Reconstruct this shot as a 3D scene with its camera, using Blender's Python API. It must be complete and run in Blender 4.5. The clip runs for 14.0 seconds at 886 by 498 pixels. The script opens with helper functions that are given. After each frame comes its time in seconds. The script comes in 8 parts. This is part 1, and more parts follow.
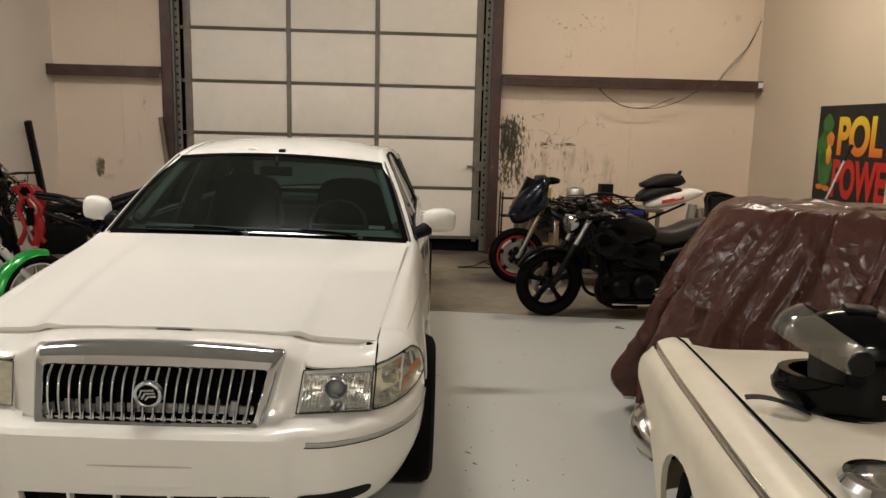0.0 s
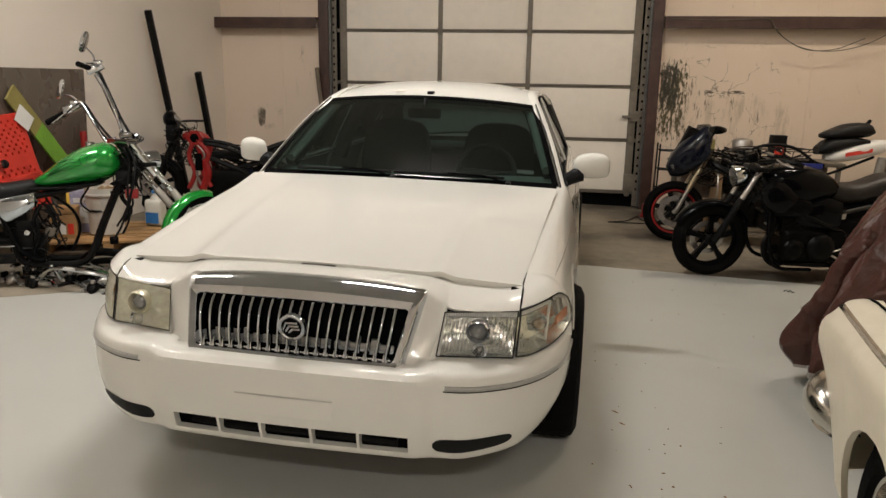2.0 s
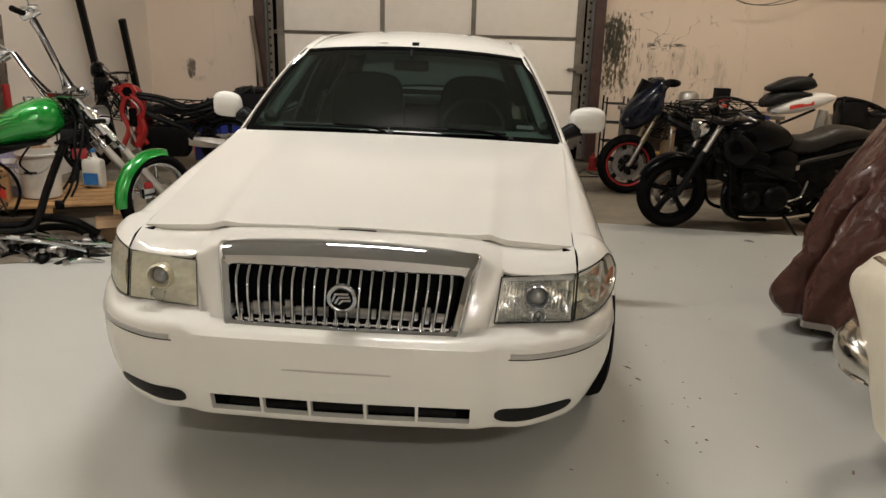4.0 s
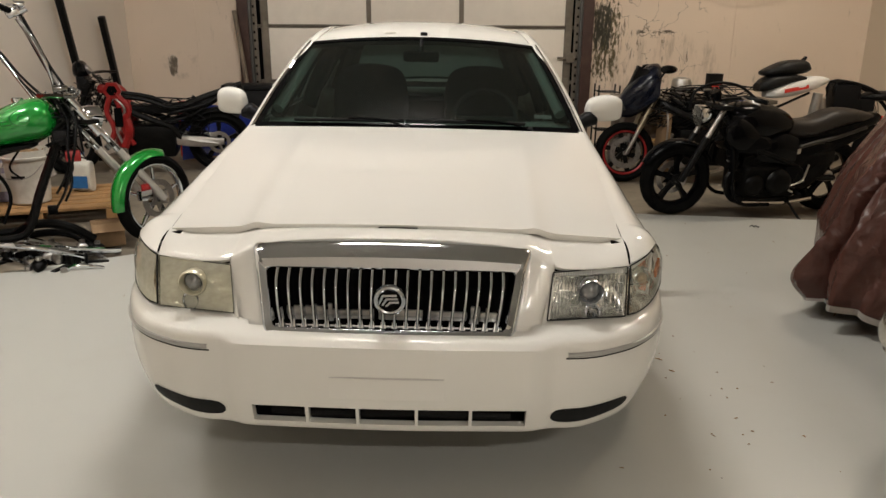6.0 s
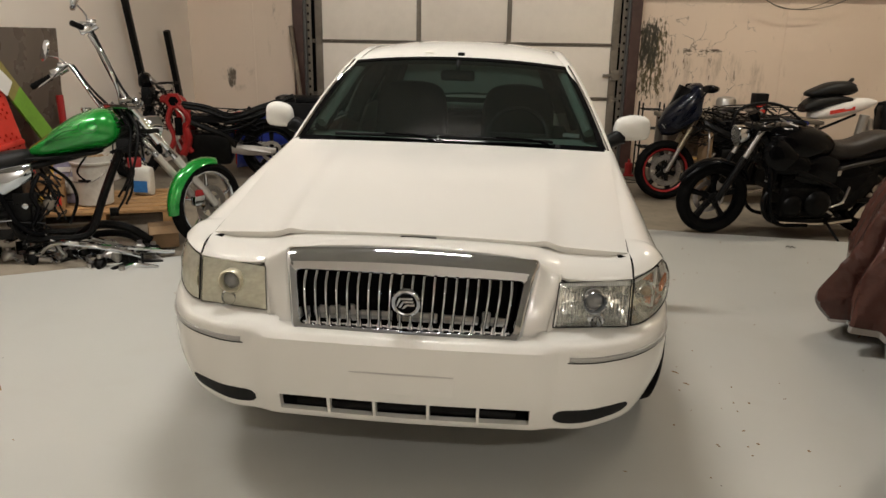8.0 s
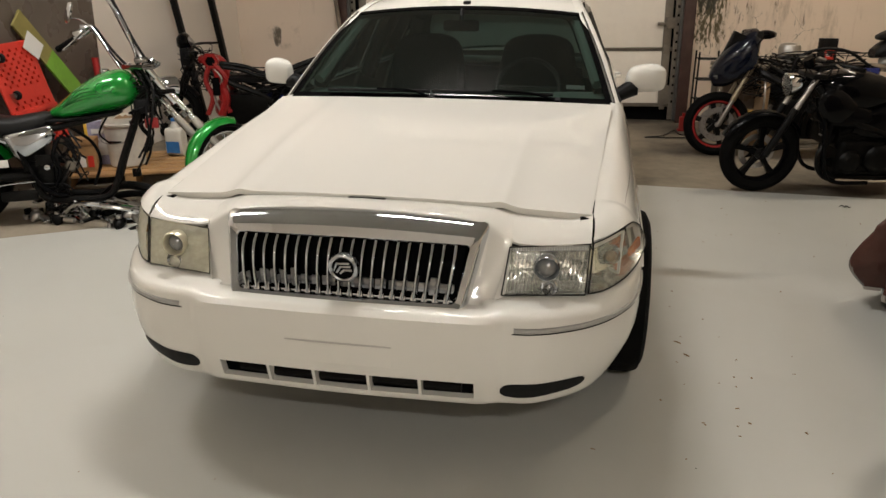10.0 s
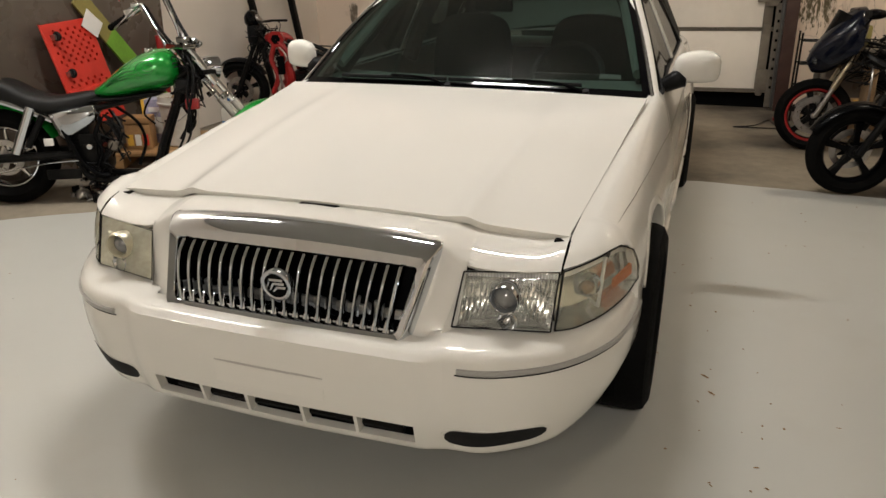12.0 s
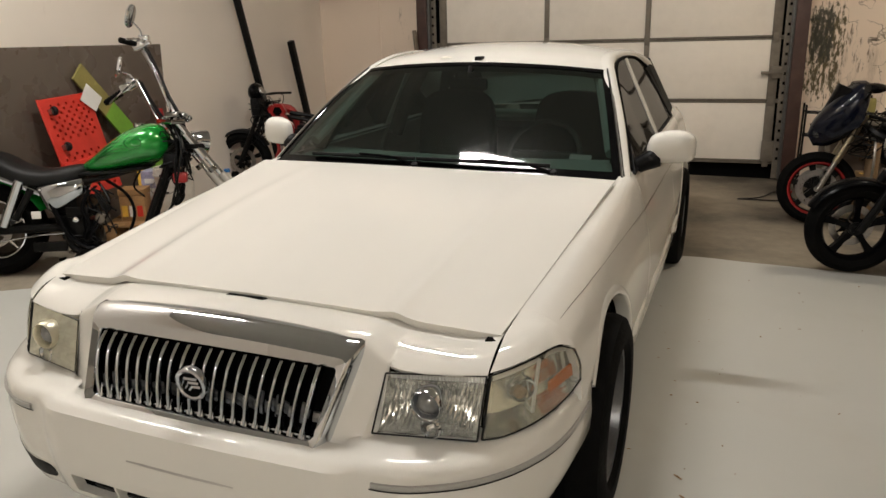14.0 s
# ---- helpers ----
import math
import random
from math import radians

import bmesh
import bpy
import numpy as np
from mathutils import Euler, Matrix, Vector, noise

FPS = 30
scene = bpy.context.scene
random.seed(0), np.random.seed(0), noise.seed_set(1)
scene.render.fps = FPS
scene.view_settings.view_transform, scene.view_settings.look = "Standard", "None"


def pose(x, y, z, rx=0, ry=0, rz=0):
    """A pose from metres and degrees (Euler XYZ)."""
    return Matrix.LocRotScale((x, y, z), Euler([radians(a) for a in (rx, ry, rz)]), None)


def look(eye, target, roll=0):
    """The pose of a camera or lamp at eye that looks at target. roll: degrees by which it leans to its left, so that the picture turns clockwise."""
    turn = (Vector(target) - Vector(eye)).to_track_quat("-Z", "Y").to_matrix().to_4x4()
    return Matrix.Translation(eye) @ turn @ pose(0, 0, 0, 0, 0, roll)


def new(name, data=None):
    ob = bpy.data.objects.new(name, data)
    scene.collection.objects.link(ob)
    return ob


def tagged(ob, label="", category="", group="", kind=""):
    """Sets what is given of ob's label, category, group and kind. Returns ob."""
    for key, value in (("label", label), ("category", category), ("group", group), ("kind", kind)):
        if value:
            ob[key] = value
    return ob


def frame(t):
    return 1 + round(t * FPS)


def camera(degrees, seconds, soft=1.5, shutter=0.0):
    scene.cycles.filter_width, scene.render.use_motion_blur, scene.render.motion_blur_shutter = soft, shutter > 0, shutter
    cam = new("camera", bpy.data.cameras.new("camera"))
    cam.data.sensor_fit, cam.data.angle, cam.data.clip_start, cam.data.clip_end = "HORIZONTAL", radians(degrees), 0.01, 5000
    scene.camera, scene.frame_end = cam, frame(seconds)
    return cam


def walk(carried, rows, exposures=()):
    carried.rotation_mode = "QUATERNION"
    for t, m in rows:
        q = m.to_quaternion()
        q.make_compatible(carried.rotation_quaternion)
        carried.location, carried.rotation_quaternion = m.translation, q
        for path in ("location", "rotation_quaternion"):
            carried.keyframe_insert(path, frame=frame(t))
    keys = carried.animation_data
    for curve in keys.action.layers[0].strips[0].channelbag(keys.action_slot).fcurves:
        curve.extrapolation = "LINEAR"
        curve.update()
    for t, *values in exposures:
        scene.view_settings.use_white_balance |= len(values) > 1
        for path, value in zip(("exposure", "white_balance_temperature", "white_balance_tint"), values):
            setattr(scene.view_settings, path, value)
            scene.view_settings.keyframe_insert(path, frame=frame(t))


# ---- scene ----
cam = camera(62.4, 14.0)
PATH = [
    (0, (0.87, -2.307, 1.618), (0.963, -0.336, 1.29), 2.3),
    (0.5, (0.851, -2.317, 1.61), (0.803, -0.348, 1.264), 2.2),
    (1, (0.889, -2.26, 1.574), (0.687, -0.306, 1.194), 2.4),
    (1.5, (0.9, -2.174, 1.525), (0.618, -0.239, 1.108), 2.3),
    (2, (0.861, -2.154, 1.526), (0.563, -0.229, 1.07), 1.8),
    (2.5, (0.722, -2.181, 1.527), (0.464, -0.259, 1.037), 1.2),
    (3, (0.553, -2.175, 1.514), (0.368, -0.254, 0.992), 1.2),
    (3.2, (0.497, -2.178, 1.523), (0.35, -0.256, 0.988), 1.6),
    (5.3, (0.239, -1.855, 1.48), (0.252, 0.057, 0.895), 1.8),
    (5.5, (0.2, -1.887, 1.481), (0.217, 0.025, 0.897), 1.6),
    (6, (0.143, -1.974, 1.483), (0.164, -0.061, 0.898), 1.2),
    (6.5, (0.131, -2.012, 1.497), (0.149, -0.098, 0.917), 1.2),
    (7, (0.139, -2.063, 1.508), (0.134, -0.145, 0.939), 1.4),
    (7.5, (0.157, -2.123, 1.52), (0.103, -0.202, 0.964), 1.6),
    (7.7, (0.203, -2.156, 1.525), (0.117, -0.235, 0.975), 1.7),
    (9.8, (0.567, -2.0, 1.557), (0.336, -0.136, 0.872), 0.4),
    (10, (0.682, -1.948, 1.502), (0.352, -0.092, 0.834), -0.1),
    (10.5, (0.887, -1.898, 1.511), (0.454, -0.075, 0.81), -0.1),
    (11, (1.052, -1.821, 1.515), (0.522, -0.032, 0.795), -0.4),
    (11.5, (1.056, -1.674, 1.484), (0.494, 0.102, 0.756), -0.5),
    (12, (1.033, -1.517, 1.509), (0.434, 0.248, 0.784), -0.5),
    (12.5, (1.119, -1.404, 1.512), (0.45, 0.34, 0.8), -0.1),
    (13, (1.222, -1.325, 1.529), (0.511, 0.419, 0.857), 0.1),
    (13.5, (1.234, -1.315, 1.561), (0.528, 0.454, 0.951), -0.1),
    (14, (1.231, -1.302, 1.553), (0.552, 0.493, 0.99), -0.7),
]
walk(cam, [(t, look(eye, target, roll)) for t, eye, target, roll in PATH])

# ---- world and lamps ----
world = bpy.data.worlds.new("world")
scene.world = world
world.use_nodes = True
world.node_tree.nodes["Background"].inputs["Color"].default_value = (0.02, 0.022, 0.025, 1)
world.node_tree.nodes["Background"].inputs["Strength"].default_value = 0.05
CEIL = 4.6


# ---- materials ----
def nodes_of(name):
    m = bpy.data.materials.new(name)
    m.use_nodes = True
    nt = m.node_tree
    return m, nt, nt.nodes["Principled BSDF"]


def pmat(name, base, rough=0.5, metal=0.0, var=0.1, scale=6.0, bump=0.0, bscale=80.0, coat=0.0, rvar=0.1, spec=0.5, island=False, dirt=None, dirt_amt=0.35, dirt_scale=3.0):
    """Principled surface with colour, gloss and relief varying at two scales."""
    m, nt, b = nodes_of(name)
    L, N = nt.links.new, nt.nodes.new
    co = N("ShaderNodeTexCoord")
    n1, n2 = N("ShaderNodeTexNoise"), N("ShaderNodeTexNoise")
    for n, s, d in ((n1, scale, 4), (n2, scale * 7, 6)):
        n.inputs["Scale"].default_value, n.inputs["Detail"].default_value = s, d
        L(co.outputs["Object"], n.inputs["Vector"])
    mix = N("ShaderNodeMix"); mix.data_type = "FLOAT"
    mix.inputs[0].default_value = 0.4
    L(n1.outputs["Fac"], mix.inputs[2]); L(n2.outputs["Fac"], mix.inputs[3])
    ramp = N("ShaderNodeMapRange")
    ramp.inputs[1].default_value, ramp.inputs[2].default_value = 0.3, 0.7
    ramp.inputs[3].default_value, ramp.inputs[4].default_value = 1 - var, 1 + var
    L(mix.outputs[0], ramp.inputs[0])
    mul = N("ShaderNodeVectorMath"); mul.operation = "MULTIPLY"
    mul.inputs[0].default_value = base[:3]
    L(ramp.outputs[0], mul.inputs[1])
    col = mul.outputs[0]
    if dirt:
        n3 = N("ShaderNodeTexNoise"); n3.inputs["Scale"].default_value, n3.inputs["Detail"].default_value, n3.inputs["Roughness"].default_value = dirt_scale, 8, 0.7
        L(co.outputs["Object"], n3.inputs["Vector"])
        r3 = N("ShaderNodeMapRange"); r3.inputs[1].default_value, r3.inputs[2].default_value, r3.inputs[3].default_value, r3.inputs[4].default_value = 0.48, 0.75, 0.0, dirt_amt
        L(n3.outputs["Fac"], r3.inputs[0])
        mc = N("ShaderNodeMix"); mc.data_type = "RGBA"; mc.inputs[7].default_value = (*dirt[:3], 1)
        L(r3.outputs[0], mc.inputs[0]); L(col, mc.inputs[6])
        col = mc.outputs[2]
    L(col, b.inputs["Base Color"])
    rr = N("ShaderNodeMapRange")
    rr.inputs[1].default_value, rr.inputs[2].default_value = 0.3, 0.7
    rr.inputs[3].default_value, rr.inputs[4].default_value = max(0.02, rough - rvar * rough), min(1, rough + rvar * rough)
    L(n2.outputs["Fac"], rr.inputs[0]); L(rr.outputs[0], b.inputs["Roughness"])
    b.inputs["Metallic"].default_value = metal
    b.inputs["Specular IOR Level"].default_value = spec
    b.inputs["Coat Weight"].default_value = coat
    b.inputs["Coat Roughness"].default_value = 0.03
    if bump:
        n4 = N("ShaderNodeTexNoise"); n4.inputs["Scale"].default_value, n4.inputs["Detail"].default_value = bscale, 6
        L(co.outputs["Object"], n4.inputs["Vector"])
        bp = N("ShaderNodeBump"); bp.inputs["Strength"].default_value, bp.inputs["Distance"].default_value = bump, 0.01
        L(n4.outputs["Fac"], bp.inputs["Height"]); L(bp.outputs[0], b.inputs["Normal"])
    return m


def sheet_glass(name, tint, gloss=1.0, haze=0.0, film=(0.7, 0.68, 0.6)):
    """Thin pane: tinted see-through with a mirror gloss by Fresnel."""
    m = bpy.data.materials.new(name); m.use_nodes = True
    nt = m.node_tree; nt.nodes.clear()
    N, L = nt.nodes.new, nt.links.new
    out, tr, gl, mx, fr = N("ShaderNodeOutputMaterial"), N("ShaderNodeBsdfTransparent"), N("ShaderNodeBsdfGlossy"), N("ShaderNodeMixShader"), N("ShaderNodeFresnel")
    tr.inputs["Color"].default_value = (*tint, 1)
    gl.inputs["Roughness"].default_value = 0.03
    gl.inputs["Color"].default_value = (gloss, gloss, gloss, 1)
    fr.inputs["IOR"].default_value = 1.5
    L(fr.outputs[0], mx.inputs[0]); L(tr.outputs[0], mx.inputs[1]); L(gl.outputs[0], mx.inputs[2])
    if haze:
        # weathered film on lenses and visor; windscreen haze paints the dash reflection
        df, m2 = N("ShaderNodeBsdfDiffuse"), N("ShaderNodeMixShader")
        nz, mr = N("ShaderNodeTexNoise"), N("ShaderNodeMapRange")
        nz.inputs["Scale"].default_value, nz.inputs["Detail"].default_value = 9, 2
        mr.inputs[1].default_value, mr.inputs[2].default_value, mr.inputs[3].default_value, mr.inputs[4].default_value = 0.3, 0.7, haze * 0.9, haze * 1.1
        df.inputs["Color"].default_value = (*film, 1)
        L(nz.outputs["Fac"], mr.inputs[0]); L(mr.outputs[0], m2.inputs[0]); L(tr.outputs[0], m2.inputs[1]); L(df.outputs[0], m2.inputs[2]); L(m2.outputs[0], mx.inputs[1])
    L(mx.outputs[0], out.inputs["Surface"])
    return m


def emit(name, col, strength):
    m, nt, b = nodes_of(name)
    b.inputs["Base Color"].default_value = (0.9, 0.9, 0.9, 1)
    b.inputs["Emission Color"].default_value = (*col, 1)
    b.inputs["Emission Strength"].default_value = strength
    return m


M = dict(
    white_paint=pmat("white_paint", (0.722, 0.703, 0.652), 0.55, var=0.012, scale=0.5, coat=1.0, rvar=0.02, spec=0.02),
    cream_paint=pmat("cream_paint", (0.76, 0.69, 0.55), 0.38, var=0.05, scale=4, coat=0.15, dirt=(0.42, 0.33, 0.2), dirt_amt=0.25, dirt_scale=5),
    chrome=pmat("chrome", (0.63, 0.66, 0.70), 0.03, 1.0, var=0.03, rvar=0.3),
    bar_chrome=pmat("bar_chrome", (0.47, 0.50, 0.54), 0.05, 1.0, var=0.05, rvar=0.4),
    strip_grey=pmat("strip_grey", (0.36, 0.35, 0.33), 0.3, 0.0, var=0.02, scale=3, rvar=0.02),
    dark_chrome=pmat("dark_chrome", (0.22, 0.22, 0.215), 0.07, 1.0, var=0.1, scale=8),
    wheel_grey=pmat("wheel_grey", (0.06, 0.062, 0.06), 0.5, var=0.1),
    old_chrome=pmat("old_chrome", (0.6, 0.57, 0.52), 0.18, 1.0, var=0.15, scale=20, rvar=0.5),
    steel=pmat("steel", (0.42, 0.4, 0.38), 0.35, 1.0, var=0.2, scale=15, rvar=0.3),
    alloy=pmat("alloy", (0.5, 0.48, 0.45), 0.4, 0.9, var=0.15, scale=12),
    rubber=pmat("rubber", (0.005, 0.0048, 0.0046), 0.75, spec=0.05, var=0.25, scale=10, bump=0.15, bscale=120),
    black_plastic=pmat("black_plastic", (0.006, 0.006, 0.0065), 0.45, spec=0.15, var=0.2, scale=12, bump=0.05, bscale=200),
    black_gloss=pmat("black_gloss", (0.003, 0.003, 0.0035), 0.09, spec=0.13, var=0.15),
    satin_black=pmat("satin_black", (0.003, 0.003, 0.0035), 0.22, spec=0.07, var=0.15),
    weathered=pmat("weathered_wood", (0.17, 0.135, 0.10), 0.8, var=0.3, scale=7, bump=0.2, bscale=35),
    black_metal=pmat("black_metal", (0.005, 0.005, 0.005), 0.35, 0.0, spec=0.12, var=0.3, scale=14, dirt=(0.08, 0.065, 0.05), dirt_amt=0.10, dirt_scale=9),
    engine=pmat("engine", (0.004, 0.0038, 0.0036), 0.35, 0.0, spec=0.09, var=0.4, scale=25, bump=0.2, bscale=60, dirt=(0.05, 0.042, 0.034), dirt_amt=0.05, dirt_scale=12),
    vinyl=pmat("vinyl", (0.008, 0.008, 0.008), 0.45, spec=0.25, var=0.15, scale=10, bump=0.25, bscale=160),
    cloth=pmat("cloth", (0.028, 0.028, 0.027), 0.95, var=0.15, scale=20, bump=0.3, bscale=250),
    dash=pmat("dash", (0.46, 0.51, 0.46), 0.85, var=0.1, scale=10, bump=0.1, bscale=200),
    dark_trim=pmat("dark_trim", (0.010, 0.010, 0.010), 0.6, spec=0.18, var=0.15),
    # near-black; also puts the shade of openings into colour
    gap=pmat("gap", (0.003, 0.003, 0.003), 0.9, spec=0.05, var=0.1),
    seam_grey=pmat("seam_grey", (0.45, 0.43, 0.4), 0.5, var=0.1),
    green_paint=pmat("green_paint", (0.008, 0.26, 0.03), 0.2, 0.3, var=0.12, scale=60, coat=1.0),
    dark_green=pmat("dark_green", (0.004, 0.10, 0.015), 0.3, 0.1, var=0.1),
    blue_paint=pmat("blue_paint", (0.004, 0.0055, 0.013), 0.2, 0.0, var=0.15, scale=30, coat=0.25, spec=0.25),
    bright_blue=pmat("bright_blue", (0.008, 0.022, 0.20), 0.3, var=0.15, coat=0.5),
    red_paint=pmat("red_paint", (0.30, 0.012, 0.012), 0.35, 0.1, var=0.2, scale=12, coat=0.4),
    red_plastic=pmat("red_plastic", (0.62, 0.035, 0.02), 0.45, var=0.12, scale=8, bump=0.08, bscale=100),
    lime_board=pmat("lime_board", (0.16, 0.34, 0.03), 0.6, var=0.2, scale=6),
    olive_board=pmat("olive_board", (0.25, 0.21, 0.06), 0.7, var=0.2, scale=6),
    dark_rim=pmat("dark_rim", (0.14, 0.14, 0.14), 0.35, 0.8, var=0.2, scale=15),
    reflector=pmat("lamp_reflector", (0.80, 0.81, 0.77), 0.16, 0.9, var=0.08, scale=30, bump=0.04, bscale=30),
    bright_strip=pmat("bright_strip", (0.80, 0.80, 0.78), 0.3, 0.3, var=0.05, scale=40),
    lamp_bowl=pmat("lamp_bowl", (0.22, 0.22, 0.22), 0.12, 0.4, var=0.1, scale=30),
    silver_hem=pmat("silver_hem", (0.36, 0.33, 0.30), 0.45, var=0.2, scale=15),
    haze=pmat("hazed_reflector", (0.66, 0.62, 0.48), 0.32, 0.6, var=0.05, scale=20),
    brown_steel=pmat("brown_steel", (0.055, 0.026, 0.02), 0.42, 0.1, var=0.25, scale=9, dirt=(0.15, 0.1, 0.07), dirt_amt=0.25, dirt_scale=6),
    worn_vinyl=pmat("worn_vinyl", (0.022, 0.018, 0.015), 0.42, spec=0.3, var=0.25, scale=8, bump=0.25, bscale=120),
    galv=pmat("galv", (0.175, 0.15, 0.118), 0.5, 0.3, var=0.2, scale=18, dirt=(0.1, 0.085, 0.07), dirt_amt=0.5, dirt_scale=5),
    track=pmat("track", (0.12, 0.12, 0.115), 0.45, 0.5, var=0.25, scale=15),
    door_panel=pmat("door_panel", (0.84, 0.78, 0.69), 0.5, var=0.04, scale=1.5, bump=0.06, bscale=40, dirt=(0.5, 0.44, 0.36), dirt_amt=0.2, dirt_scale=2),
    white_plastic=pmat("white_plastic", (0.66, 0.63, 0.56), 0.45, var=0.06, scale=6, dirt=(0.25, 0.2, 0.14), dirt_amt=0.35, dirt_scale=8),
    label_blue=pmat("label_blue", (0.03, 0.16, 0.42), 0.4, var=0.2, scale=20),
    label_mix=pmat("label_mix", (0.35, 0.33, 0.45), 0.5, var=0.6, scale=14),
    yellow=pmat("yellow", (0.75, 0.45, 0.06), 0.5, var=0.15),
    card=pmat("card", (0.30, 0.19, 0.10), 0.85, var=0.15, scale=10, bump=0.1, bscale=50),
    wood=pmat("wood", (0.36, 0.2, 0.08), 0.65, var=0.3, scale=7, bump=0.2, bscale=35),
    grey_panel=pmat("grey_panel", (0.118, 0.092, 0.072), 0.3, var=0.08, scale=0.8, rvar=0.3),
    paper=pmat("paper", (0.78, 0.76, 0.72), 0.8, var=0.04),
    poster=pmat("poster", (0.012, 0.011, 0.011), 0.6, var=0.2),
    ink_yellow=pmat("ink_yellow", (0.62, 0.27, 0.015), 0.5, var=0.2, scale=9),
    ink_red=pmat("ink_red", (0.55, 0.06, 0.02), 0.5, var=0.25, scale=9),
    ink_green=pmat("ink_green", (0.03, 0.16, 0.02), 0.5, var=0.35, scale=14),
    ink_orange=pmat("ink_orange", (0.7, 0.2, 0.02), 0.5, var=0.2),
    amber=pmat("amber", (0.60, 0.13, 0.0), 0.25, var=0.1),
    lens_red=pmat("lens_red", (0.6, 0.02, 0.02), 0.2, var=0.1),
    fork_gold=pmat("fork_gold", (0.38, 0.33, 0.24), 0.3, 0.9, var=0.15),
    wire=pmat("wire", (0.1, 0.085, 0.06), 0.6, var=0.2),
    ceiling=pmat("ceiling", (0.36, 0.35, 0.33), 0.9, var=0.03, scale=1),
)


def two_tone(name, low, high):
    """Printed ink that changes from its lower to its upper edge."""
    m, nt, b = nodes_of(name)
    co, sp, mx = nt.nodes.new("ShaderNodeTexCoord"), nt.nodes.new("ShaderNodeSeparateXYZ"), nt.nodes.new("ShaderNodeMix")
    mx.data_type = "RGBA"
    mx.inputs[6].default_value, mx.inputs[7].default_value = (*low, 1), (*high, 1)
    nt.links.new(co.outputs["Generated"], sp.inputs[0]); nt.links.new(sp.outputs["Y"], mx.inputs[0]); nt.links.new(mx.outputs[2], b.inputs["Base Color"])
    b.inputs["Roughness"].default_value = 0.5
    return m


M["ink_yellow"] = two_tone("ink_yellow_fade", (0.75, 0.12, 0.01), (0.85, 0.60, 0.03))
M["ink_red"] = two_tone("ink_red_fade", (0.55, 0.015, 0.01), (0.80, 0.22, 0.02))
# green film puts the dash's reflected haze into the glass
M["windshield"] = sheet_glass("windshield_glass", (0.062, 0.095, 0.082), 0.9, 0.008, (0.36, 0.5, 0.43))
M["tint"] = sheet_glass("tinted_glass", (0.03, 0.034, 0.034), 0.55)
M["lens"] = sheet_glass("lens_glass", (0.96, 0.96, 0.95), 0.9, 0.09, (0.80, 0.80, 0.76))
M["haze_lens"] = sheet_glass("yellowed_lens", (0.86, 0.84, 0.74), 0.8, 0.44, (0.82, 0.80, 0.66))
M["corner_lens"] = sheet_glass("aged_lens", (0.93, 0.92, 0.86), 0.9, 0.17, (0.86, 0.84, 0.70))
M["visor"] = sheet_glass("scratched_visor", (0.70, 0.67, 0.58), 1.0, 0.14, (0.62, 0.58, 0.50))


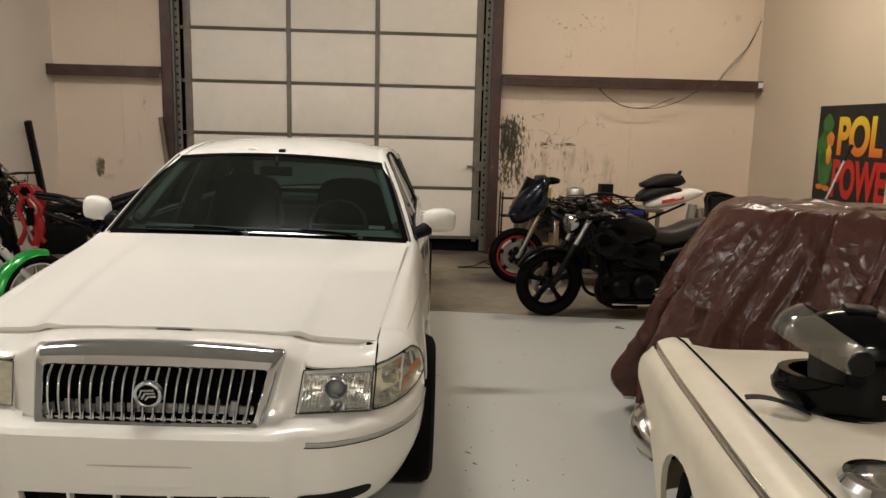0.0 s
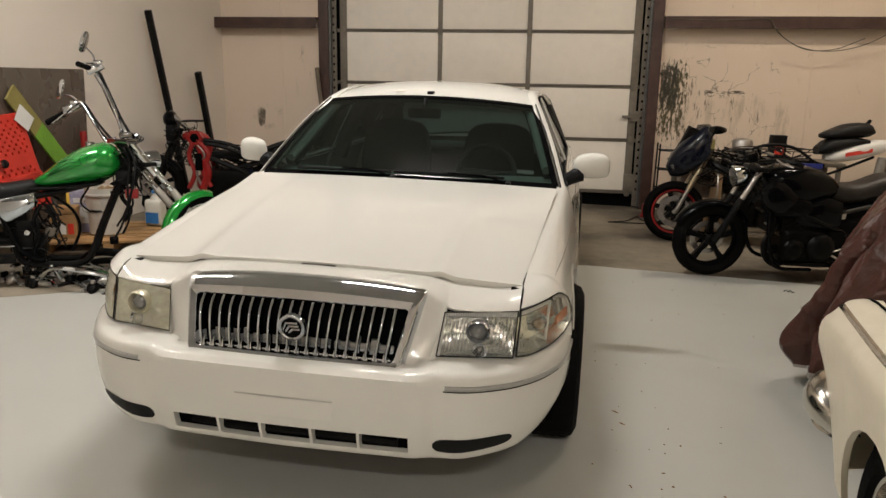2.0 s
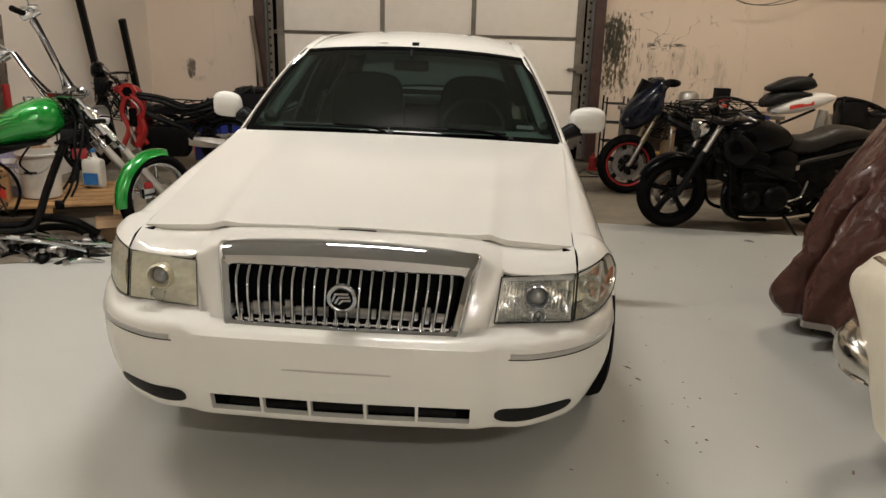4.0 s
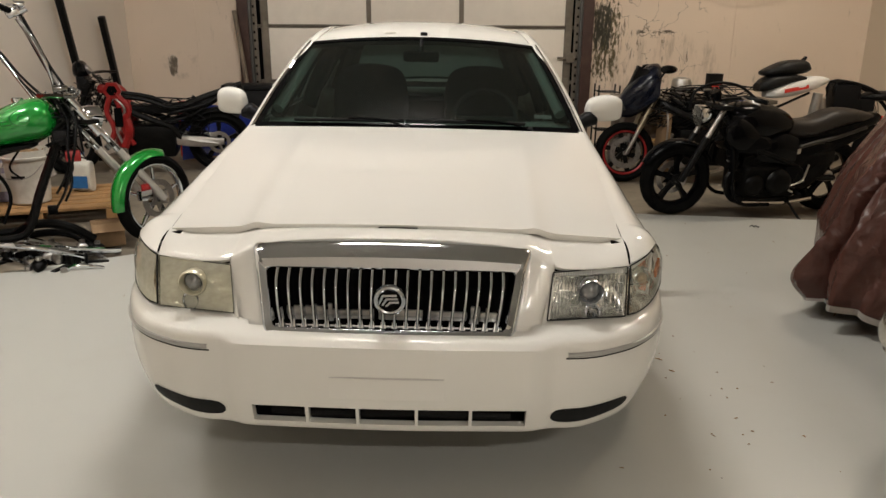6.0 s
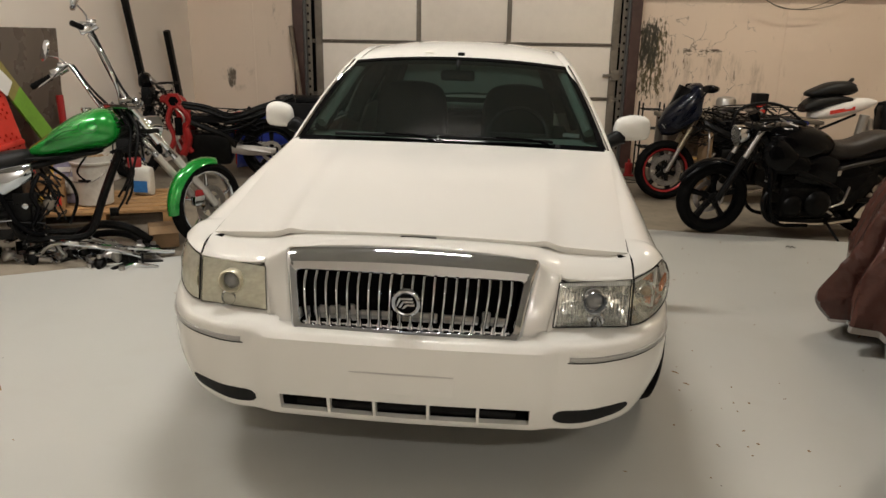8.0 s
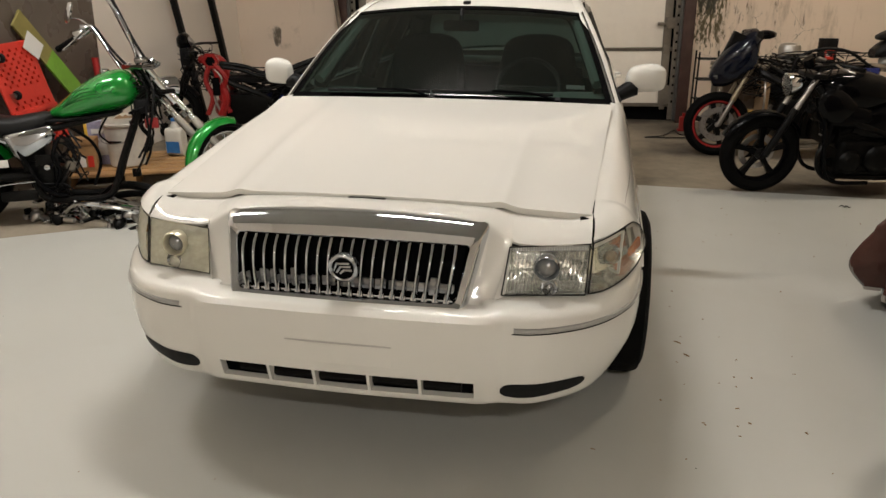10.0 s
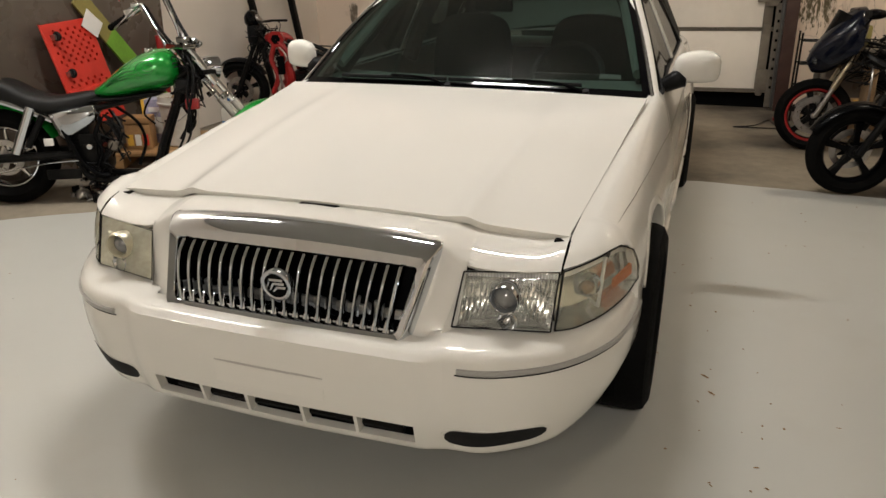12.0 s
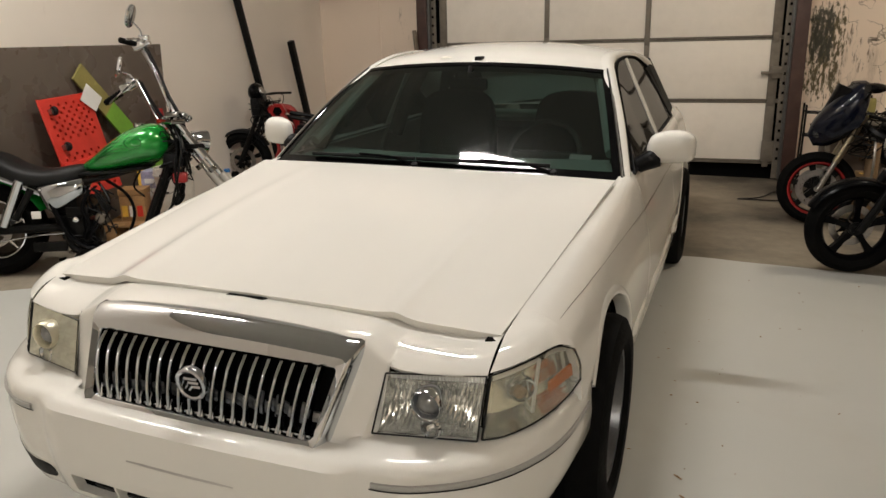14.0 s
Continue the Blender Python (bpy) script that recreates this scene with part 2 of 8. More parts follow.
def wall_material(name, base, stains):
    """Painted sheet wall: blotches, scuffs and, where stains is set, dark rust runs."""
    m, nt, b = nodes_of(name)
    L, N = nt.links.new, nt.nodes.new
    co = N("ShaderNodeTexCoord")
    big = N("ShaderNodeTexNoise"); big.inputs["Scale"].default_value, big.inputs["Detail"].default_value = 0.7, 5
    L(co.outputs["Object"], big.inputs["Vector"])
    c = N("ShaderNodeMix"); c.data_type = "RGBA"
    c.inputs[6].default_value = (*[v * 0.9 for v in base], 1); c.inputs[7].default_value = (*[min(1, v * 1.07) for v in base], 1)
    L(big.outputs["Fac"], c.inputs[0])
    col = c.outputs[2]
    # scuffs
    mp = N("ShaderNodeMapping"); mp.inputs["Scale"].default_value = (2.6, 2.6, 1.2)
    L(co.outputs["Object"], mp.inputs["Vector"])
    n2 = N("ShaderNodeTexNoise"); n2.inputs["Scale"].default_value, n2.inputs["Detail"].default_value, n2.inputs["Roughness"].default_value = 2.2, 10, 0.72
    L(mp.outputs[0], n2.inputs["Vector"])
    r = N("ShaderNodeMapRange"); r.inputs[1].default_value, r.inputs[2].default_value, r.inputs[4].default_value = (0.63, 0.74, 0.6) if stains else (0.66, 0.8, 0.25)
    L(n2.outputs["Fac"], r.inputs[0])
    c2 = N("ShaderNodeMix"); c2.data_type = "RGBA"; c2.inputs[7].default_value = (0.16, 0.11, 0.06, 1)
    L(r.outputs[0], c2.inputs[0]); L(col, c2.inputs[6])
    col = c2.outputs[2]
    if stains:
        sep = N("ShaderNodeSeparateXYZ"); L(co.outputs["Object"], sep.inputs[0])

        def window(cx, cz, hx, hz):
            """Soft-edged patch round a place on the wall."""
            out = None
            for o, c0, h in (("X", cx, hx), ("Z", cz, hz)):
                a = N("ShaderNodeMath"); a.operation = "SUBTRACT"; a.inputs[1].default_value = c0; L(sep.outputs[o], a.inputs[0])
                a2 = N("ShaderNodeMath"); a2.operation = "ABSOLUTE"; L(a.outputs[0], a2.inputs[0])
                mr = N("ShaderNodeMapRange"); mr.interpolation_type = "SMOOTHSTEP"
                mr.inputs[1].default_value, mr.inputs[2].default_value, mr.inputs[3].default_value, mr.inputs[4].default_value = h * 0.35, h, 1.0, 0.0
                L(a2.outputs[0], mr.inputs[0])
                if out is None:
                    out = mr.outputs[0]
                else:
                    mu = N("ShaderNodeMath"); mu.operation = "MULTIPLY"; L(out, mu.inputs[0]); L(mr.outputs[0], mu.inputs[1]); out = mu.outputs[0]
            return out

        for (cx, cz, hx, hz), sc, lo, hi, amt, dark in (
                ((2.18, 1.30, 0.28, 0.75), (30, 30, 9), 0.42, 0.50, 0.97, (0.060, 0.045, 0.010, 1)),
                ((2.14, 1.48, 0.17, 0.42), (34, 34, 12), 0.37, 0.47, 0.95, (0.02, 0.018, 0.008, 1)),
                ((2.75, 1.15, 0.95, 0.85), (17, 17, 3.4), 0.57, 0.64, 0.8, (0.10, 0.06, 0.03, 1)),
                ((2.80, 1.42, 0.48, 0.035), (10, 10, 30), 0.44, 0.52, 0.92, (0.05, 0.035, 0.02, 1)),
                ((3.0, 0.95, 1.3, 0.7), (7, 7, 1.6), 0.48, 0.66, 0.5, (0.20, 0.13, 0.07, 1)),
                ((3.0, 2.95, 0.9, 0.2), (16, 16, 22), 0.58, 0.63, 0.9, (0.05, 0.04, 0.03, 1)),
                ((-3.08, 1.0, 0.10, 0.18), (18, 18, 6), 0.40, 0.52, 0.9, (0.07, 0.05, 0.03, 1)),
                ((-3.0, 1.0, 0.45, 0.30), (6, 6, 5), 0.50, 0.72, 0.45, (0.22, 0.16, 0.10, 1)),
                ((-2.75, 1.5, 0.4, 0.9), (14, 14, 1.5), 0.58, 0.72, 0.5, (0.25, 0.19, 0.12, 1))):
            mp2 = N("ShaderNodeMapping"); mp2.inputs["Scale"].default_value = sc; L(co.outputs["Object"], mp2.inputs["Vector"])
            nn = N("ShaderNodeTexNoise"); nn.inputs["Scale"].default_value, nn.inputs["Detail"].default_value, nn.inputs["Roughness"].default_value = 1.0, 9, 0.7
            L(mp2.outputs[0], nn.inputs["Vector"])
            wn = window(cx, cz, hx, hz)
            # the patch lowers the threshold, so its outline stays ragged
            ad = N("ShaderNodeMath"); ad.operation = "MULTIPLY_ADD"; ad.inputs[1].default_value, ad.inputs[2].default_value = 0.30, -0.30
            L(wn, ad.inputs[0])
            sm = N("ShaderNodeMath"); sm.operation = "ADD"; L(nn.outputs["Fac"], sm.inputs[0]); L(ad.outputs[0], sm.inputs[1])
            r2 = N("ShaderNodeMapRange"); r2.inputs[1].default_value, r2.inputs[2].default_value, r2.inputs[4].default_value = lo, hi, amt
            L(sm.outputs[0], r2.inputs[0])
            c3 = N("ShaderNodeMix"); c3.data_type = "RGBA"; c3.inputs[7].default_value = dark
            L(r2.outputs[0], c3.inputs[0]); L(col, c3.inputs[6])
            col = c3.outputs[2]
        # hairline cracks in the paint beside the door
        wn = N("ShaderNodeTexNoise"); wn.inputs["Scale"].default_value, wn.inputs["Detail"].default_value = 3.5, 4
        L(co.outputs["Object"], wn.inputs["Vector"])
        wv = N("ShaderNodeVectorMath"); wv.operation = "MULTIPLY_ADD"; wv.inputs[1].default_value = (.4, .4, .4)
        L(wn.outputs["Color"], wv.inputs[0]); L(co.outputs["Object"], wv.inputs[2])
        vr = N("ShaderNodeTexVoronoi"); vr.feature = "DISTANCE_TO_EDGE"; vr.inputs["Scale"].default_value = 2.4
        L(wv.outputs[0], vr.inputs["Vector"])
        ln = N("ShaderNodeMapRange"); ln.inputs[1].default_value, ln.inputs[2].default_value, ln.inputs[3].default_value, ln.inputs[4].default_value = .002, .010, .7, 0
        L(vr.outputs["Distance"], ln.inputs[0])
        gate = N("ShaderNodeTexNoise"); gate.inputs["Scale"].default_value = 5.0
        L(co.outputs["Object"], gate.inputs["Vector"])
        gr = N("ShaderNodeMapRange"); gr.inputs[1].default_value, gr.inputs[2].default_value = .46, .54
        L(gate.outputs["Fac"], gr.inputs[0])
        m1 = N("ShaderNodeMath"); m1.operation = "MULTIPLY"; L(ln.outputs[0], m1.inputs[0]); L(gr.outputs[0], m1.inputs[1])
        m3 = N("ShaderNodeMath"); m3.operation = "MULTIPLY"; L(m1.outputs[0], m3.inputs[0]); L(window(2.75, 1.25, .95, .95), m3.inputs[1])
        c4 = N("ShaderNodeMix"); c4.data_type = "RGBA"; c4.inputs[7].default_value = (.07, .045, .025, 1)
        L(m3.outputs[0], c4.inputs[0]); L(col, c4.inputs[6])
        col = c4.outputs[2]
    L(col, b.inputs["Base Color"])
    b.inputs["Roughness"].default_value = 0.6
    bp = N("ShaderNodeBump"); bp.inputs["Strength"].default_value = 0.15; bp.inputs["Distance"].default_value = 0.02
    L(n2.outputs["Fac"], bp.inputs["Height"]); L(bp.outputs[0], b.inputs["Normal"])
    return m


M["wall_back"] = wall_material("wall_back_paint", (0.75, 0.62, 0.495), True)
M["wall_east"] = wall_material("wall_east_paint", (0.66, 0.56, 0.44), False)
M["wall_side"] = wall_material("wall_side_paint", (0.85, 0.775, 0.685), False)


def floor_material(name, base, spots):
    m, nt, b = nodes_of(name)
    L, N = nt.links.new, nt.nodes.new
    co = N("ShaderNodeTexCoord")
    n1 = N("ShaderNodeTexNoise"); n1.inputs["Scale"].default_value, n1.inputs["Detail"].default_value = 0.9, 6
    n2 = N("ShaderNodeTexNoise"); n2.inputs["Scale"].default_value, n2.inputs["Detail"].default_value, n2.inputs["Roughness"].default_value = 9.0, 9, 0.65
    n3 = N("ShaderNodeTexNoise"); n3.inputs["Scale"].default_value, n3.inputs["Detail"].default_value, n3.inputs["Roughness"].default_value = 22.0, 3, 0.6
    for n in (n1, n2, n3):
        L(co.outputs["Object"], n.inputs["Vector"])
    c = N("ShaderNodeMix"); c.data_type = "RGBA"
    k = 0.6
    c.inputs[6].default_value = (*[v * (1 - k) for v in base], 1); c.inputs[7].default_value = (*[v * (1 + k) for v in base], 1)
    mm = N("ShaderNodeMath"); mm.operation = "MULTIPLY_ADD"; mm.inputs[1].default_value = 0.8
    m2 = N("ShaderNodeMath"); m2.operation = "MULTIPLY"; m2.inputs[1].default_value = 0.2
    L(n2.outputs["Fac"], m2.inputs[0]); L(n1.outputs["Fac"], mm.inputs[0]); L(m2.outputs[0], mm.inputs[2])
    st = N("ShaderNodeMapRange"); st.inputs[1].default_value, st.inputs[2].default_value = 0.36, 0.64
    L(mm.outputs[0], st.inputs[0]); L(st.outputs[0], c.inputs[0])
    # small dark specks and crumbs
    r = N("ShaderNodeMapRange"); r.inputs[1].default_value, r.inputs[2].default_value, r.inputs[4].default_value = 0.735, 0.76, spots
    L(n3.outputs["Fac"], r.inputs[0])
    c2 = N("ShaderNodeMix"); c2.data_type = "RGBA"; c2.inputs[7].default_value = (0.06, 0.05, 0.04, 1)
    L(r.outputs[0], c2.inputs[0]); L(c.outputs[2], c2.inputs[6])
    L(c2.outputs[2], b.inputs["Base Color"])
    rr = N("ShaderNodeMapRange"); rr.inputs[3].default_value, rr.inputs[4].default_value = 0.6, 0.9
    L(n1.outputs["Fac"], rr.inputs[0]); L(rr.outputs[0], b.inputs["Roughness"])
    bp = N("ShaderNodeBump"); bp.inputs["Strength"].default_value = 0.3; bp.inputs["Distance"].default_value = 0.01
    L(n2.outputs["Fac"], bp.inputs["Height"])
    L(bp.outputs[0], b.inputs["Normal"])
    return m


def epoxy_material():
    """Poured grey coating: faint clouding, dull smudges, sparse dark specks."""
    m, nt, b = nodes_of("grey_epoxy")
    L, N = nt.links.new, nt.nodes.new
    co = N("ShaderNodeTexCoord")

    def field(scale, detail, rough):
        n = N("ShaderNodeTexNoise")
        n.inputs["Scale"].default_value, n.inputs["Detail"].default_value, n.inputs["Roughness"].default_value = scale, detail, rough
        L(co.outputs["Object"], n.inputs["Vector"])
        return n.outputs["Fac"]

    def band(src, lo, hi, a, z):
        r = N("ShaderNodeMapRange")
        r.inputs[1].default_value, r.inputs[2].default_value, r.inputs[3].default_value, r.inputs[4].default_value = lo, hi, a, z
        L(src, r.inputs[0])
        return r.outputs[0]

    def blend(fac, src, colour):
        c = N("ShaderNodeMix"); c.data_type = "RGBA"; c.inputs[7].default_value = (*colour, 1)
        L(fac, c.inputs[0])
        if isinstance(src, tuple):
            c.inputs[6].default_value = (*src, 1)
        else:
            L(src, c.inputs[6])
        return c.outputs[2]
    cloud = blend(band(field(0.8, 2, .5), .25, .75, 0, 1), (0.480, 0.478, 0.440), (0.515, 0.510, 0.468))
    smudge = blend(band(field(3.1, 3, .5), .56, .80, 0, .18), cloud, (0.40, 0.37, 0.31))
    vor = N("ShaderNodeTexVoronoi"); vor.inputs["Scale"].default_value, vor.inputs["Randomness"].default_value = 5.0, 1.0
    L(co.outputs["Object"], vor.inputs["Vector"])
    speck = blend(band(vor.outputs["Distance"], .012, .022, .85, 0), smudge, (0.06, 0.05, 0.04))
    L(speck, b.inputs["Base Color"])
    L(band(field(2.0, 2, .5), .3, .7, .30, .36), b.inputs["Roughness"])
    return m


M["epoxy"] = epoxy_material()
M["concrete"] = floor_material("bare_concrete", (0.200, 0.168, 0.125), 0.7)


def tarp_material():
    """Woven plastic sheet: brown, glossy, crinkled finely."""
    m, nt, b = nodes_of("brown_tarp")
    L, N = nt.links.new, nt.nodes.new
    co = N("ShaderNodeTexCoord")
    n = N("ShaderNodeTexNoise"); n.inputs["Scale"].default_value, n.inputs["Detail"].default_value, n.inputs["Roughness"].default_value = 5, 8, 0.65
    L(co.outputs["Object"], n.inputs["Vector"])
    c = N("ShaderNodeMix"); c.data_type = "RGBA"; c.inputs[6].default_value = (0.056, 0.021, 0.016, 1); c.inputs[7].default_value = (0.088, 0.036, 0.028, 1)
    L(n.outputs["Fac"], c.inputs[0]); L(c.outputs[2], b.inputs["Base Color"])
    b.inputs["Roughness"].default_value = 0.25
    b.inputs["Specular IOR Level"].default_value = 0.38
    # crumpled facets: creased cells at three sizes over bent coordinates
    wn = N("ShaderNodeTexNoise"); wn.inputs["Scale"].default_value, wn.inputs["Detail"].default_value = 3.0, 3
    L(co.outputs["Object"], wn.inputs["Vector"])
    wv = N("ShaderNodeVectorMath"); wv.operation = "MULTIPLY_ADD"; wv.inputs[1].default_value = (.35, .35, .35)
    L(wn.outputs["Color"], wv.inputs[0]); L(co.outputs["Object"], wv.inputs[2])
    h = None
    for sc, amt in ((4.5, .5), (11.0, .5), (30.0, .22)):
        vr = N("ShaderNodeTexVoronoi"); vr.feature = "DISTANCE_TO_EDGE"; vr.inputs["Scale"].default_value = sc
        L(wv.outputs[0], vr.inputs["Vector"])
        a3 = N("ShaderNodeMath"); a3.operation = "MULTIPLY"; a3.inputs[1].default_value = -amt * 4.5 / sc * 2.0; L(vr.outputs["Distance"], a3.inputs[0])
        if h is None:
            h = a3.outputs[0]
        else:
            ad = N("ShaderNodeMath"); ad.operation = "ADD"; L(h, ad.inputs[0]); L(a3.outputs[0], ad.inputs[1]); h = ad.outputs[0]
    bp = N("ShaderNodeBump"); bp.inputs["Strength"].default_value = 0.36; bp.inputs["Distance"].default_value = 0.05
    L(h, bp.inputs["Height"]); L(bp.outputs[0], b.inputs["Normal"])
    return m


M["tarp"] = tarp_material()
M["warm_tube"] = emit("warm_fluorescent_tube", (1.0, 0.88, 0.72), 55.0)
M["tube"] = emit("fluorescent_tube", (1.0, 0.945, 0.90), 55.0)

# ---- building helpers ----
def part(name, bm, mat, parent=None, label="", smooth=35, m=None):
    """Links a bmesh (or a ready mesh) as one mesh object, under a thing where one is given."""
    if isinstance(bm, bpy.types.Mesh):
        me = bm
    else:
        bmesh.ops.recalc_face_normals(bm, faces=bm.faces)
        me = bpy.data.meshes.new(name)
        bm.to_mesh(me)
        bm.free()
        if smooth:
            me.shade_smooth()
            me.set_sharp_from_angle(angle=radians(smooth))
    if mat and not me.materials:
        me.materials.append(M[mat])
    ob = new(name, me)
    if parent:
        ob.parent = parent
    if m is not None:
        ob.matrix_basis = m
    return tagged(ob, label)


def thing(name, m, label, category, group=""):
    ob = new(name)
    ob.empty_display_size = 0.1
    ob.matrix_basis = m
    return tagged(ob, label, category, group)


def spline(pts, n):
    """n points along a Catmull-Rom curve through pts, spread by length."""
    p = np.array(pts, float)
    if len(p) == 2:
        return np.linspace(p[0], p[1], n)
    q = np.vstack([2 * p[0] - p[1], p, 2 * p[-1] - p[-2]])
    out = []
    for i in range(1, len(q) - 2):
        t = np.linspace(0, 1, 12, endpoint=False)[:, None]
        a, b, c, d = q[i - 1], q[i], q[i + 1], q[i + 2]
        out.append(0.5 * (2 * b + (c - a) * t + (2 * a - 5 * b + 4 * c - d) * t**2 + (3 * b - a - 3 * c + d) * t**3))
    out = np.vstack(out + [p[-1:]])
    s = np.r_[0, np.cumsum(np.linalg.norm(np.diff(out, axis=0), axis=1))]
    u = np.linspace(0, s[-1], n)
    return np.array([np.interp(u, s, out[:, k]) for k in range(out.shape[1])]).T


def grid(rings, closed=False, caps=False, bm=None):
    """Faces between rings of points."""
    bm = bm or bmesh.new()
    vs = [[bm.verts.new(tuple(map(float, p))) for p in r] for r in rings]
    for a, b in zip(vs, vs[1:]):
        k = len(a)
        for i in range(k if closed else k - 1):
            j = (i + 1) % k
            bm.faces.new((a[i], a[j], b[j], b[i]))
    if caps:
        bm.faces.new(vs[0][::-1]); bm.faces.new(vs[-1])
    return bm


def tube(pts, r, n=24, sides=8, bm=None, r1=None):
    c = spline(pts, n) if len(pts) > 2 else np.array(pts, float)
    t = np.gradient(c, axis=0)
    t /= np.linalg.norm(t, axis=1)[:, None]
    up = np.array([0, 0, 1.0]) if abs(t[0][2]) < 0.9 else np.array([1.0, 0, 0])
    rings = []
    for i, (p, d) in enumerate(zip(c, t)):
        a = np.cross(d, up); a /= np.linalg.norm(a)
        b = np.cross(a, d)
        up = b
        rad = r if r1 is None else r + (r1 - r) * i / (len(c) - 1)
        rings.append([p + rad * (math.cos(w) * a + math.sin(w) * b) for w in np.linspace(0, 2 * math.pi, sides, endpoint=False)])
    return grid(rings, True, True, bm)


def box(x0, x1, y0, y1, z0, z1, bev=0.0, bm=None, seg=2):
    b2 = bmesh.new()
    bmesh.ops.create_cube(b2, size=1, matrix=Matrix.Translation(((x0 + x1) / 2, (y0 + y1) / 2, (z0 + z1) / 2)) @ Matrix.Diagonal((x1 - x0, y1 - y0, z1 - z0, 1)))
    if bev:
        bmesh.ops.bevel(b2, geom=b2.edges[:], offset=bev, segments=seg, profile=0.6, affect="EDGES")
    if bm is None:
        return b2
    me = bpy.data.meshes.new("tmp"); b2.to_mesh(me); b2.free(); bm.from_mesh(me); bpy.data.meshes.remove(me)
    return bm


def lathe(profile, n=32, axis="z", bm=None, m=None, cap=False):
    """Turns (radius, height) pairs round an axis."""
    rings = []
    for r, h in profile:
        ring = []
        for w in np.linspace(0, 2 * math.pi, n, endpoint=False):
            a, b = r * math.cos(w), r * math.sin(w)
            p = Vector((a, b, h) if axis == "z" else (a, h, b) if axis == "y" else (h, a, b))
            ring.append(m @ p if m else p)
        rings.append(ring)
    return grid(rings, True, cap, bm)


def blob(secs, n=20, k=24, power=2.4, axis="x"):
    """A rounded body: (x, half width, bottom, top) sections joined by superellipses along x; optional fifth value shifts y."""
    s = spline([(*q, 0.0)[:5] if len(q) == 4 else q for q in secs], k)
    rings = []
    for x, hw, zb, zt, yo in s:
        ring = []
        for w in np.linspace(0, 2 * math.pi, n, endpoint=False):
            c, d = math.cos(w), math.sin(w)
            ring.append((x, yo + hw * np.sign(c) * abs(c) ** (2 / power), (zb + zt) / 2 + (zt - zb) / 2 * np.sign(d) * abs(d) ** (2 / power)))
        rings.append(ring)
    return grid(rings, True, True)


def shift(bm, m):
    bmesh.ops.transform(bm, matrix=m, verts=bm.verts)
    return bm


def thicken(bm, d):
    """Gives an open sheet a thickness."""
    bmesh.ops.recalc_face_normals(bm, faces=bm.faces)
    bmesh.ops.solidify(bm, geom=bm.faces[:], thickness=d)
    return bm

# ---- the building ----
# The slab falls slightly across the room, so the walls stand 0.85 degrees off square to it.
LEAN_M = pose(0, 0, 0, 0, -0.85, 0)
WY, XL, XR = 7.26, -3.60, 5.36


def setting(name, bm, mat, label="", smooth=0, m=LEAN_M):
    return tagged(part(name, bm, mat, None, label, smooth, m), kind="structure")


# door opening -2.10..1.86, wall made of pieces round it
bm = bmesh.new()
for x0, x1, z0, z1 in ((XL - 0.2, -2.10, -0.3, 5.2), (1.88, XR + 0.2, -0.3, 5.2), (-2.10, 1.88, 4.2, 5.2)):
    box(x0, x1, WY, WY + 0.16, z0, z1, 0, bm)
setting("wall_north", bm, "wall_back", "stained cream painted sheet-metal wall with rust runs")
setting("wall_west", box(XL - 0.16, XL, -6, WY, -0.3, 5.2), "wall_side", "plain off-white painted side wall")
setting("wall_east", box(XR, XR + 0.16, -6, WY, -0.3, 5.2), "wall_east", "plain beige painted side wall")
# south wall and ceiling are unseen, added to close the room and bounce light
setting("wall_south", box(XL - 0.16, XR + 0.16, -6.16, -6, -0.3, 5.2), "wall_side", "unseen plain painted wall added to close the garage")
setting("ceiling", box(XL - 0.16, XR + 0.16, -6.16, WY + 0.16, CEIL, CEIL + 0.1), "ceiling", "unseen plain grey ceiling added to bounce light")


def seam_y(x):
    return float(np.interp(x, [-3.6, -3.0, -1.8, 0.6, 1.2, 5.4], [1.35, 1.85, 2.65, 3.95, 4.02, 3.72]))


# floor: bare slab with the painted coat lying on it
setting("floor", box(XL - 0.2, XR + 0.2, -6.2, WY + 1.2, -0.25, 0.0), "concrete", "bare stained concrete slab", m=Matrix())
xs = np.linspace(XL, XR + 0.05, 90)
bm = grid([[(x, -6, 0.004) for x in xs], [(x, seam_y(x) + 0.015 * noise.noise((x * 3, 0, 0)), 0.004) for x in xs]])
setting("floor_coating", bm, "epoxy", "glossy light grey epoxy floor coating with scuffs", m=Matrix())

# sectional overhead door
ROW0, ROWH, X0, X1 = 0.17, 0.645, -2.02, 1.79
door = tagged(new("door_1"), "white insulated sectional overhead garage door, slightly raised", "garage door", kind="structure")
door.matrix_basis = LEAN_M
COLS = [X0 + 0.09, -0.68, 0.43, X1 - 0.07]
for r in range(6):
    z0, z1 = ROW0 + r * ROWH, ROW0 + (r + 1) * ROWH
    for a, b in zip(COLS, COLS[1:]):
        part("panel", box(a + 0.028, b - 0.028, WY - 0.03, WY + 0.02, z0 + 0.022, z1 - 0.022, 0.004), "door_panel", door)
    part("stile_rail", box(X0, X1, WY - 0.036, WY + 0.015, z0 - 0.020, z0 - 0.003, 0.003), "galv", door)
    part("stile_rail", box(X0, X1, WY - 0.036, WY + 0.015, z0 + 0.003, z0 + 0.020, 0.003), "galv", door)
    for k, a in enumerate(COLS):
        w = 0.045 if k in (0, 3) else 0.028
        part("stile", box(a - w, a + w, WY - 0.04, WY + 0.012, z0 + 0.022, z1 - 0.022, 0.003), "galv", door)
    for a in COLS:
        part("hinge", box(a - 0.03, a + 0.03, WY - 0.048, WY - 0.03, z0 - 0.05, z0 + 0.05, 0.006), "galv", door)
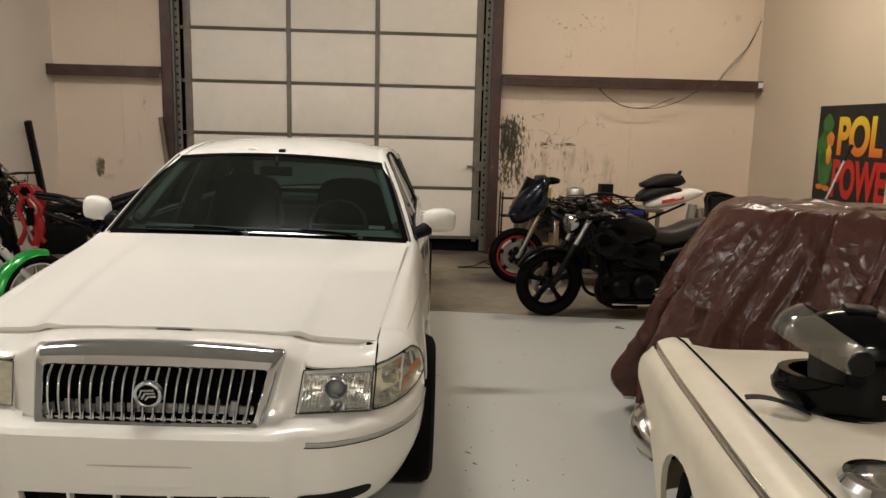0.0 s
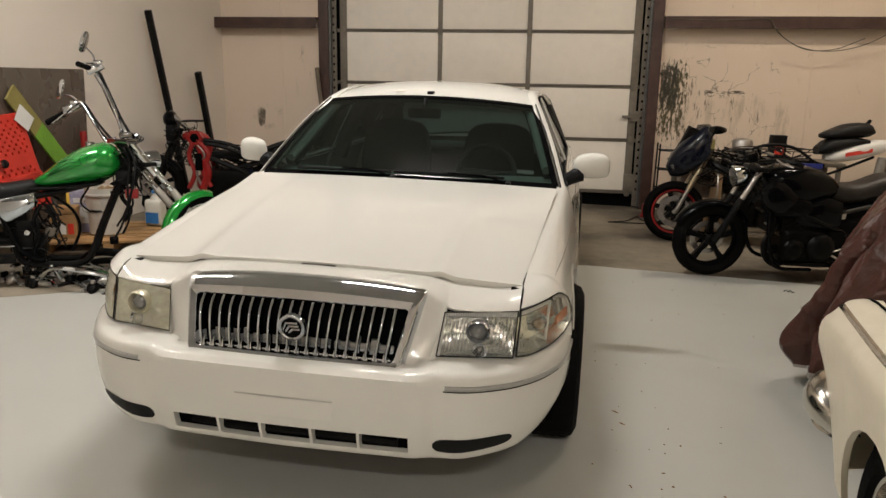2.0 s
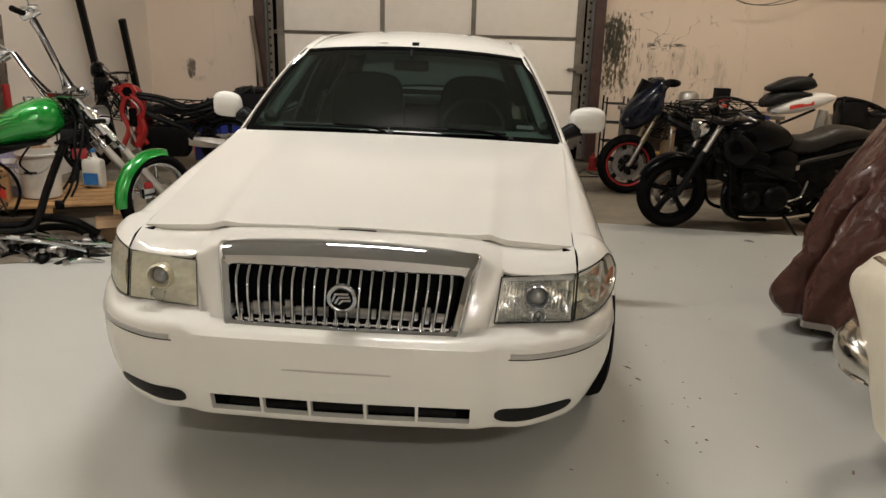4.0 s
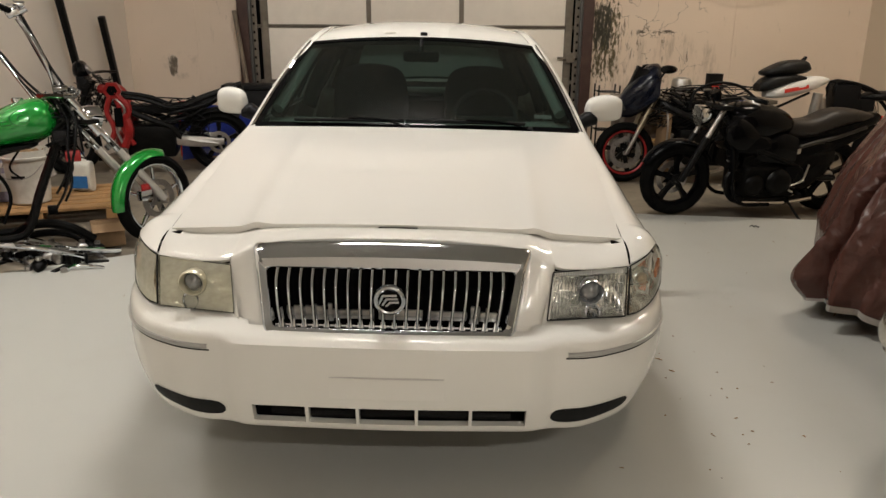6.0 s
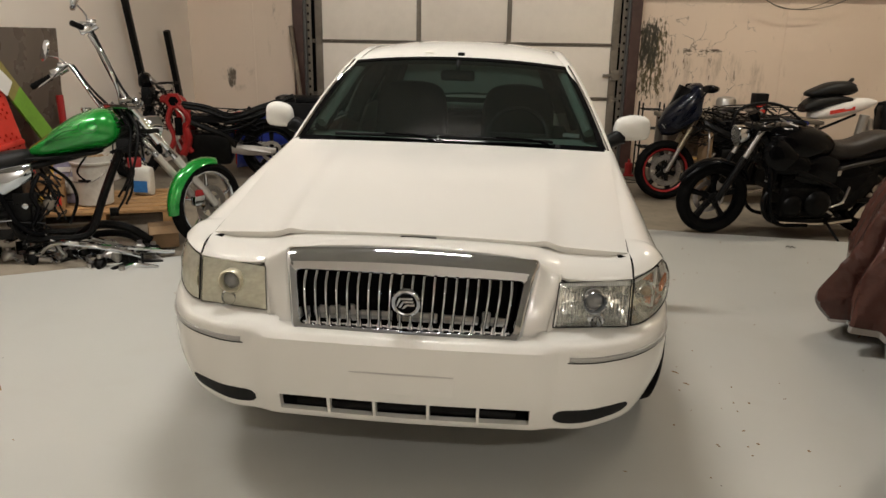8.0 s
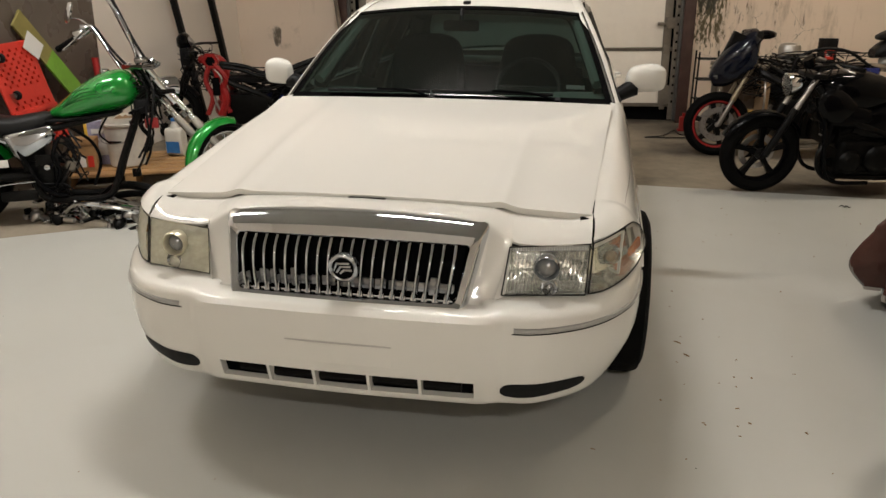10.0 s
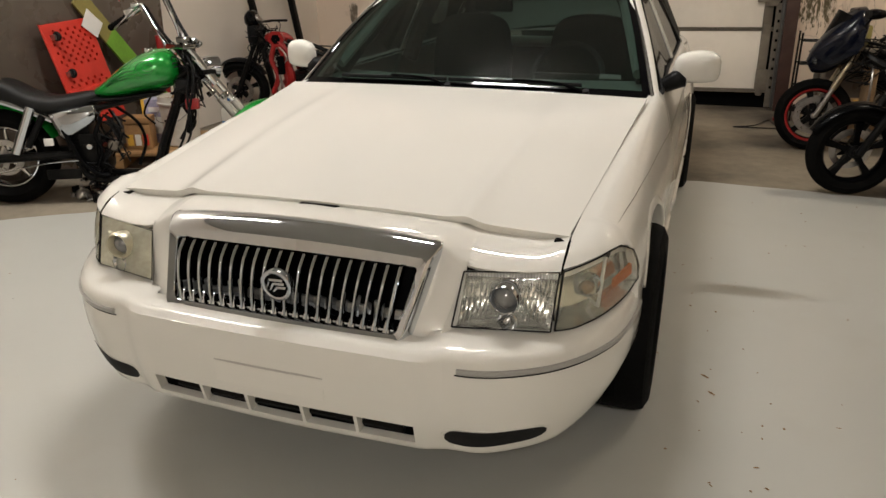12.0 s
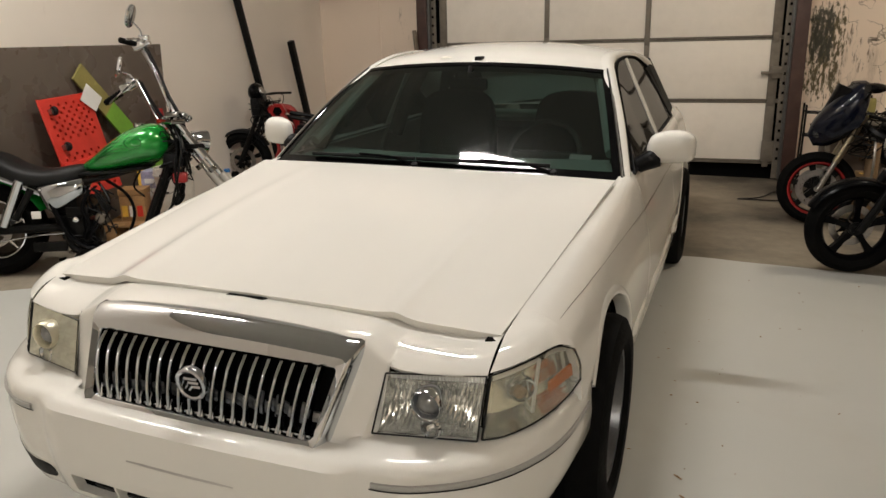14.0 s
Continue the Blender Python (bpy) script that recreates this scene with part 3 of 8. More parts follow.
part("door_core", box(X0, X1, WY + 0.02, WY + 0.05, ROW0 - 0.01, ROW0 + 6 * ROWH), "gap", door)
part("latch_bar", box(1.60, 1.82, WY - 0.075, WY - 0.055, 1.09, 1.12, 0.004), "galv", door)
part("latch_plate", box(1.70, 1.80, WY - 0.075, WY - 0.036, 1.05, 1.17, 0.006), "galv", door)
part("bottom_bracket", box(1.67, 1.79, WY - 0.06, WY - 0.03, 0.18, 0.40, 0.006), "galv", door)
part("bottom_bracket", box(-2.02, -1.90, WY - 0.06, WY - 0.03, 0.18, 0.40, 0.006), "galv", door)
# black strip behind the door paints the darkness below its raised edge
setting("trim", box(-2.1, 1.88, WY + 0.06, WY + 0.09, -0.2, 0.3), "gap", "black strip standing in for the dark gap under the raised door")
# tracks with adjusting slots, jamb posts
for s, xo in ((-1, X0), (1, X1)):
    t = tagged(new("door_track"), "dark steel vertical door track with slotted angle", "door track", "door tracks", "structure")
    t.matrix_basis = LEAN_M
    part("angle", box(min(xo, xo + s * 0.075), max(xo, xo + s * 0.075), WY - 0.055, WY - 0.035, 0, 4.3), "galv", t)
    part("channel", box(min(xo + s * 0.055, xo + s * 0.085), max(xo + s * 0.055, xo + s * 0.085), WY - 0.11, WY - 0.05, 0, 4.3, 0.004), "track", t)
    bm = bmesh.new()
    for i in range(42):
        z = 0.2 + i * 0.098
        box(xo + s * 0.037 - 0.012, xo + s * 0.037 + 0.012, WY - 0.06, WY - 0.054, z, z + 0.028, 0, bm)
    part("slots", bm, "gap", t, smooth=0)
    j0, j1 = xo + s * 0.085, xo + s * 0.215
    setting("door_jamb", box(min(j0, j1), max(j0, j1), WY - 0.13, WY + 0.16, -0.1, 4.4, 0.006), "brown_steel", "brown painted steel door jamb post")
# horizontal girts
for n, a, b, z in (("girt_west", XL, -2.24, 2.185), ("girt_east", 2.01, XR - 0.02, 2.21)):
    g = bmesh.new()
    box(a, b, WY - 0.20, WY - 0.004, z + 0.055, z + 0.065, 0, g)
    box(a, b, WY - 0.20, WY - 0.19, z - 0.055, z + 0.055, 0, g)
    box(a, b, WY - 0.20, WY - 0.12, z - 0.065, z - 0.055, 0, g)
    setting(n, g, "brown_steel", "brown steel wall girt of a metal building")
setting("girt_clip", box(XR - 0.08, XR - 0.02, WY - 0.215, WY - 0.201, 2.19, 2.26, 0.003), "paper", "small white clip on the girt end")

# unseen fluorescent fixtures: the first fits the windscreen reflection, the rest are added fill
NEUTRAL, WARM = (1.0, 0.97, 0.92), (1.0, 0.89, 0.73)
for x, y, E, C in ((-0.3, 1.95, 84.0, NEUTRAL), (2.0, -5.3, 114.0, NEUTRAL), (3.8, 4.4, 52.0, WARM), (-3.05, 1.4, 56.0, NEUTRAL)):
    f = thing("unseen_strip_light", pose(x, y, CEIL - 0.02), "unseen fluorescent strip fixture with two lit tubes, placed to suit the lighting", "ceiling light", "ceiling lights")
    part("housing", box(-0.64, 0.64, -0.09, 0.09, -0.06, 0.02, 0.01), "paper", f)
    for o in (-0.05, 0.05):
        part("tube", lathe([(0.001, -0.6), (0.018, -0.6), (0.018, 0.6), (0.001, 0.6)], 12, "x", m=pose(0, o, -0.085)), "tube" if C is NEUTRAL else "warm_tube", f)
    la = bpy.data.lights.new("tube_light", "AREA")
    la.shape, la.size, la.size_y, la.energy, la.color = "RECTANGLE", 1.2, 0.13, E, C
    lo = new("tube_light", la)
    lo.parent = f
    lo.location = (0, 0, -0.112)

# ---- the white sedan ----
def mirror_x(bm):
    return shift(bm, Matrix.Diagonal((-1, 1, 1, 1)))


def road_wheel(name, parent, m, R, width, rimr, mat="steel", spokes=5, tread=True, label=""):
    """Car wheel turning about local x, outer face towards +x."""
    w = thing_part(name, parent, m, label)
    h = width / 2
    bm = lathe([(rimr, -h * 0.8), (rimr + 0.02, -h * 0.98), (R - 0.045, -h), (R - 0.012, -h * 0.86), (R, -h * 0.6), (R, h * 0.6), (R - 0.012, h * 0.86), (R - 0.045, h), (rimr + 0.02, h * 0.98), (rimr, h * 0.8)], 56, "x")
    if tread:
        for v in bm.verts:
            a = math.atan2(v.co.z, v.co.y)
            if math.hypot(v.co.y, v.co.z) > R - 0.005:
                k = 1 - 0.004 * (round(a * 28 / math.pi) % 2)
                v.co.y *= k; v.co.z *= k
    part("tyre", bm, "rubber", w)
    bm = lathe([(rimr + 0.004, h * 0.82), (rimr - 0.012, h * 0.80), (rimr - 0.022, h * 0.3), (rimr - 0.03, -h * 0.7), (0.05, -h * 0.7)], 48, "x")
    for i in range(spokes):
        a0 = 2 * math.pi * i / spokes
        pts = [((h * 0.55 - 0.02 * f), math.cos(a0 + 0.12 * f) * (0.03 + (rimr - 0.045) * f), math.sin(a0 + 0.12 * f) * (0.03 + (rimr - 0.045) * f)) for f in (0, 0.5, 1)]
        for s in (-0.5, 0.5):
            tube([(p[0], p[1] - math.sin(a0) * 0.025 * s * 2, p[2] + math.cos(a0) * 0.025 * s * 2) for p in pts], 0.016, 6, 6, bm)
    lathe([(0.001, h * 0.68), (0.03, h * 0.68), (0.045, h * 0.55), (0.05, 0)], 20, "x", bm)
    part("rim", bm, mat, w)
    return w


def thing_part(name, parent, m, label=""):
    ob = new(name)
    ob.empty_display_size = 0.05
    ob.parent = parent
    ob.matrix_basis = m
    return tagged(ob, label)


SIDE_Y = [0.50, 1.0, 1.8, 2.6, 4.0, 4.6, 5.1, 5.32]
SIDE = np.array([
    [(.757, .834), (.812, .832), (.868, .799), (.903, .752), (.930, .66), (.938, .55), (.935, .42), (.925, .30), (.88, .24)],
    [(.792, .897), (.838, .893), (.884, .848), (.915, .78), (.945, .68), (.955, .56), (.950, .42), (.940, .30), (.89, .22)],
    [(.842, .985), (.872, .968), (.900, .908), (.925, .82), (.950, .70), (.960, .58), (.955, .42), (.945, .30), (.89, .20)],
    [(.838, .985), (.862, .975), (.887, .930), (.920, .83), (.950, .70), (.965, .56), (.960, .42), (.950, .30), (.89, .20)],
    [(.832, 1.00), (.858, .99), (.885, .940), (.918, .84), (.950, .71), (.962, .57), (.958, .42), (.945, .30), (.89, .20)],
    [(.745, 1.01), (.820, .99), (.868, .940), (.905, .84), (.935, .71), (.945, .57), (.940, .42), (.925, .32), (.87, .24)],
    [(.690, .985), (.770, .965), (.820, .915), (.855, .83), (.880, .71), (.890, .57), (.885, .44), (.870, .36), (.82, .28)],
    [(.620, .950), (.720, .930), (.770, .880), (.805, .80), (.825, .69), (.835, .57), (.830, .44), (.815, .38), (.77, .30)],
], float)
AXLES, ARCH_R = (0.95, 3.88), 0.40


def side_point(y, v):
    """A place on the flank: y along the car, v from 0 at the top edge to 1 at the sill."""
    k = np.array([np.interp(y, SIDE_Y, SIDE[:, i, c]) for i in range(9) for c in (0, 1)]).reshape(9, 2)
    f = v * 8
    i = min(int(f), 7)
    p = k[i] + (k[i + 1] - k[i]) * (f - i)
    return p


def flank(y0, y1, step=0.02, lift=0.0):
    ys = np.linspace(y0, y1, max(2, int((y1 - y0) / step)))
    rings = []
    for y in ys:
        k = np.array([[np.interp(y, SIDE_Y, SIDE[:, i, c]) for c in (0, 1)] for i in range(9)])
        s = spline(k, 44)
        rings.append([(p[0] + lift, y, p[1]) for p in s])
    bm = grid(rings)
    for cy in AXLES:
        cz, R = 0.335, ARCH_R
        cy += 0.02
        kill = []
        for v in bm.verts:
            d = math.hypot(v.co.y - cy, v.co.z - cz)
            if d < R:
                kill.append(v)
        near = set()
        for f in bm.faces:
            c = f.calc_center_median()
            if math.hypot(c.y - cy, c.z - cz) < R:
                near.add(f)
        bmesh.ops.delete(bm, geom=list(near), context="FACES")
        for v in bm.verts:
            d = math.hypot(v.co.y - cy, v.co.z - cz)
            if v.is_boundary and abs(d - R) < 0.05 and v.co.z > 0.20:
                v.co.y, v.co.z = cy + (v.co.y - cy) * R / d, cz + (v.co.z - cz) * R / d
    # the bumper's end covers the fender's lower front
    cut = [f for f in bm.faces if f.calc_center_median().y < 0.66 and f.calc_center_median().z < 0.60]
    bmesh.ops.delete(bm, geom=cut, context="FACES")
    e = [ed for ed in bm.edges if ed.is_boundary]
    g = bmesh.ops.extrude_edge_only(bm, edges=e)
    for v in g["geom"]:
        if isinstance(v, bmesh.types.BMVert):
            v.co.x -= 0.02
    return bm


def hood_front(x):
    a = abs(x)
    y = 0.33 + 0.040 * (a / 0.745) ** 1.7
    z = float(np.interp(a, [0, 0.2, 0.42, 0.455, 0.485, 0.52, 0.745], [0.858, 0.855, 0.847, 0.843, 0.837, 0.834, 0.819]))
    return y, z


def hood_point(u, v):
    """u -1..1 across, v 0 at the nose to 1 at the windscreen."""
    wx = 0.748 + (0.825 - 0.748) * v
    x = u * wx
    yf, zf = hood_front(u * 0.742)
    yr, zr = 1.59 + 0.045 * u * u, 1.005 - 0.016 * u * u
    y = yf + (yr - yf) * v
    ridge = 0.010 * math.exp(-((abs(u) - 0.62) / 0.05) ** 2) * (1 - v)
    z = zf + (zr - zf) * (v + 0.22 * math.sin(math.pi * v) * 0.6) + ridge - 0.024 * (abs(u) ** 5) * math.sin(math.pi * v)
    return x, y, z


BUMP = [(0, -.006), (.15, -.005), (.30, -.001), (.40, .002), (.445, .005), (.470, .012), (.495, .023), (.525, .028), (.58, .033), (.65, .055), (.75, .115), (.83, .20), (.89, .31), (.92, .42), (.935, .55), (.938, .64)]


def wrap(x, off=0.0):
    """A place on the bumper's plan line at a lateral |x| parameter 0..1, pushed inwards by off."""
    c = spline(BUMP, 121)
    t = np.gradient(c, axis=0)
    nrm = np.stack([-t[:, 1], t[:, 0]], 1)
    nrm /= np.linalg.norm(nrm, axis=1)[:, None]
    i = x * 120
    p = np.array([np.interp(i, range(121), c[:, k] + nrm[:, k] * off) for k in (0, 1)])
    return p


def s_of_x(x):
    c = spline(BUMP, 121)
    return float(np.interp(x, c[:, 0], np.linspace(0, 1, 121)))


def build_sedan():
    car = thing("sedan", pose(0.004, 0, 0, 0, 0, -1.1), "white four-door sedan with chrome waterfall grille, hood ajar", "car")
    P = lambda n, bm, mat, lab="", sm=35: part(n, bm, mat, car, lab, sm)
    # flanks
    for s in (1, -1):
        for n, a, b in (("fender", 0.50, 1.86), ("front_door", 1.866, 3.04), ("rear_door", 3.046, 3.93), ("quarter_panel", 3.936, 5.32)):
            bm = flank(a, b)
            P(n, bm if s > 0 else mirror_x(bm), "white_paint")
        # crease line and body-side moulding
        c = []
        for y in np.linspace(0.55, 5.2, 40):
            zs = float(np.interp(y, [.55, .62, .89, 1.31, 1.9, 5.2], [.812, .818, .830, .835, .831, .80]))
            v = min((abs(side_point(y, q)[1] - zs), q) for q in np.linspace(.1, .5, 161))[1]
            c.append((side_point(y, v)[0] + 0.002, y, zs))
        bm = tube(c, 0.0011, 60, 5)
        tube([(p[0] + .0006, p[1], p[2] - .007) for p in c], 0.0008, 60, 5, bm)
        P("pinstripe", bm if s > 0 else mirror_x(bm), "wire")
        for a, b in ((1.42, 1.83), (1.90, 3.02), (3.07, 3.45)):
            c = [(side_point(y, 0.74)[0], y, side_point(y, 0.74)[1]) for y in np.linspace(a, b, 8)]
            bm = grid([[(x - 0.004, y, z + 0.028), (x + 0.010, y, z + 0.02), (x + 0.012, y, z), (x + 0.010, y, z - 0.02), (x - 0.004, y, z - 0.028)] for x, y, z in c])
            for v in bm.verts:
                if v.co.y < a + .001 or v.co.y > b - .001:
                    v.co.x -= .016
            P("side_moulding", bm if s > 0 else mirror_x(bm), "white_paint")
        # rolled lips round the wheel openings
        for cy, a1 in ((AXLES[0] + .02, 143), (AXLES[1] + .02, 182)):
            rings = []
            for a in np.linspace(radians(-8), radians(a1), 48):
                row = []
                for r, o in ((ARCH_R - .008, -.05), (ARCH_R - .008, -.006), (ARCH_R - .005, .0015), (ARCH_R + .004, .004), (ARCH_R + .016, .0035), (ARCH_R + .026, -.001)):
                    y, z = cy + r * math.cos(a), .335 + r * math.sin(a)
                    k = np.array([[np.interp(y, SIDE_Y, SIDE[:, i, c]) for c in (0, 1)] for i in range(9)])
                    q = spline(k, 60)
                    row.append((float(np.interp(-z, -q[:, 1], q[:, 0])) + o, y, z))
                rings.append(row)
            bm = grid(rings)
            P("arch_lip", bm if s > 0 else mirror_x(bm), "white_paint", sm=60)
        for y in (2.78, 3.70):
            x, z = side_point(y, 0.28)
            h = part("door_handle", shift(tube([(x, y - 0.10, z), (x + 0.03, y - 0.07, z), (x + 0.03, y + 0.07, z), (x, y + 0.10, z)], 0.011, 12), Matrix.Diagonal((s, 1, 1, 1))), "white_paint", car)
    # hood with turned edge
    us = np.linspace(-1, 1, 121)
    bm = grid([[hood_point(u, v) for u in us] for v in np.linspace(0, 1, 30)])
    hood = P("hood", thicken(bm, 0.010), "white_paint")
    bm = grid([[(hood_point(u, 0)[0], hood_point(u, 0)[1] + o, hood_point(u, 0)[2] + d * (1 - .5 * max(0, abs(u) - .9) / .1)) for u in us] for o, d in ((0.000, -0.004), (0.002, -0.010), (0.006, -0.022), (0.03, -0.023))])
    P("hood_lip", bm, "white_paint")
    P("hood_latch", box(-0.055, 0.075, 0.308, 0.36, 0.834, 0.850, 0.004), "gap")
    for s in (1, -1):
        P("bump_stop", box(min(s * .712, s * .766), max(s * .712, s * .766), 0.346, 0.41, 0.796, 0.812, 0.003), "gap")
    # near-black sheet painting the shade under the hood shuts and cowl
    bm = grid([[(u * 0.86, y, z) for u in np.linspace(-1, 1, 9)] for y, z in ((0.36, 0.775), (0.9, 0.83), (1.85, 0.925), (2.1, 0.93))])
    P("under_hood_black", bm, "gap")
    # header panel: one skin over grille and lamps, running down between them to the bumper
    cx = [0, .15, .25, .33, .40, .434, .46, .485, .507, .54, .60, .68, .752]
    roll = [(.226, .846), (.227, .843), (.228, .838), (.230, .832), (.229, .823), (.226, .813), (.220, .800), (.214, .785), (.211, .772), (.210, .766), (.216, .763), (.233, .765), (.252, .768)]
    cols = sorted(set(list(np.linspace(0, .430, 26)) + list(np.linspace(.434, .507, 15)) + list(np.linspace(.511, .752, 20))))
    down_in = [(.434, .212, .775), (.430, .196, .74), (.418, .166, .68), (.392, .121, .61), (.365, .100, .580)]
    down_out = [(.507, .200, .745), (.506, .192, .72), (.502, .178, .68), (.496, .155, .608), (.460, .105, .575)]
    for s in (1, -1):
        rings = []
        for x in cols:
            ry, rz = (float(np.interp(x, cx, [r[k] for r in roll])) for k in (0, 1))
            hy, hz = hood_front(min(x * .969, .745))
            hy += .035 - .02 * float(np.interp(x, [.70, .752], [0, 1]))
            hz += -.021 + float(np.interp(x, [.68, .752], [0, .020]))
            top = [(x, hy + (ry - hy) * f, hz + (rz - hz) * f + .011 * math.sin(math.pi * f) ** .8 - .004 * f ** 8) for f in (0, .2, .4, .6, .78, .9, .97, 1)]
            if .434 <= x <= .507:
                g = (x - .434) / (.507 - .434)
                tail = [tuple(np.array(a) * (1 - g) + np.array(b) * g - np.array((0, .004 * math.sin(math.pi * g), 0))) for a, b in zip(down_in, down_out)]
                c = spline(top[5:] + tail, 26)
            else:
                c = spline(top[5:] + [(x, ry - .001 + .002 * k, rz - .005 - .003 * k) for k in range(4)], 26)
            rings.append([(s * p[0], p[1], p[2]) for p in list(spline(top[:6], 14)) + list(c[1:])])
        P("header_panel", grid(rings), "white_paint", sm=60)
    tin = spline([(.754, .380, .816), (.756, .44, .826), (.758, .505, .836)], 16)
    tout = spline([(.757, .253, .769), (.80, .288, .778), (.845, .348, .788), (.882, .43, .789), (.912, .500, .758)], 16)
    for s in (1, -1):
        rings = []
        for k, (a, b) in enumerate(zip(tin, tout)):
            f0 = k / 15
            rings.append([(s * (a[0] + (b[0] - a[0]) * t + (.004 + .012 * f0) * math.sin(math.pi * t)), a[1] + (b[1] - a[1]) * t - .006 * (1 - f0) * math.sin(math.pi * t), a[2] + (b[2] - a[2]) * t + (.009 + .016 * f0) * math.sin(math.pi * t)) for t in np.linspace(0, 1, 12)])
        P("fender_nose", grid(rings), "white_paint", sm=60)
    build_grille(car)
    for s in (1, -1):
        build_lamps(car, s)
    build_bumper(car)
    # greenhouse
    build_greenhouse(car)
    # tail and underside
    bm = grid([[(x * w, y, z - 0.02 * x * x) for x in np.linspace(-1, 1, 17)] for w, y, z in ((.74, 4.5, 1.015), (.745, 4.6, 1.025), (.69, 5.1, 1.0), (.62, 5.3, .962), (.62, 5.37, .90), (.72, 5.38, .7), (.78, 5.36, .4))])
    P("trunk_lid", bm, "white_paint")
    # unseen black plate added below the nose to deepen the floor shadow
    P("nose_light_block", box(-.62, .62, .14, .50, .255, .275, .006), "gap")
    P("underbody", box(-0.80, 0.80, 0.45, 5.2, 0.18, 0.30, 0.03), "gap")
    for y0, y1 in ((0.45, 0.60), (1.32, 3.48), (4.28, 5.2)):
        P("inner_shell", box(-0.86, 0.86, y0, y1, 0.25, 0.72, 0.02), "gap")
    for cy in AXLES:
        for s in (1, -1):
            bm = lathe([(ARCH_R + 0.004, 0.60), (ARCH_R + 0.004, 0.885)], 40, "x", m=pose(0, cy + 0.02, 0.335))
            bmesh.ops.delete(bm, geom=[v for v in bm.verts if v.co.z < 0.2], context="VERTS")
            P("wheel_liner", bm if s > 0 else mirror_x(bm), "gap")
            w = road_wheel("wheel", car, pose(s * 0.868, cy, 0.335, 0, 0, 0 if s > 0 else 180), 0.335, 0.235, 0.225, "dark_rim", 5, label="dark five-spoke alloy wheel")
    # door mirrors
    for s in (1, -1):
        mr = thing_part("door_mirror", car, Matrix(), "white shell on a black foot")
        bm = blob([(0.895, 0.01, 1.03, 1.07), (0.91, 0.05, 1.005, 1.11), (0.94, 0.072, 1.0, 1.130), (1.0, 0.08, 1.0, 1.142), (1.055, 0.075, 1.004, 1.138), (1.088, 0.055, 1.015, 1.12), (1.10, 0.015, 1.04, 1.095)], 24, 22, 3.0)
        for v in bm.verts:
            if s < 0:
                v.co.x = 1.10 - (1.10 - v.co.x) * .80
            v.co.y = 2.06 + v.co.y * (0.75 if v.co.y < 0 else 0.35) + 0.06 * (v.co.x - 0.95)
        part("shell", bm if s > 0 else mirror_x(bm), "white_paint", mr)
        bm = blob([(0.83, 0.055, 0.945, 1.0), (0.87, 0.05, 0.95, 1.03), (0.92, 0.05, 0.97, 1.06), (0.96, 0.04, 0.985, 1.03)], 16, 12)
        shift(bm, pose(0, 2.04, 0))
        part("foot", bm if s > 0 else mirror_x(bm), "black_plastic", mr)
    return car


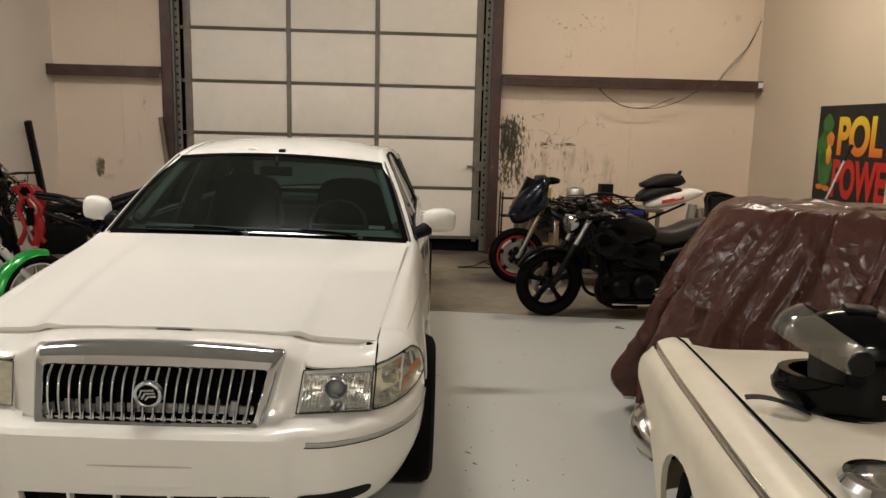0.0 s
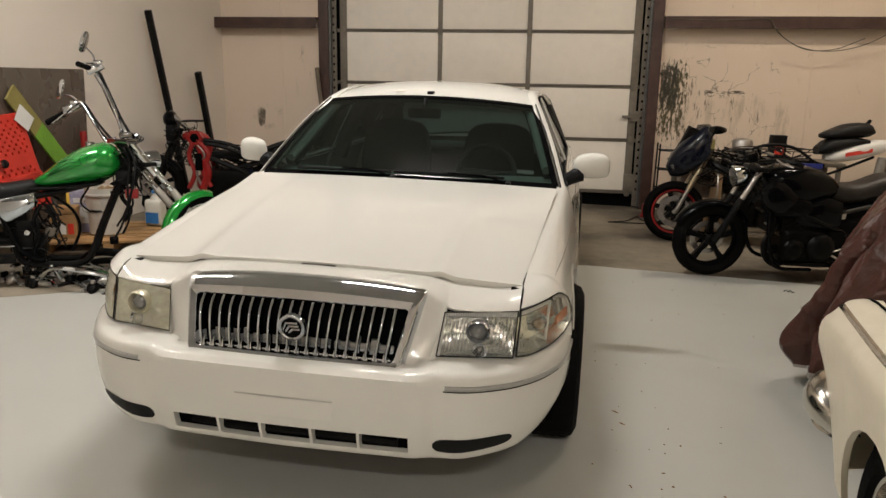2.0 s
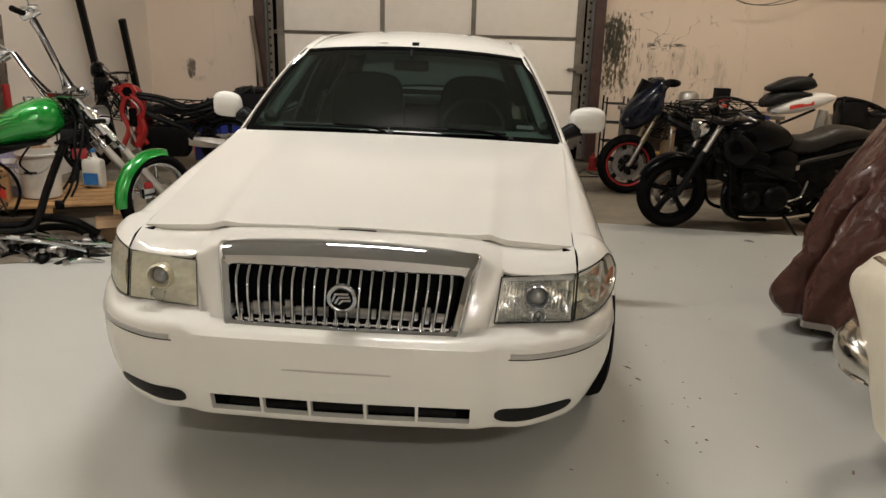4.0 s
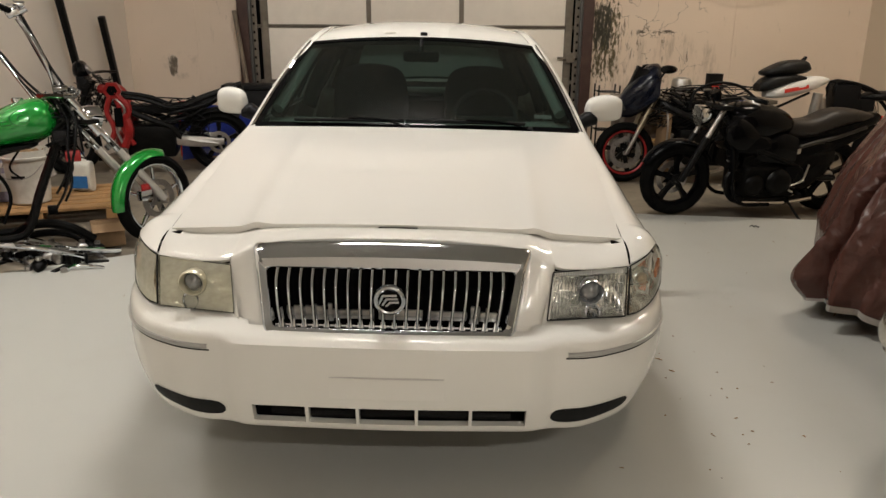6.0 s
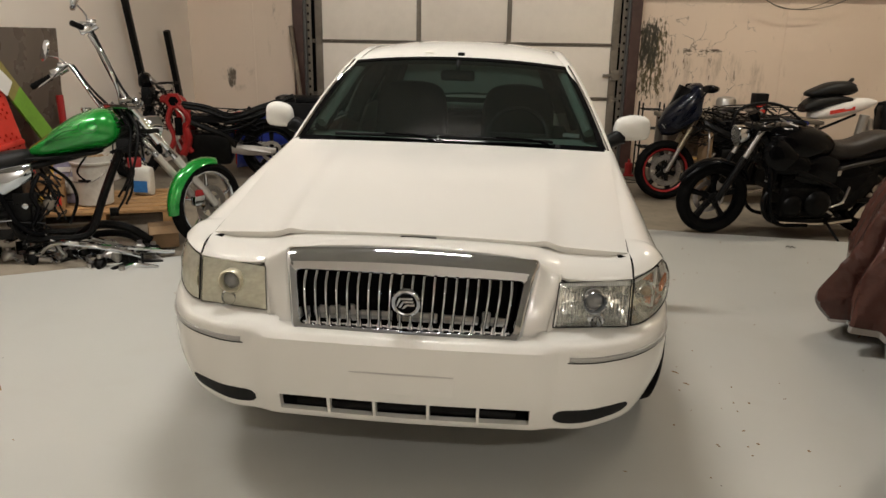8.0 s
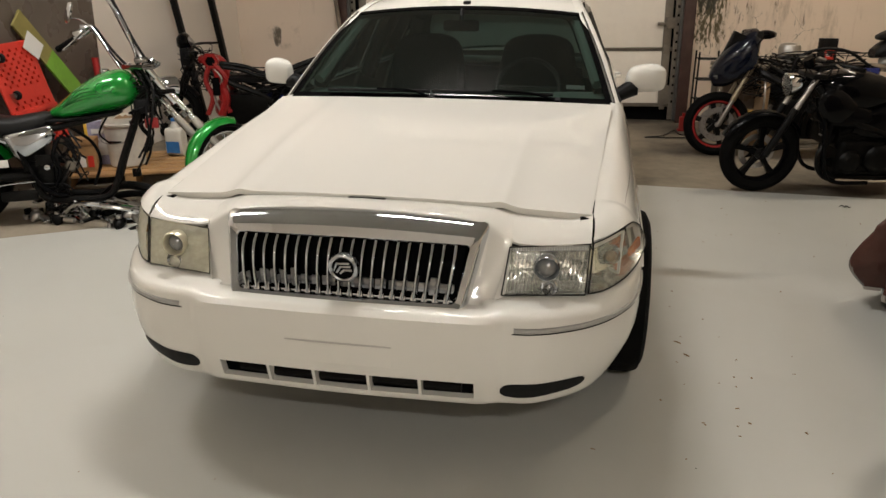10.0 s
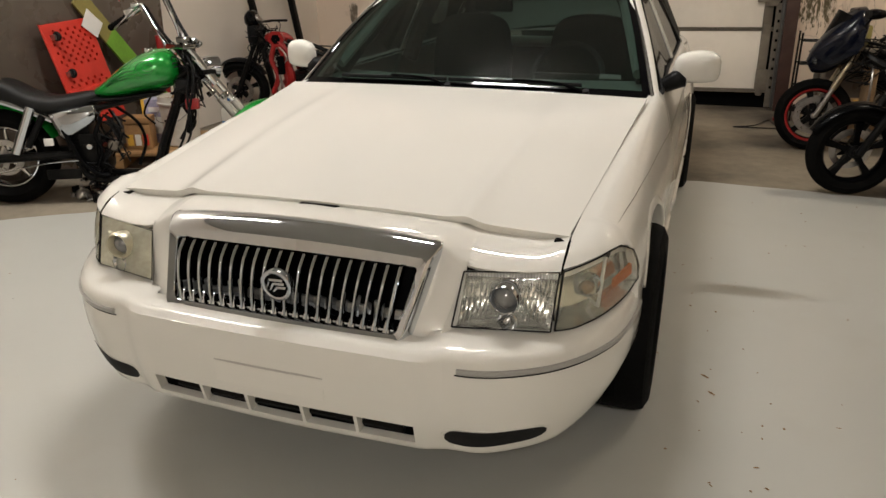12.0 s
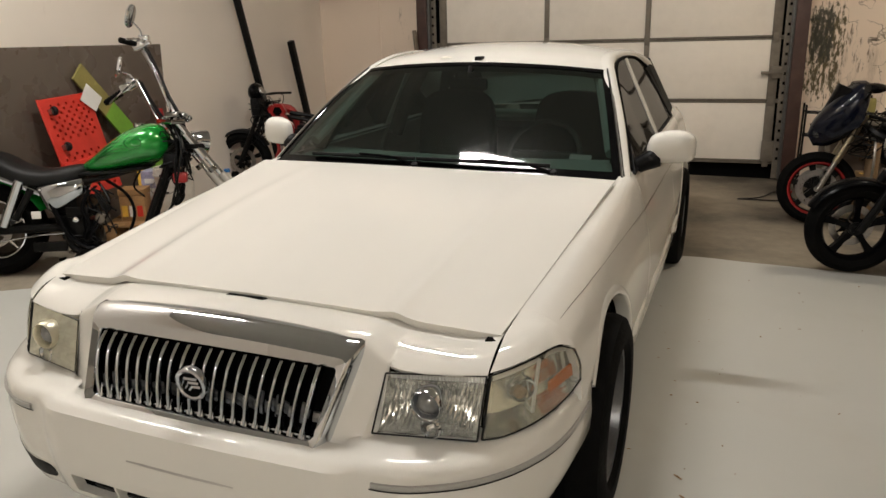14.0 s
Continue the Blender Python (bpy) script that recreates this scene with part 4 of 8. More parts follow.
def build_grille(car):
    g = thing_part("grille", car, Matrix(), "chrome grille with vertical bars and dark slots")
    n = 40
    def ring(ht, hb, zt, zb, dy, arch, rt, rb=.006):
        """Rounded outline of the grille mouth; it leans back towards the top."""
        pts = [(x, zt + arch * (1 - (x / ht) ** 2)) for x in np.linspace(-ht + rt, ht - rt, 26)]
        pts += [(ht - rt + rt * math.sin(a), zt - rt + rt * math.cos(a)) for a in np.linspace(.2, 1.5, 6)]
        pts += [(ht + (hb - ht) * f, zt - rt + (zb + rb - zt + rt) * f) for f in np.linspace(.12, .95, 7)]
        pts += [(hb - rb + rb * math.cos(a), zb + rb - rb * math.sin(a)) for a in np.linspace(.2, 1.4, 3)]
        pts += [(x, zb) for x in np.linspace(hb - rb, -hb + rb, 26)]
        k = len(pts)
        pts += [(-x, z) for x, z in pts[26:42][::-1]]
        return [(x, .068 + .545 * (z - .585) + dy - .014 * (1 - (x / .42) ** 2), z) for x, z in pts]
    rings = [ring(.440, .394, .816, .566, .058, .020, .016, .034), ring(.438, .392, .8155, .568, .038, .020, .016, .034), ring(.435, .390, .814, .570, .027, .020, .015, .032), ring(.431, .387, .811, .573, .017, .020, .014, .030), ring(.421, .3815, .799, .5785, .0015, .017, .013, .027), ring(.4105, .376, .7865, .584, -.0055, .014, .012, .024), ring(.4085, .375, .7845, .585, -.0062, .0135, .012, .024),
             ring(.386, .3585, .7615, .597, .002, .006, .010, .016), ring(.383, .356, .7585, .599, .0055, .005, .010, .015), ring(.381, .354, .7565, .601, .012, .004, .010), ring(.379, .353, .755, .602, .045, .004, .010)]
    part("frame", grid(rings, True), "chrome", g, smooth=24)
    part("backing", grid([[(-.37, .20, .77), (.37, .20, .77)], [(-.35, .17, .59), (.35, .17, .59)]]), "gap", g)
    part("lower_shelf", box(-.345, .345, .085, .20, .594, .606, 0.003), "chrome", g)
    for i in range(20):
        x = -0.345 + 0.69 * i / 19
        prof = spline([(x, .150, .765), (x, .120, .735), (x * .985, .098, .69), (x * .965, .084, .64), (x * .945, .080, .596)], 10)
        nose = [(.0053 * math.sin(a), .004 - .010 * math.cos(a)) for a in np.linspace(-1.5, 1.5, 9)]
        bm = grid([[(p[0] - .0053, p[1] + .03, p[2])] + [(p[0] + dx, p[1] + dy, p[2]) for dx, dy in nose] + [(p[0] + .0053, p[1] + .03, p[2])] for p in prof])
        part("bar", bm, "bar_chrome", g, smooth=50)
        # foot of the bar: a small sloped fin on the lower rail
        fx = prof[-1][0]
        bm = grid([[(fx - .010, .074, .594), (fx + .010, .074, .594)], [(fx - .006, .082, .616), (fx + .006, .082, .616)], [(fx - .003, .092, .632), (fx + .003, .092, .632)]])
        part("bar_foot", thicken(bm, .004), "chrome", g, smooth=20)
    for a, b, h in ((-.33, -.20, .045), (-.19, -.06, .03), (-.04, .10, .035), (.12, .24, .03), (.25, .28, .06), (.28, .335, .03), (-.215, -.185, .06)):
        part("radiator_support", box(a, b, .168, .19, .60, .604 + h * .6, 0.006), "alloy", g)
    b = thing_part("badge", g, pose(0.004, 0.078, 0.693, 96, 0, 0), "round chrome emblem")
    b.parent = car
    part("ring", lathe([(.034, .0), (.036, .008), (.041, .011), (.047, .008), (.049, .0), (.047, -.012)], 40, "z"), "bar_chrome", b)
    part("disc", lathe([(.0005, .002), (.036, .002)], 32, "z"), "gap", b)
    for o in (-.011, 0.0, .011):
        bm = grid([[(-.026 + o, -.018 - o * .3, .003), (-.019 + o, -.018 - o * .3, .005)], [(-.012 + o, .006 + -o, .003), (-.007 + o, .001 - o, .006)], [(.024 + o * .3, .008 - o, .003), (.024 + o * .3, .002 - o, .006)]])
        part("stripe", bm, "bar_chrome", b, smooth=0)


def patch(c00, c10, c11, c01, bulge, n=12):
    """Bowed four-sided sheet; bulge pushes its middle along -y."""
    c00, c10, c11, c01 = (np.array(c, float) for c in (c00, c10, c11, c01))
    rings = []
    for v in np.linspace(0, 1, n):
        row = []
        for u in np.linspace(0, 1, n):
            p = (c00 * (1 - u) + c10 * u) * (1 - v) + (c01 * (1 - u) + c11 * u) * v
            p = p + np.array([0, -1, 0]) * bulge * 4 * (u * (1 - u) * v * (1 - v)) ** 0.5 * 0.5
            row.append(p)
        rings.append(row)
    return grid(rings)


def build_lamps(car, s):
    S = lambda p: (p[0] * s, p[1], p[2])
    lens = "lens" if s > 0 else "haze_lens"
    hl = thing_part("headlamp", car, Matrix(), "clear headlamp with chrome reflector" if s > 0 else "hazy yellowed headlamp")
    a, b, c, d = (.488, .143, .612), (.742, .200, .610), (.749, .252, .760), (.505, .197, .752)
    part("lens", patch(S(a), S(b), S(c), S(d), 0.02), lens, hl).visible_shadow = False
    for n_, pts in (("gasket", [a, b, c, d, a]),):
        bm = bmesh.new()
        for p, q in zip(pts, pts[1:]):
                tube([S(p), S(q)], 0.0022 if s > 0 else 0.0014, 2, 6, bm)
        part(n_, bm, "dark_trim", hl)
    # reflector: bowl with upright flutes and small facets
    bm = patch(*[S((p[0], p[1] + (0.012 if i < 2 else 0.010), p[2])) for i, p in enumerate((a, b, c, d))], -0.10, 64)
    rnd = random.Random(5)
    facet = [[rnd.uniform(-.006, .006) for _ in range(14)] for _ in range(24)]
    for v in bm.verts:
        if not v.is_boundary:
            fx, fz = (v.co.x * s - .48) / .28, (v.co.z - .60) / .17
            edge = min(1, 8 * min(fx, 1 - fx, fz, 1 - fz) if 0 < fx < 1 and 0 < fz < 1 else 0)
            v.co.y += edge * (.0045 * abs(math.sin(fx * 24 * math.pi)) + facet[min(23, max(0, int(fx * 24)))][min(13, max(0, int(fz * 5)))])
    part("reflector", bm, "reflector" if s > 0 else "haze", hl, smooth=30)
    # bright fluted strip along the upper edge
    n_f = 30
    bm = grid([[S((d[0] + (c[0] - d[0]) * f, d[1] + (c[1] - d[1]) * f + .010 + .003 * (k % 2), z)) for k, f in enumerate(np.linspace(.03, .98, n_f * 2))] for z in (.735, .742, .749)])
    part("fluted_strip", bm, "bright_strip", hl, smooth=20)
    m = Matrix.Translation(S((.622, .172, .698)))
    part("projector_ring", lathe([(.034, .05), (.040, .03), (.043, .0), (.038, -.010), (.033, -.004), (.030, .02)], 32, "y", m=m), "chrome" if s > 0 else "haze", hl)
    part("projector_lens", lathe([(.0005, -.006), (.012, -.004), (.024, .004), (.031, .018)], 28, "y", m=m), "lamp_bowl", hl)
    m2 = Matrix.Translation(S((.632, .178, .637)))
    part("side_bulb", lathe([(.0005, .02), (.018, .012), (.028, -.004), (.024, -.010)], 24, "y", m=m2), "chrome", hl)
    # corner lamp wrapping round the fender
    cl = thing_part("corner_lamp", car, Matrix(), "wrap-round corner lamp with amber reflector")
    bot = spline([(.752, .207, .612), (.80, .245, .612), (.86, .32, .625), (.905, .41, .645), (.930, .495, .668)], 18)
    top = spline([(.758, .255, .761), (.80, .290, .772), (.845, .35, .782), (.880, .43, .784), (.910, .495, .755)], 18)
    mk = lambda ins: grid([[S((p[0] + (q[0] - p[0]) * f - ins * 0.5 * min(1, 5 * f * (1 - f)) + .012 * math.sin(math.pi * f) * (1 - ins * 8), p[1] + (q[1] - p[1]) * f + (ins * min(1, 5 * f * (1 - f)) + .003 * (ins > 0)), p[2] + (q[2] - p[2]) * f)) for p, q in zip(bot, top)] for f in np.linspace(0, 1, 9)])
    part("lens", mk(0.0), "corner_lens" if s > 0 else "haze_lens", cl).visible_shadow = False
    part("reflector", mk(0.045), "reflector" if s > 0 else "haze", cl, smooth=10)
    bm = bmesh.new()
    for cv in (bot, top):
        tube([S(p) for p in cv], 0.0022, 18, 6, bm)
    tube([S(bot[-1]), S((.926, .500, .715)), S(top[-1])], 0.0032, 8, 6, bm)
    tube([S(bot[0]), S(top[0])], 0.0032, 2, 6, bm)
    part("gasket", bm, "dark_trim", cl)
    bm = grid([[S((.872, .375, .684)), S((.908, .468, .694))], [S((.870, .378, .706)), S((.904, .468, .724))]])
    part("amber_reflector", thicken(bm, 0.008), "amber", cl)
    part("bulb", lathe([(.0005, -.02), (.014, -.014), (.018, .0), (.014, .02)], 16, "y", m=Matrix.Translation(S((.815, .318, .70)))), "card", cl)
    part("bulb_shade", lathe([(.024, -.012), (.030, .0), (.032, .03)], 20, "y", m=Matrix.Translation(S((.815, .318, .70)))), "chrome", cl)
    rows = [[S((p[0] * (1 - f) + q[0] * f - .012, p[1] * (1 - f) + q[1] * f + .010, p[2] * (1 - f) + q[2] * f)) for p, q in zip(top[1:-1], bot[1:-1])] for f in (.03, .09, .15)]
    part("brow", grid(rows), "bright_strip", cl, "pale strip under the upper edge of the lens")
    part("lamp_divider", tube([S((.842, .335, .625)), S((.846, .345, .70)), S((.850, .365, .775))], .005, 10, 8), "bright_strip", cl)


def build_bumper(car):
    bp = thing_part("bumper", car, Matrix(), "white painted plastic front bumper with slots")
    PROF = [(.606, .125), (.603, .085), (.600, .045), (.594, .019), (.583, .005), (.57, .001), (.55, .0), (.50, -.003), (.44, .0), (.39, .006), (.366, .010), (.340, .016), (.304, .026), (.292, .030), (.280, .034), (.272, .05), (.276, .10)]
    HOLES = [(-.412, -.250), (-.240, -.095), (-.085, .085), (.095, .250), (.260, .425)]
    xs = sorted(set([round(h, 4) for hh in HOLES for h in hh] + [round(v, 4) for v in np.linspace(-.46, .46, 24)]))
    xs = [x for x in xs if abs(x) <= .47]
    s_in = [s_of_x(abs(x)) * (1 if x >= 0 else -1) for x in xs]
    s0 = s_in[-1]
    FOG = (s_of_x(.505), s_of_x(.765))
    tail = sorted(set(list(np.linspace(s0, 1, 40)[1:]) + list(FOG)))
    ss = [-t for t in tail[::-1]] + s_in + tail
    def shell(t, z, off):
            a = abs(t)
            rise = float(np.interp(a, [0, .45, .62, .72, .80, .9, 1], [0, .005, .025, .06, .085, .13, .17]))
            k = float(np.interp(z, [.258, .34, .45], [1, .6, 0]))
            o = off
            if z > .56:
                o = off * float(np.interp(a, [0, .34, .39, .62, .75, 1], [.75, .75, 1.15, 1.1, .5, .12]))
            p = wrap(a, o)
            dz = -0.012 * (z > .58) * float(np.interp(a, [0, .335, .385], [1, 1, 0])) + (0.03 * (z > .59) * float(np.interp(a, [.6, 1], [0, 1])))
            return (p[0] * (1 if t >= 0 else -1), p[1], z + rise * k + dz)

    rings = [[shell(t, z, off) for t in ss] for z, off in PROF]
    bm = bmesh.new()
    vs = [[bm.verts.new(p) for p in r] for r in rings]
    for i, (ra, rb) in enumerate(zip(vs, vs[1:])):
        zc = (PROF[i][0] + PROF[i + 1][0]) / 2
        for j in range(len(ss) - 1):
            c = (ss[j] + ss[j + 1]) / 2
            xc = (ra[j].co.x + ra[j + 1].co.x) / 2
            hole = .304 < zc < .366 and abs(xc) < .45 and any(a < xc < b for a, b in HOLES)
            if not hole:
                bm.faces.new((ra[j], ra[j + 1], rb[j + 1], rb[j]))
    e = [ed for ed in bm.edges if ed.is_boundary and .27 < (ed.verts[0].co.z + ed.verts[1].co.z) / 2 < .45 and abs(ed.verts[0].co.x) < .9]
    g = bmesh.ops.extrude_edge_only(bm, edges=e)
    for v in g["geom"]:
        if isinstance(v, bmesh.types.BMVert):
            v.co.y += 0.03
    part("shell", bm, "white_paint", bp, smooth=50)
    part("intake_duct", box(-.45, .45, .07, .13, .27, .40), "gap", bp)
    part("intake_pipe", tube([(-.36, .06, .33), (-.2, .055, .325), (.1, .055, .33), (.38, .06, .325)], .016, 16), "engine", bp)
    for s in (1, -1):
        off_at = lambda z: float(np.interp(-z, [-q[0] for q in PROF[:-1]], [q[1] for q in PROF[:-1]]))
        for nm, mat, grow, lift in (("fog_blank", "dark_trim", 0.0, .0035), ("fog_rim", "white_paint", .006, .0015)):
            rows = []
            for v in np.linspace(-1, 1, 9):
                row = []
                for f in np.linspace(0, 1, 26):
                    h = (.030 + grow) * max(.02, 1 - abs(2 * f - 1) ** 5) ** .33 * (1 - .25 * f)
                    z = .334 + .006 * f + v * h
                    t = FOG[0] - grow + (FOG[1] - FOG[0] + 2 * grow) * f
                    row.append(shell(s * t, z, off_at(z) - lift))
                rows.append(row)
            part(nm, thicken(grid(rows), .004), mat, bp, "dark grey fog-lamp blank" if nm == "fog_blank" else "", 50)
        t0, t1 = s_of_x(.54), .97
        rows = [[(s * wrap(t, o)[0], wrap(t, o)[1], z) for t in np.linspace(t0, t1, 40)] for z, o in ((.558, .002), (.556, -.005), (.550, -.006), (.543, -.005), (.540, .002))]
        part("trim_strip", grid(rows), "strip_grey", bp, "thin grey rub strip", 60)
        rows = [[(s * wrap(t, o)[0], wrap(t, o)[1], z) for t in np.linspace(t0 - .004, t1, 40)] for z, o in ((.540, -.001), (.5365, -.002), (.5335, .001))]
        part("strip_groove", grid(rows), "dark_trim", bp)
    bm = grid([[(x, -.0094 + .012 * (abs(x) / .3) ** 2, z) for x in np.linspace(-.172, .172, 14)] for z in (.405, .44, .474)])
    part("plate_recess", thicken(bm, .0015), "white_paint", bp)
    part("plate_recess_shadow", grid([[(x, -.0125 + .012 * (abs(x) / .3) ** 2, .474), (x, -.009 + .012 * (abs(x) / .3) ** 2, .479)] for x in np.linspace(-.172, .172, 14)]), "seam_grey", bp)


def build_greenhouse(car):
    P = lambda n, bm, mat, lab="", sm=35: part(n, bm, mat, car, lab, sm)
    # windscreen
    def ws(u, v):
        yb, zb = 1.655 + 0.10 * u * u, 0.985 - 0.018 * u * u
        yt, zt = 2.30 + 0.11 * u * u, 1.415 - 0.040 * u * u
        x = u * (0.838 + (0.647 - 0.838) * v)
        return np.array([x, yb + (yt - yb) * v, zb + (zt - zb) * v + 0.025 * math.sin(math.pi * v)])
    P("windscreen", grid([[ws(u, v) for u in np.linspace(-.985, .985, 33)] for v in np.linspace(.02, .985, 16)]), "windshield", "tinted windscreen with a dark sun band").visible_shadow = False
    bm = grid([[ws(u, v) + np.array([0, .004, -.004]) for u in np.linspace(-.98, .98, 33)] for v in (.90, .94, .985)])
    P("sun_band", bm, "tint").visible_shadow = False
    for s in (1, -1):
        bm = grid([[ws(s * u, v) + np.array([0, -.002, .003]) for v in np.linspace(0, 1, 16)] for u in (.955, .975, 1.0, 1.012)])
        P("screen_border", bm, "black_gloss")
        bm = tube([ws(s * 1.0, v) + np.array([0, -.006, .006]) for v in np.linspace(0, 1, 12)], .006, 14, 6)
        P("chrome_moulding", bm, "chrome")
    P("screen_border_base", grid([[ws(u, v) + np.array([0, -.003, .003]) for u in np.linspace(-1, 1, 33)] for v in (-.01, .03, .05)]), "black_gloss")
    P("screen_border_top", grid([[ws(u, v) + np.array([0, -.002, .003]) for u in np.linspace(-1, 1, 33)] for v in (.96, 1.0)]), "black_gloss")
    P("cowl", grid([[(u * .83, y + .10 * u * u, z - .02 * u * u) for u in np.linspace(-1, 1, 33)] for y, z in ((1.575, .975), (1.60, .982), (1.66, .988))]), "black_plastic")
    # wipers
    for x0, x1, yb in ((-.62, -.06, 0), (-.05, .55, 0)):
        w = thing_part("wiper", car, Matrix())
        pts = [ws(f / .838, .055) + np.array([0, -.02, .014]) for f in np.linspace(x0, x1, 7)]
        part("blade", tube(pts, .009, 14, 6), "black_plastic", w)
        e = ws(x1 / .838 + .02, .0) + np.array([0, -.02, .012])
        part("arm", tube([e, (pts[4] + e) / 2 + np.array([0, -.015, .02]), pts[3] + np.array([0, -.01, .012])], .007, 12, 6, r1=.005), "satin_black", w)
        part("pivot", tube([e, e + np.array([0, -.008, .016])], .014, 2, 12), "black_plastic", w)
    # roof
    ys = [(2.30, .647, 1.415, .040), (2.5, .622, 1.462, .046), (2.8, .612, 1.495, .054), (3.1, .610, 1.505, .056), (3.5, .602, 1.49, .056), (3.85, .585, 1.445, .05), (4.0, .58, 1.41, .05)]
    secs = spline(ys, 26)
    bm = grid([[(u * w, y + (.11 * u * u if i < 1 else .11 * u * u * max(0, 1 - (y - 2.3) / .5)), z - d * abs(u) ** 2.5) for u in np.linspace(-1, 1, 33)] for i, (y, w, z, d) in enumerate(secs)])
    P("roof", thicken(bm, .02), "white_paint")
    # pillars, side glass
    for s in (1, -1):
        S = lambda p: (s * p[0], p[1], p[2])
        A = [(.862, 1.77, .960), (.778, 2.08, 1.17), (.690, 2.36, 1.342), (.640, 2.58, 1.420), (.629, 2.9, 1.448), (.634, 3.3, 1.442), (.652, 3.7, 1.405), (.690, 4.0, 1.33), (.738, 4.3, 1.16), (.765, 4.55, 1.02)]
        c = spline(A, 60)
        rings = []
        for x, y, z in c:
            rings.append([S((x - .052, y - .012, z + .012)), S((x - .02, y - .006, z + .014)), S((x + .006, y, z + .004)), S((x + .014, y + .008, z - .018)), S((x + .006, y + .012, z - .036)), S((x - .03, y + .02, z - .03))])
        P("roof_side_rail", grid(rings, True, True), "white_paint", sm=60)
        top = spline([(.852, 1.90, .985), (.782, 2.12, 1.15), (.700, 2.38, 1.318), (.655, 2.60, 1.392), (.640, 2.9, 1.418), (.638, 3.3, 1.412), (.643, 3.65, 1.380), (.665, 3.95, 1.30), (.715, 4.22, 1.15), (.76, 4.40, 1.01)], 60)
        bot = np.array([(np.interp(y, [1.8, 2.6, 4.0, 4.6], [.868, .842, .836, .80]), y, np.interp(y, [1.8, 2.6, 4.0, 4.6], [.972, .992, 1.007, 1.008])) for y in np.linspace(1.88, 4.42, 60)])
        for nm, y0, y1 in (("front_glass", 1.92, 2.98), ("rear_glass", 3.06, 3.86)):
            tp = [t for t in top if y0 <= t[1] <= y1]
            bm = grid([[S(t), S((np.interp(t[1], bot[:, 1], bot[:, 0]), t[1], np.interp(t[1], bot[:, 1], bot[:, 2])))] for t in tp])
            P(nm, bm, "tint").visible_shadow = False
        def strip(ya, yb, w, mat, nm, out=.006):
            ta = [np.interp(ya, top[:, 1], top[:, k]) for k in range(3)]
            ba = [np.interp(yb, bot[:, 1], bot[:, k]) for k in range(3)]
            bm = grid([[S((ta[0] + out, ta[1] - w, ta[2])), S((ta[0] + out + .006, ta[1], ta[2])), S((ta[0] + out, ta[1] + w, ta[2]))], [S((ba[0] + out, ba[1] - w, ba[2])), S((ba[0] + out + .006, ba[1], ba[2])), S((ba[0] + out, ba[1] + w, ba[2]))]])
            P(nm, thicken(bm, .01), mat)
        strip(3.02, 3.02, .05, "white_paint", "b_pillar")
        strip(3.90, 3.95, .04, "dark_trim", "quarter_divider")
        bm = grid([[S(t), S((np.interp(t[1], bot[:, 1], bot[:, 0]), t[1], np.interp(t[1], bot[:, 1], bot[:, 2])))] for t in top if t[1] >= 3.92])
        P("c_pillar", thicken(bm, .012), "white_paint")
        for seq, r, mat in ((top[:50], .009, "gap"), (bot[:50], .008, "dark_trim")):
            P("window_seal", tube([S((p[0] + .004, p[1], p[2])) for p in seq[::4]], r, 40, 6), mat)
        # mirror sail
        P("mirror_sail", thicken(grid([[S((.872, 1.87, .975)), S((.872, 1.88, .98))], [S((.86, 2.06, .982)), S((.825, 2.04, 1.08))]]), .01), "black_plastic")
    # rear screen
    bm = grid([[(u * w, y + .08 * (1 - u * u), z) for u in np.linspace(-1, 1, 15)] for w, y, z in ((.57, 3.95, 1.40), (.63, 4.2, 1.2), (.70, 4.44, 1.02))])
    P("rear_screen", bm, "windshield").visible_shadow = False
    # cabin
    cab = thing_part("cabin", car, Matrix(), "dark grey cloth interior")
    part("dashboard", grid([[(u * .80, y + .10 * u * u, z) for u in np.linspace(-1, 1, 21)] for y, z in ((1.72, .965), (1.95, .985), (2.12, .975), (2.22, .92), (2.24, .75))]), "dash", cab)
    part("floor_pan", box(-.8, .8, 1.8, 4.4, .28, .34), "gap", cab)
    part("parcel_shelf", box(-.68, .68, 3.95, 4.5, .94, .97, .01), "dash", cab)
    for x in (-.37, .37):
        bm = shift(blob([(-.25, .03, .72, 1.04), (-.21, .06, .45, 1.18), (-.1, .08, .40, 1.23), (.1, .08, .40, 1.23), (.21, .06, .45, 1.18), (.25, .03, .72, 1.04)], 24, 22, 3.2), pose(x, 2.95, 0, -6, 0, 0))
        part("seat_back", bm, "cloth", cab)
        part("seat_cushion", box(x - .26, x + .26, 2.42, 2.95, .40, .58, .05), "cloth", cab)
    part("rear_bench", box(-.66, .66, 3.60, 3.92, .40, .95, .06), "cloth", cab)
    m = pose(.37, 2.30, .97, 62, 0, 0)
    bm = lathe([(.178 + .014 * math.cos(a), .014 * math.sin(a)) for a in np.linspace(0, 2 * math.pi, 9)], 40, "z", m=m)
    box(.20, .54, 2.29, 2.33, .955, .985, .008, bm)
    part("steering_wheel", bm, "wheel_grey", cab)
    part("door_card_pillar", tube([(-.755, 1.98, 1.04), (-.655, 2.30, 1.26), (-.59, 2.5, 1.38)], .030, 12), "dash", cab)
    part("door_card_pillar", tube([(.755, 1.98, 1.04), (.655, 2.30, 1.26), (.59, 2.5, 1.38)], .030, 12), "dash", cab)
    part("headliner", grid([[(u * .60, y, z - .045 - .05 * abs(u) ** 2.5) for u in np.linspace(-1, 1, 13)] for y, z in ((2.38, 1.43), (2.8, 1.49), (3.4, 1.49), (3.95, 1.40))]), "cloth", cab)
